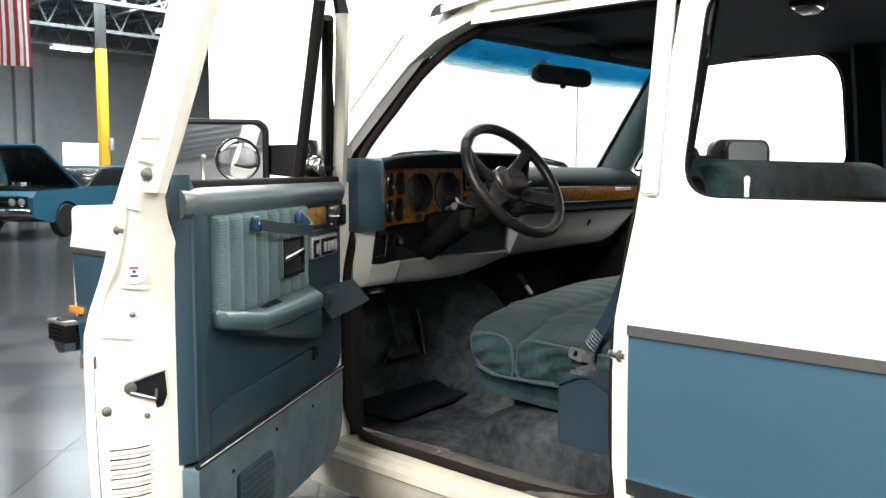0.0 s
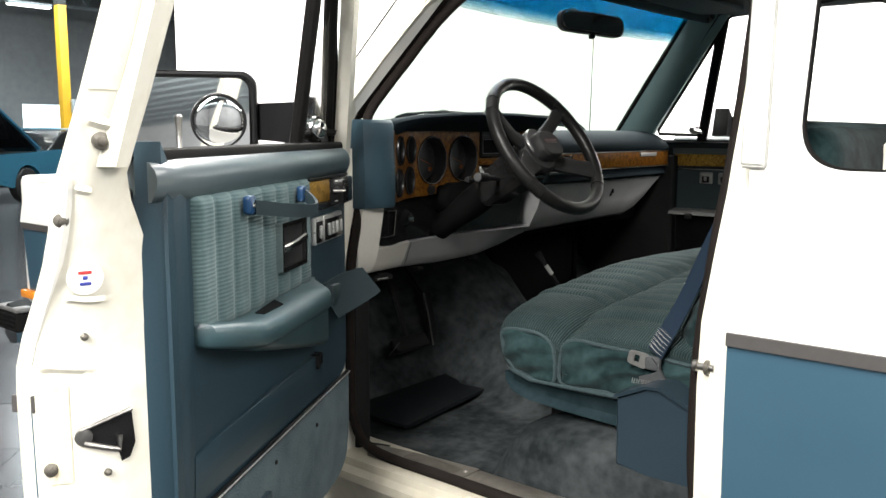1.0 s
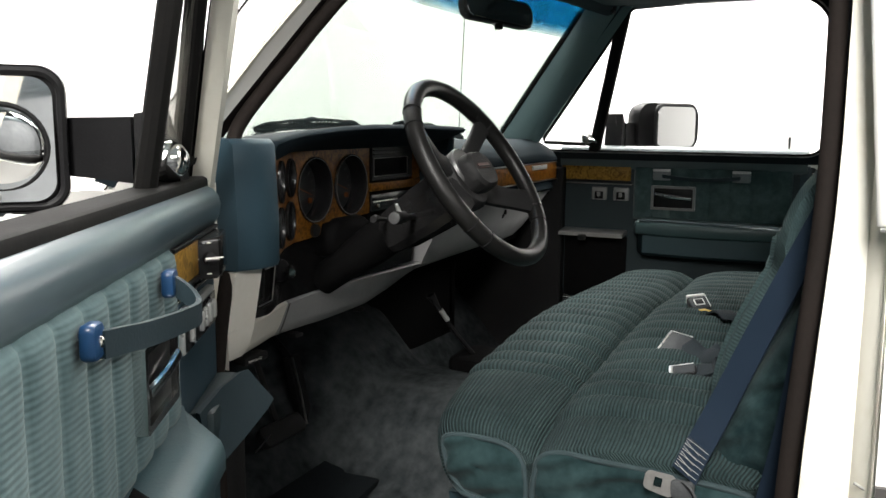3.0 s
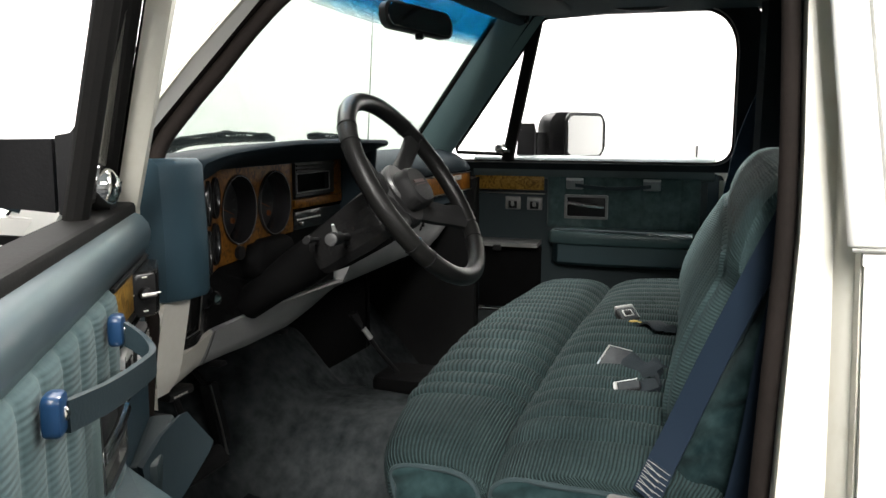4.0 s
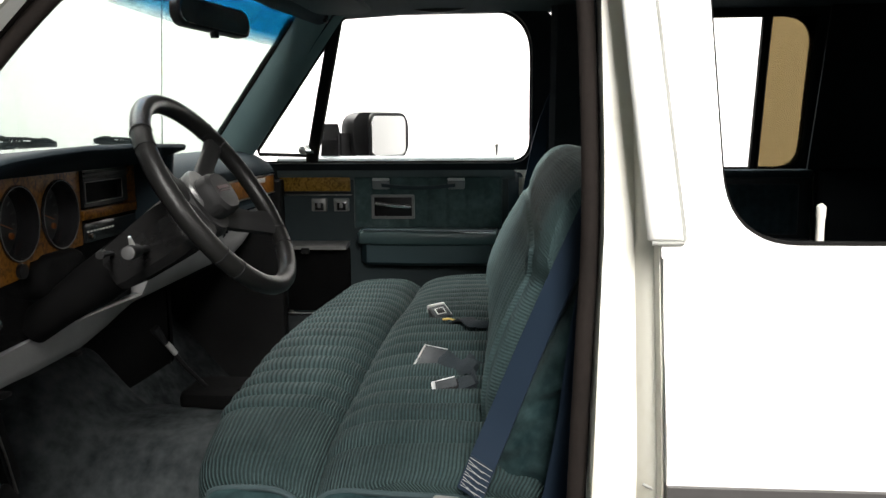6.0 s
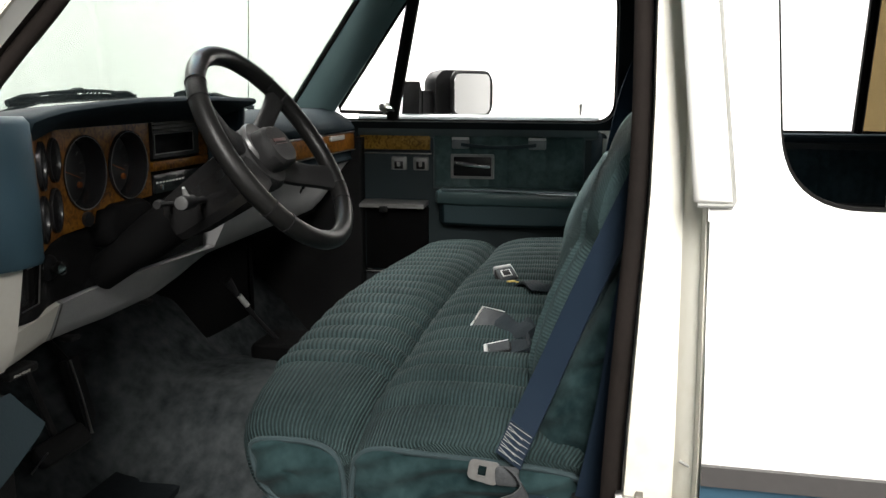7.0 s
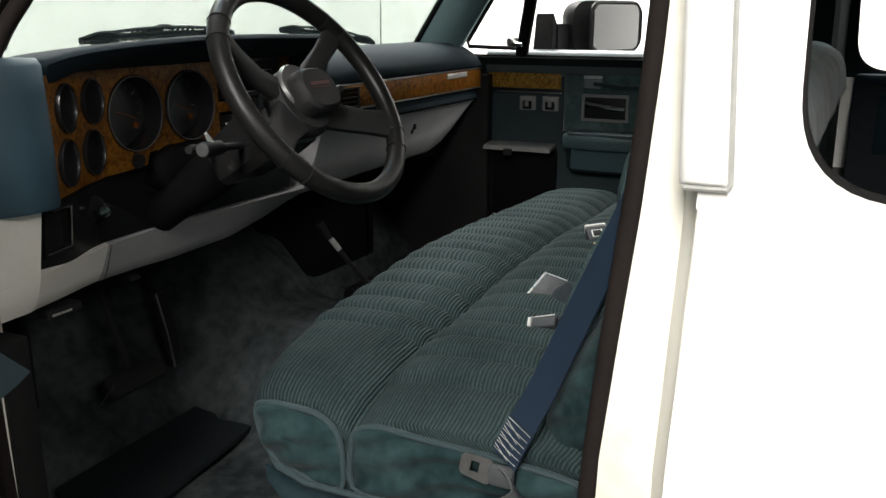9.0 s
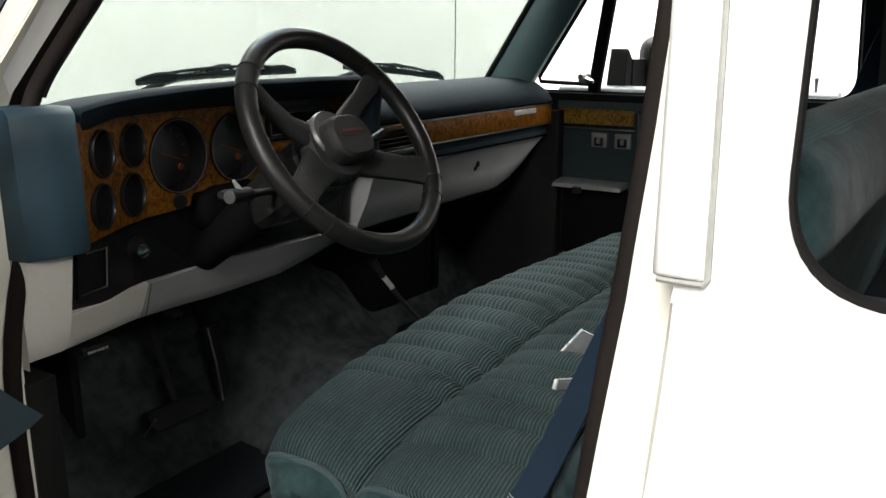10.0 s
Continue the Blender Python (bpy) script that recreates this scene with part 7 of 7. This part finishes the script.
# skirt below the cushion
SK = [(0.205, 0.792), (0.350, 0.786), (0.484, 0.782), (0.560, 0.780), (0.620, 0.792), (0.645, 0.790), (0.642, 0.765), (0.622, 0.742), (0.580, 0.731), (0.484, 0.724), (0.350, 0.720), (0.200, 0.720)]
part("skirt", M().loft([[(x, 0.45 + (y - 0.45) * k + 0.003 * noise.noise((x * 9, z * 20, 1)), z + (0.016 * (1 - j) if z < 0.75 else 0)) for y, z in SK] for x, k, j in [(XL + 0.012, 0.94, 0.0), (XL - 0.006, 0.975, 0.6)] + [(v, 1.0, 1.0) for v in np.linspace(XL - 0.008, XR, 40)] + [(XR + 0.01, 0.97, 1.0)]]), SKIRT, seat, "dark teal cloth skirt", smooth=60)
part("seat_base", M().box(-0.66, 0.74, 0.16, 0.57, 0.575, 0.732, 0.01), BLACK, seat, "dark seat base")
part("skirt_piping", M().tube([(XL - 0.010, 0.22, 0.793), (XL - 0.013, 0.35, 0.786), (XL - 0.013, 0.5, 0.782), (XL - 0.013, 0.57, 0.781), (XL - 0.010, 0.62, 0.794), (XL + 0.01, 0.648, 0.800), (XL + 0.06, 0.662, 0.802), (0.0, 0.70, 0.802), (XR, 0.652, 0.800)], 0.0045, 8), PIPING, seat, "teal piping")
part("seat_riser", M().loft([[(x, 0.10, 0.53), (x, 0.665 - d, 0.53), (x, 0.645 - d, 0.572), (x, 0.615 - d, 0.625 - d * 0.2), (x, 0.575 - d, 0.672 - d * 0.3), (x, 0.52 - d, 0.698 - d * 0.4), (x, 0.40 - d, 0.706 - d * 0.5), (x, 0.10, 0.708 - d * 0.5)] for x, d in ((-0.838, 0.11), (-0.826, 0.05), (-0.79, 0.015), (-0.74, 0.0), (-0.5, 0.0), (0.3, 0), (0.82, 0))]), CARPET, seat, "carpeted seat riser", smooth=60)

BACK = smooth_loop([(0.13, 0.830), (0.20, 0.849), (0.262, 0.893), (0.290, 0.950), (0.284, 1.022), (0.252, 1.104), (0.212, 1.176), (0.176, 1.229), (0.158, 1.251), (0.152, 1.274), (0.128, 1.325), (0.085, 1.367), (0.035, 1.376), (-0.010, 1.359), (-0.030, 1.311), (-0.010, 1.186), (0.03, 0.994), (0.07, 0.859)], 6)
BL, BR = -0.690, 0.775
byz = (0.12, 1.12)


def backf(x, i, y, z):
    mid = (x - (BL + BR) / 2) / ((BR - BL) / 2)
    frontness = max(0, min(1, (y - (0.09 - 0.16 * (z - 0.85))) / 0.08))
    p = pleat(x + 0.012 * noise.noise((x * 4, 3, 0)), 0.069, BL) * 0.009 * frontness * (1 if abs(mid) < 0.86 and 0.93 < z < 1.24 else 0.15)
    e = max(0, (abs(mid) - 0.88) / 0.12)
    sh = 1 - (0.40 if mid < 0 else 0.20) * e ** 2.2
    wob = 0.003 * noise.noise((x * 6, z * 8, 3))
    yy = byz[0] + (y - byz[0]) * sh + (p + wob - interp(x, [-0.7, -0.24, 0.0, 0.37, 0.72], [0.056, 0.052, 0.046, 0.030, 0.008]) * interp(z, [0.83, 0.95, 1.20, 1.25], [0.8, 1.0, 0.6, 0.0])) * frontness
    zz = byz[1] + (z - byz[1]) * (1 - 0.10 * e ** 2.4)
    return (x, yy, zz)


m_, uv_ = body_loft(BACK, list(np.linspace(BL, BR, 300)), backf)
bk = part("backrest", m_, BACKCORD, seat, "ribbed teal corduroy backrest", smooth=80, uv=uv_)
# velour roll along the top and bolsters at the ends
top = []
for x in np.linspace(BL + 0.02, BR - 0.02, 60):
    mid = (x - (BL + BR) / 2) / ((BR - BL) / 2)
    r = []
    e = max(0, (abs(mid) - 0.88) / 0.12)
    for y, z in smooth_loop([(0.150, 1.268), (0.142, 1.316), (0.098, 1.373), (0.04, 1.386), (-0.018, 1.367), (-0.038, 1.311), (-0.02, 1.263)], 4):
        r.append((x, 0.06 + (y - 0.06) * (1 - (0.45 if mid < 0 else 0.16) * e ** 2.2) + 0.004 * noise.noise((x * 7, z * 7, 4)) - 0.006, 1.105 + (z - 1.12) * (1 - 0.10 * e ** 2.4) + (0.012 * e ** 2 if mid < 0 and y > 0.06 else 0) + 0.004 * noise.noise((x * 5, y * 9, 7))))
    top.append(r)
part("top_roll", M().loft(top), VELOUR, seat, "smooth teal velour top roll", smooth=80)
for s, x in ((-1, BL), (1, BR)):
    lp_ = smooth_loop([(0.140, 0.832), (0.192, 0.846), (0.222, 0.885), (0.226, 0.931), (0.205, 0.994), (0.155, 1.090), (0.108, 1.186), (0.072, 1.270), (0.045, 1.318), (0.012, 1.330), (-0.010, 1.300), (-0.006, 1.186), (0.030, 0.994), (0.075, 0.860)], 5)
    ep = end_panel(lp_, x + s * -0.008, s, 0.056, "end_bolster", seat, VELOUR, 14)
    part("piping", M().tube([(x + s * 0.002, y, z) for y, z in lp_], 0.004, 8, closed=True), PIPING, ep, "teal piping")

# plastic side shield of the seat with the belt's foot
sh = thing("seat_side_shield", "dark blue plastic seat belt housing beside the bench seat", "belt housing", (-0.82, 0.2, 0.62))
part("box", M().prism([(0.118, 0.645), (0.300, 0.672), (0.302, 0.815), (0.235, 0.846), (0.205, 0.848), (0.118, 0.812)], "x", -0.832, -0.765, 0.006), mat("dark_blue_shield", (0.013, 0.024, 0.034), (0.017, 0.030, 0.041), rough=0.4, bump=0.2, fine=300), sh)
part("cap_lip", M().ribbon([(-0.80, 0.303, 0.818), (-0.80, 0.236, 0.850), (-0.80, 0.205, 0.852), (-0.80, 0.116, 0.815)], [(0.078, 0, 0)] * 4, 0.007), mat("dark_blue_lip_plastic", (0.014, 0.024, 0.032), rough=0.3), sh, "dark blue glossy top lip")
part("foot", M().box(-0.83, -0.77, 0.10, 0.31, 0.53, 0.66, 0.01), CARPET, sh)
part("bolt", M().lathe([(0.012, 0), (0.012, 0.005), (0.006, 0.010)], (-0.762, 0.150, 0.843), (-0.75, -0.4, 0.5), 12), CHROME, sh)

# shoulder belt of the driver
sb_ = thing("driver_seat_belt", "dark blue driver seat belt with chrome tongue", "seat belt", (-0.75, 0.15, 0.85))
p0 = spline([(-0.735, -0.015, 1.60), (-0.735, 0.025, 1.45), (-0.728, 0.098, 1.28), (-0.722, 0.166, 1.12), (-0.728, 0.214, 1.00), (-0.748, 0.246, 0.925), (-0.757, 0.256, 0.90)], 5)
part("webbing", M().ribbon(p0, [(-0.028 + 0.014 * i / len(p0), -0.026 - 0.012 * i / len(p0), -0.018) for i in range(len(p0))], 0.003), BELT, sb_, "dark blue webbing")
p1 = spline([(-0.765, -0.012, 1.62), (-0.785, 0.032, 1.4), (-0.79, 0.082, 1.2), (-0.785, 0.108, 1.0), (-0.770, 0.136, 0.845)], 5)
part("retractor_webbing", M().ribbon(p1, [(-0.010, -0.052, -0.01)] * len(p1), 0.003), BELT, sb_, "dark blue webbing")
part("stitching", M().ribbon([(-0.743, 0.238, 0.945), (-0.750, 0.248, 0.923), (-0.757, 0.255, 0.900)], [(-0.012, -0.034, -0.018)] * 3, 0.005), BELT, sb_, "grey stitched end")
for k in range(11):
    t = k / 10
    c = Vector((-0.7475 - 0.014 * t, 0.240 + 0.014 * t, 0.944 - 0.036 * t))
    part("stitch", M().tube([c + Vector((0.005, 0.016, 0.008)), c + Vector((-0.006, -0.017 + 0.012 * (k % 2), -0.008))], 0.0005, 4), LINEGREY, sb_)
q = Matrix.Translation((-0.764, 0.290, 0.884)) @ pose(0, 0, 0, 78, 8, -88)
part("tongue", M().sheet(rpoly([(-0.022, -0.017), (0.022, -0.013), (0.022, 0.015), (-0.022, 0.017)], 0.009), [rpoly([(-0.004, -0.006), (0.008, -0.006), (0.008, 0.008), (-0.004, 0.008)], 0.001)], lambda u, v: tuple(q @ Vector((-u, v, 0))), lambda u, v: tuple(q @ Vector((-u, v, 0.003)))), STEEL, sb_, "silver belt tongue")
part("tongue_grip", M().rbox((-0.764, 0.256, 0.880), (0.012, 0.034, 0.028), 0.006, 0.004, "x"), BELTGREY, sb_)
part("lap_webbing", M().ribbon(spline([(-0.764, 0.252, 0.882), (-0.772, 0.237, 0.876), (-0.778, 0.228, 0.862), (-0.784, 0.238, 0.852), (-0.788, 0.250, 0.848), (-0.792, 0.264, 0.842)], 4), [(-0.012, 0.012, 0.030)] * 21, 0.003), BELTGREY, sb_, "crumpled grey webbing")
for k in range(9):
    part("fringe", M().tube([(-0.796, 0.244 + 0.005 * k, 0.852), (-0.800 - 0.002 * (k % 2), 0.244 + 0.005 * k, 0.843)], 0.0008, 4), DULLSILVER, sb_)
part("anchor", M().box(-0.775, -0.755, 0.135, 0.165, 0.82, 0.862, 0.003), BLACK, sb_)
part("guide", M().rbox((-0.745, -0.005, 1.625), (0.05, 0.03, 0.06), 0.012, 0.004, "x"), BLACK, sb_)

# passenger shoulder belt, hanging on the far pillar
pb = thing("passenger_seat_belt", "dark blue passenger seat belt hanging beside the pillar", "seat belt", (0.78, 0.1, 0.9))
p2 = spline([(0.755, 0.035, 1.62), (0.80, 0.115, 1.42), (0.815, 0.16, 1.2), (0.805, 0.20, 1.02), (0.79, 0.23, 0.90)], 5)
part("webbing", M().ribbon(p2, [(0.008, -0.046, 0.0)] * len(p2), 0.003), BELT, pb)
part("tongue", M().box(0.785, 0.80, 0.215, 0.255, 0.885, 0.93, 0.003), STEEL, pb)

# buckles lying on the cushion
BUCKLEFACE = mat("dark_buckle_cover", (0.022, 0.025, 0.027), (0.042, 0.046, 0.049), rough=0.5, spec=0.15, scale=25, fine=90)
DARKWEB = mat("dark_grey_blue_webbing", (0.009, 0.013, 0.016), (0.017, 0.022, 0.026), rough=0.8, spec=0.12, fine=300, bump=0.5, scale=20)


def buckle(x, y, z, turn, flip, pitch, sx, sy, end, label, button=True, slot=False):
    """A buckle whose webbing leaves along its own +x and runs to the crease of the seat."""
    ob = thing("belt_buckle", label, "belt buckle", (x, y, z), group="belt ends on the seat")
    q = Matrix.Translation((x, y, z)) @ pose(0, 0, 0, flip, pitch, turn)
    hx, hy = sx / 2, sy / 2
    bd = part("body", M().rbox((0, 0, 0.009), (sx, sy, 0.018), 0.006, 0.003, "z", q), BLACK, ob)
    part("cover", M().rbox((0.001, 0, 0.0192), (sx - 0.006, sy - 0.005, 0.004), 0.003, 0.002, "z", q), BUCKLEFACE, bd)
    part("end_plate", M().rbox((-hx - 0.001, 0, 0.011), (0.007 if button or slot else 0.003, sy, 0.022 if button or slot else 0.018), 0.003, 0.002, "x", q), SILVER, bd, "bright end plate")
    part("edge", M().tube([q @ Vector(v) for v in ((-hx, -hy + 0.001, 0.0200), (-hx, hy - 0.001, 0.0200), (hx - 0.004, hy - 0.001, 0.0200))], 0.0009, 6), SILVER, bd, "silver edge")
    if button:
        part("button_frame", M().rbox((0.002, 0, 0.0212), (sx * 0.46, sy * 0.52, 0.002), 0.001, 0.0008, "z", q), SILVER, bd)
        part("button", M().rbox((0.002, 0, 0.0222), (sx * 0.36, sy * 0.40, 0.002), 0.001, 0.0008, "z", q), BLACK, bd)
    if slot:
        part("slot", M().rbox((-hx - 0.0045, 0, 0.011), (0.002, sy * 0.8, 0.006), 0.001, 0.0006, "x", q), BLACK, bd)
    p_ = q @ Vector((hx - 0.004, 0, 0.010))
    r_ = q @ Vector((hx + 0.030, 0.002, 0.010))
    end = Vector(end)
    pts = spline([p_, r_, (r_ + end) / 2 + Vector((0.004, 0, 0.014)), end, end + Vector((-0.004, -0.02, -0.01))], 5)
    wv = (q.to_3x3() @ Vector((0, 1, 0))) * 0.042
    wv.z *= 0.4
    web = M().ribbon(pts, [wv + Vector((0.004, 0, 0.010)) * math.sin(i * 0.9) * (i / len(pts)) for i in range(len(pts))], 0.004)
    part("webbing", web, DARKWEB, ob, "dark grey blue webbing")
    return ob


b1 = buckle(0.036, 0.374, 0.984, -150, 8, 24, 0.050, 0.044, (-0.105, 0.282, 1.004), "black belt buckle with bright end and yellow tag on the seat")
part("yellow_tag", M().ribbon([(-0.040, 0.358, 0.997), (-0.047, 0.345, 1.001), (-0.052, 0.331, 0.998)], [(-0.013, -0.008, 0.002)] * 3, 0.003), mat("yellow_tag_cloth", (0.55, 0.38, 0.10)), b1, "yellow tag")
b2 = buckle(-0.306, 0.354, 0.968, -112, 36, 4, 0.054, 0.056, (-0.345, 0.268, 0.972), "square dark belt buckle with thin silver edge on the seat", button=False)
part("boot", M().loft([[Vector((-0.315, 0.338, 0.978)).lerp(Vector((-0.372, 0.268, 0.972)), k) + Vector((0.91 * u, -0.41 * u, 0.3 * u + h + 0.005 * math.sin(9 * k + 30 * u))) for u, h in ((-0.026 + 0.01 * k, 0), (-0.012, 0.011), (0.012, 0.012), (0.026 - 0.01 * k, 0), (0, -0.006))] for k in np.linspace(0, 1, 9)]), DARKWEB, b2, "crumpled dark boot", smooth=60)
buckle(-0.440, 0.314, 0.956, -84, 30, -14, 0.044, 0.026, (-0.440, 0.266, 0.962), "small bright belt buckle lying on its side on the seat", button=False, slot=True)

# ---- floor: mat, pedals, shift lever ----
solo("floor_mat", M().loft([[(x, y0, 0.548), (x, y0 + 0.004, 0.556), (x, 1.145, 0.556), (x - 0.03 * k, y1, 0.583), (x - 0.03 * k, y1 + 0.004, 0.576), (x, 1.15, 0.547)] for x, y0, y1, k in ((-0.700, 1.012, 1.172, 0.2), (-0.690, 1.003, 1.182, 0.2), (-0.45, 1.028, 1.187, 0.6), (-0.195, 1.053, 1.192, 1.0), (-0.185, 1.062, 1.182, 1.0))]), MAT_RUBBER, "black rubber mat on the driver side carpet", "floor mat")

ped = thing("accelerator_pedal", "black accelerator pedal with a bright edge", "pedal", (-0.295, 1.25, 0.62))
part("pad", M().loft([[(x, 1.245 + 0.012, 0.668), (x, 1.296, 0.83), (x, 1.316, 0.825), (x, 1.275, 0.662)] for x in (-0.308, -0.265)]), MATTBLACK, ped)
part("edge", M().tube([(-0.309, 1.244, 0.668), (-0.300, 1.270, 0.75), (-0.298, 1.294, 0.83)], 0.003, 6), STEEL, ped, "bright metal edge")
part("rod", M().tube([(-0.275, 1.30, 0.80), (-0.275, 1.42, 0.92), (-0.275, 1.50, 1.0)], 0.008, 8), BLACK, ped)
bpd = thing("brake_pedal", "wide black rubber brake pedal on its arm", "pedal", (-0.48, 1.2, 0.73))
part("pad", M().rbox((-0.470, 1.20, 0.712), (0.15, 0.022, 0.048), 0.012, 0.006, "y", Matrix.Translation((0, 1.20, 0.712)) @ pose(0, 0, 0, -40) @ Matrix.Translation((0, -1.20, -0.712))), MATTBLACK, bpd)
part("pad_edge", M().tube([(-0.547, 1.172, 0.732), (-0.547, 1.213, 0.684)], 0.0016, 6), STEEL, bpd)
part("arm", M().tube([(-0.46, 1.222, 0.725), (-0.455, 1.28, 0.86), (-0.455, 1.36, 1.05)], 0.009, 8, ry=0.006), MATTBLACK, bpd)
pk = thing("parking_brake_pedal", "small black parking brake pedal", "pedal", (-0.80, 1.25, 0.78))
part("pad", M().rbox((-0.785, 1.22, 0.80), (0.07, 0.022, 0.06), 0.010, 0.005, "y"), RUBBER, pk)
part("arm", M().tube([(-0.785, 1.23, 0.81), (-0.80, 1.30, 0.92), (-0.80, 1.36, 1.05)], 0.008, 8), BLACK, pk)

tf = thing("transfer_lever", "black transfer case lever on its floor boot with white mark", "gear lever", (0.08, 1.0, 0.72))
part("lever", M().tube([(0.16, 0.98, 0.74), (0.11, 1.035, 0.83), (0.068, 1.068, 0.905), (0.05, 1.085, 0.945)], [0.006, 0.006, 0.007, 0.013], 10), BLACK, tf)
part("mark", M().tube([(0.083, 1.048, 0.872), (0.066, 1.061, 0.902)], 0.0072, 10), SILVER, tf, "bright collar")
part("boot", M().rbox((0.16, 0.90, 0.745), (0.17, 0.30, 0.05), 0.03, 0.015, "z"), DEEPBLACK, tf, "black floor console")
part("plate", M().box(0.10, 0.22, 0.80, 0.90, 0.768, 0.775, 0.002), GLOSSBLACK, tf)
part("plate_edge", M().box(0.115, 0.20, 0.795, 0.80, 0.766, 0.776, 0.001), STEEL, tf)

# ---- behind the front seat ----
rs = thing("rear_bench_seat", "dark teal second row bench seat", "bench seat", (0, -0.75, 0.6))
part("cushion", M().loft([[(x, y, z) for y, z in smooth_loop([(-0.95, 0.66), (-0.95, 0.88), (-0.7, 0.92), (-0.45, 0.90), (-0.40, 0.8), (-0.45, 0.66)], 4)] for x in np.linspace(-0.72, 0.72, 12)]), VELOUR, rs, smooth=70)
part("backrest", M().loft([[(x, y - 0.12 * abs(x) ** 4, z - 0.05 * abs(x) ** 4) for y, z in smooth_loop([(-0.90, 0.82), (-0.85, 0.95), (-0.95, 1.25), (-1.02, 1.34), (-1.10, 1.32), (-1.08, 1.1), (-1.0, 0.82)], 4)] for x in np.linspace(-0.74, 0.74, 16)]), VELOUR, rs, smooth=70)
for x in (-0.42, 0.42):
    part("head_rest", M().rbox((x, -1.05, 1.41), (0.28, 0.10, 0.16), 0.05, 0.03, "x"), SKIRT, rs, "dark head rest")
part("leg_frame", M().box(-0.7, 0.7, -0.95, -0.5, 0.50, 0.67, 0.01), BLACK, rs)
solo("cargo_floor", M().box(-0.88, 0.88, -3.05, 0.02, 0.50, 0.535, 0.004), CARPET, "dark carpeted floor behind the front seat", "carpet", kind="structure")

# lamp and handle on the headliner
dl = thing("dome_lamp", "small dome lamp under the headliner", "lamp", (-0.12, -0.02, 1.8))
part("base", M().rbox((-0.12, -0.02, 1.803), (0.11, 0.08, 0.02), 0.02, 0.005, "z"), BLACK, dl)
part("lens", M().rbox((-0.12, -0.02, 1.788), (0.08, 0.05, 0.016), 0.015, 0.006, "z"), GREYPLASTIC, dl, "grey lamp lens")
part("lamp_rim", M().tube([(-0.12 + u, -0.02 + v, 1.793) for u, v in rr(0.09, 0.06, 0.018, 5)], 0.003, 6, closed=True), CHROME, dl, "chrome rim")
gh = thing("grab_handle", "dark grab handle above the passenger window", "grab handle", (0.70, 0.45, 1.76))
part("bar", M().tube(spline([(0.690, 0.52, 1.806), (0.685, 0.505, 1.788), (0.680, 0.43, 1.779), (0.685, 0.355, 1.788), (0.690, 0.34, 1.806)], 4), 0.008, 8), BLACK, gh)
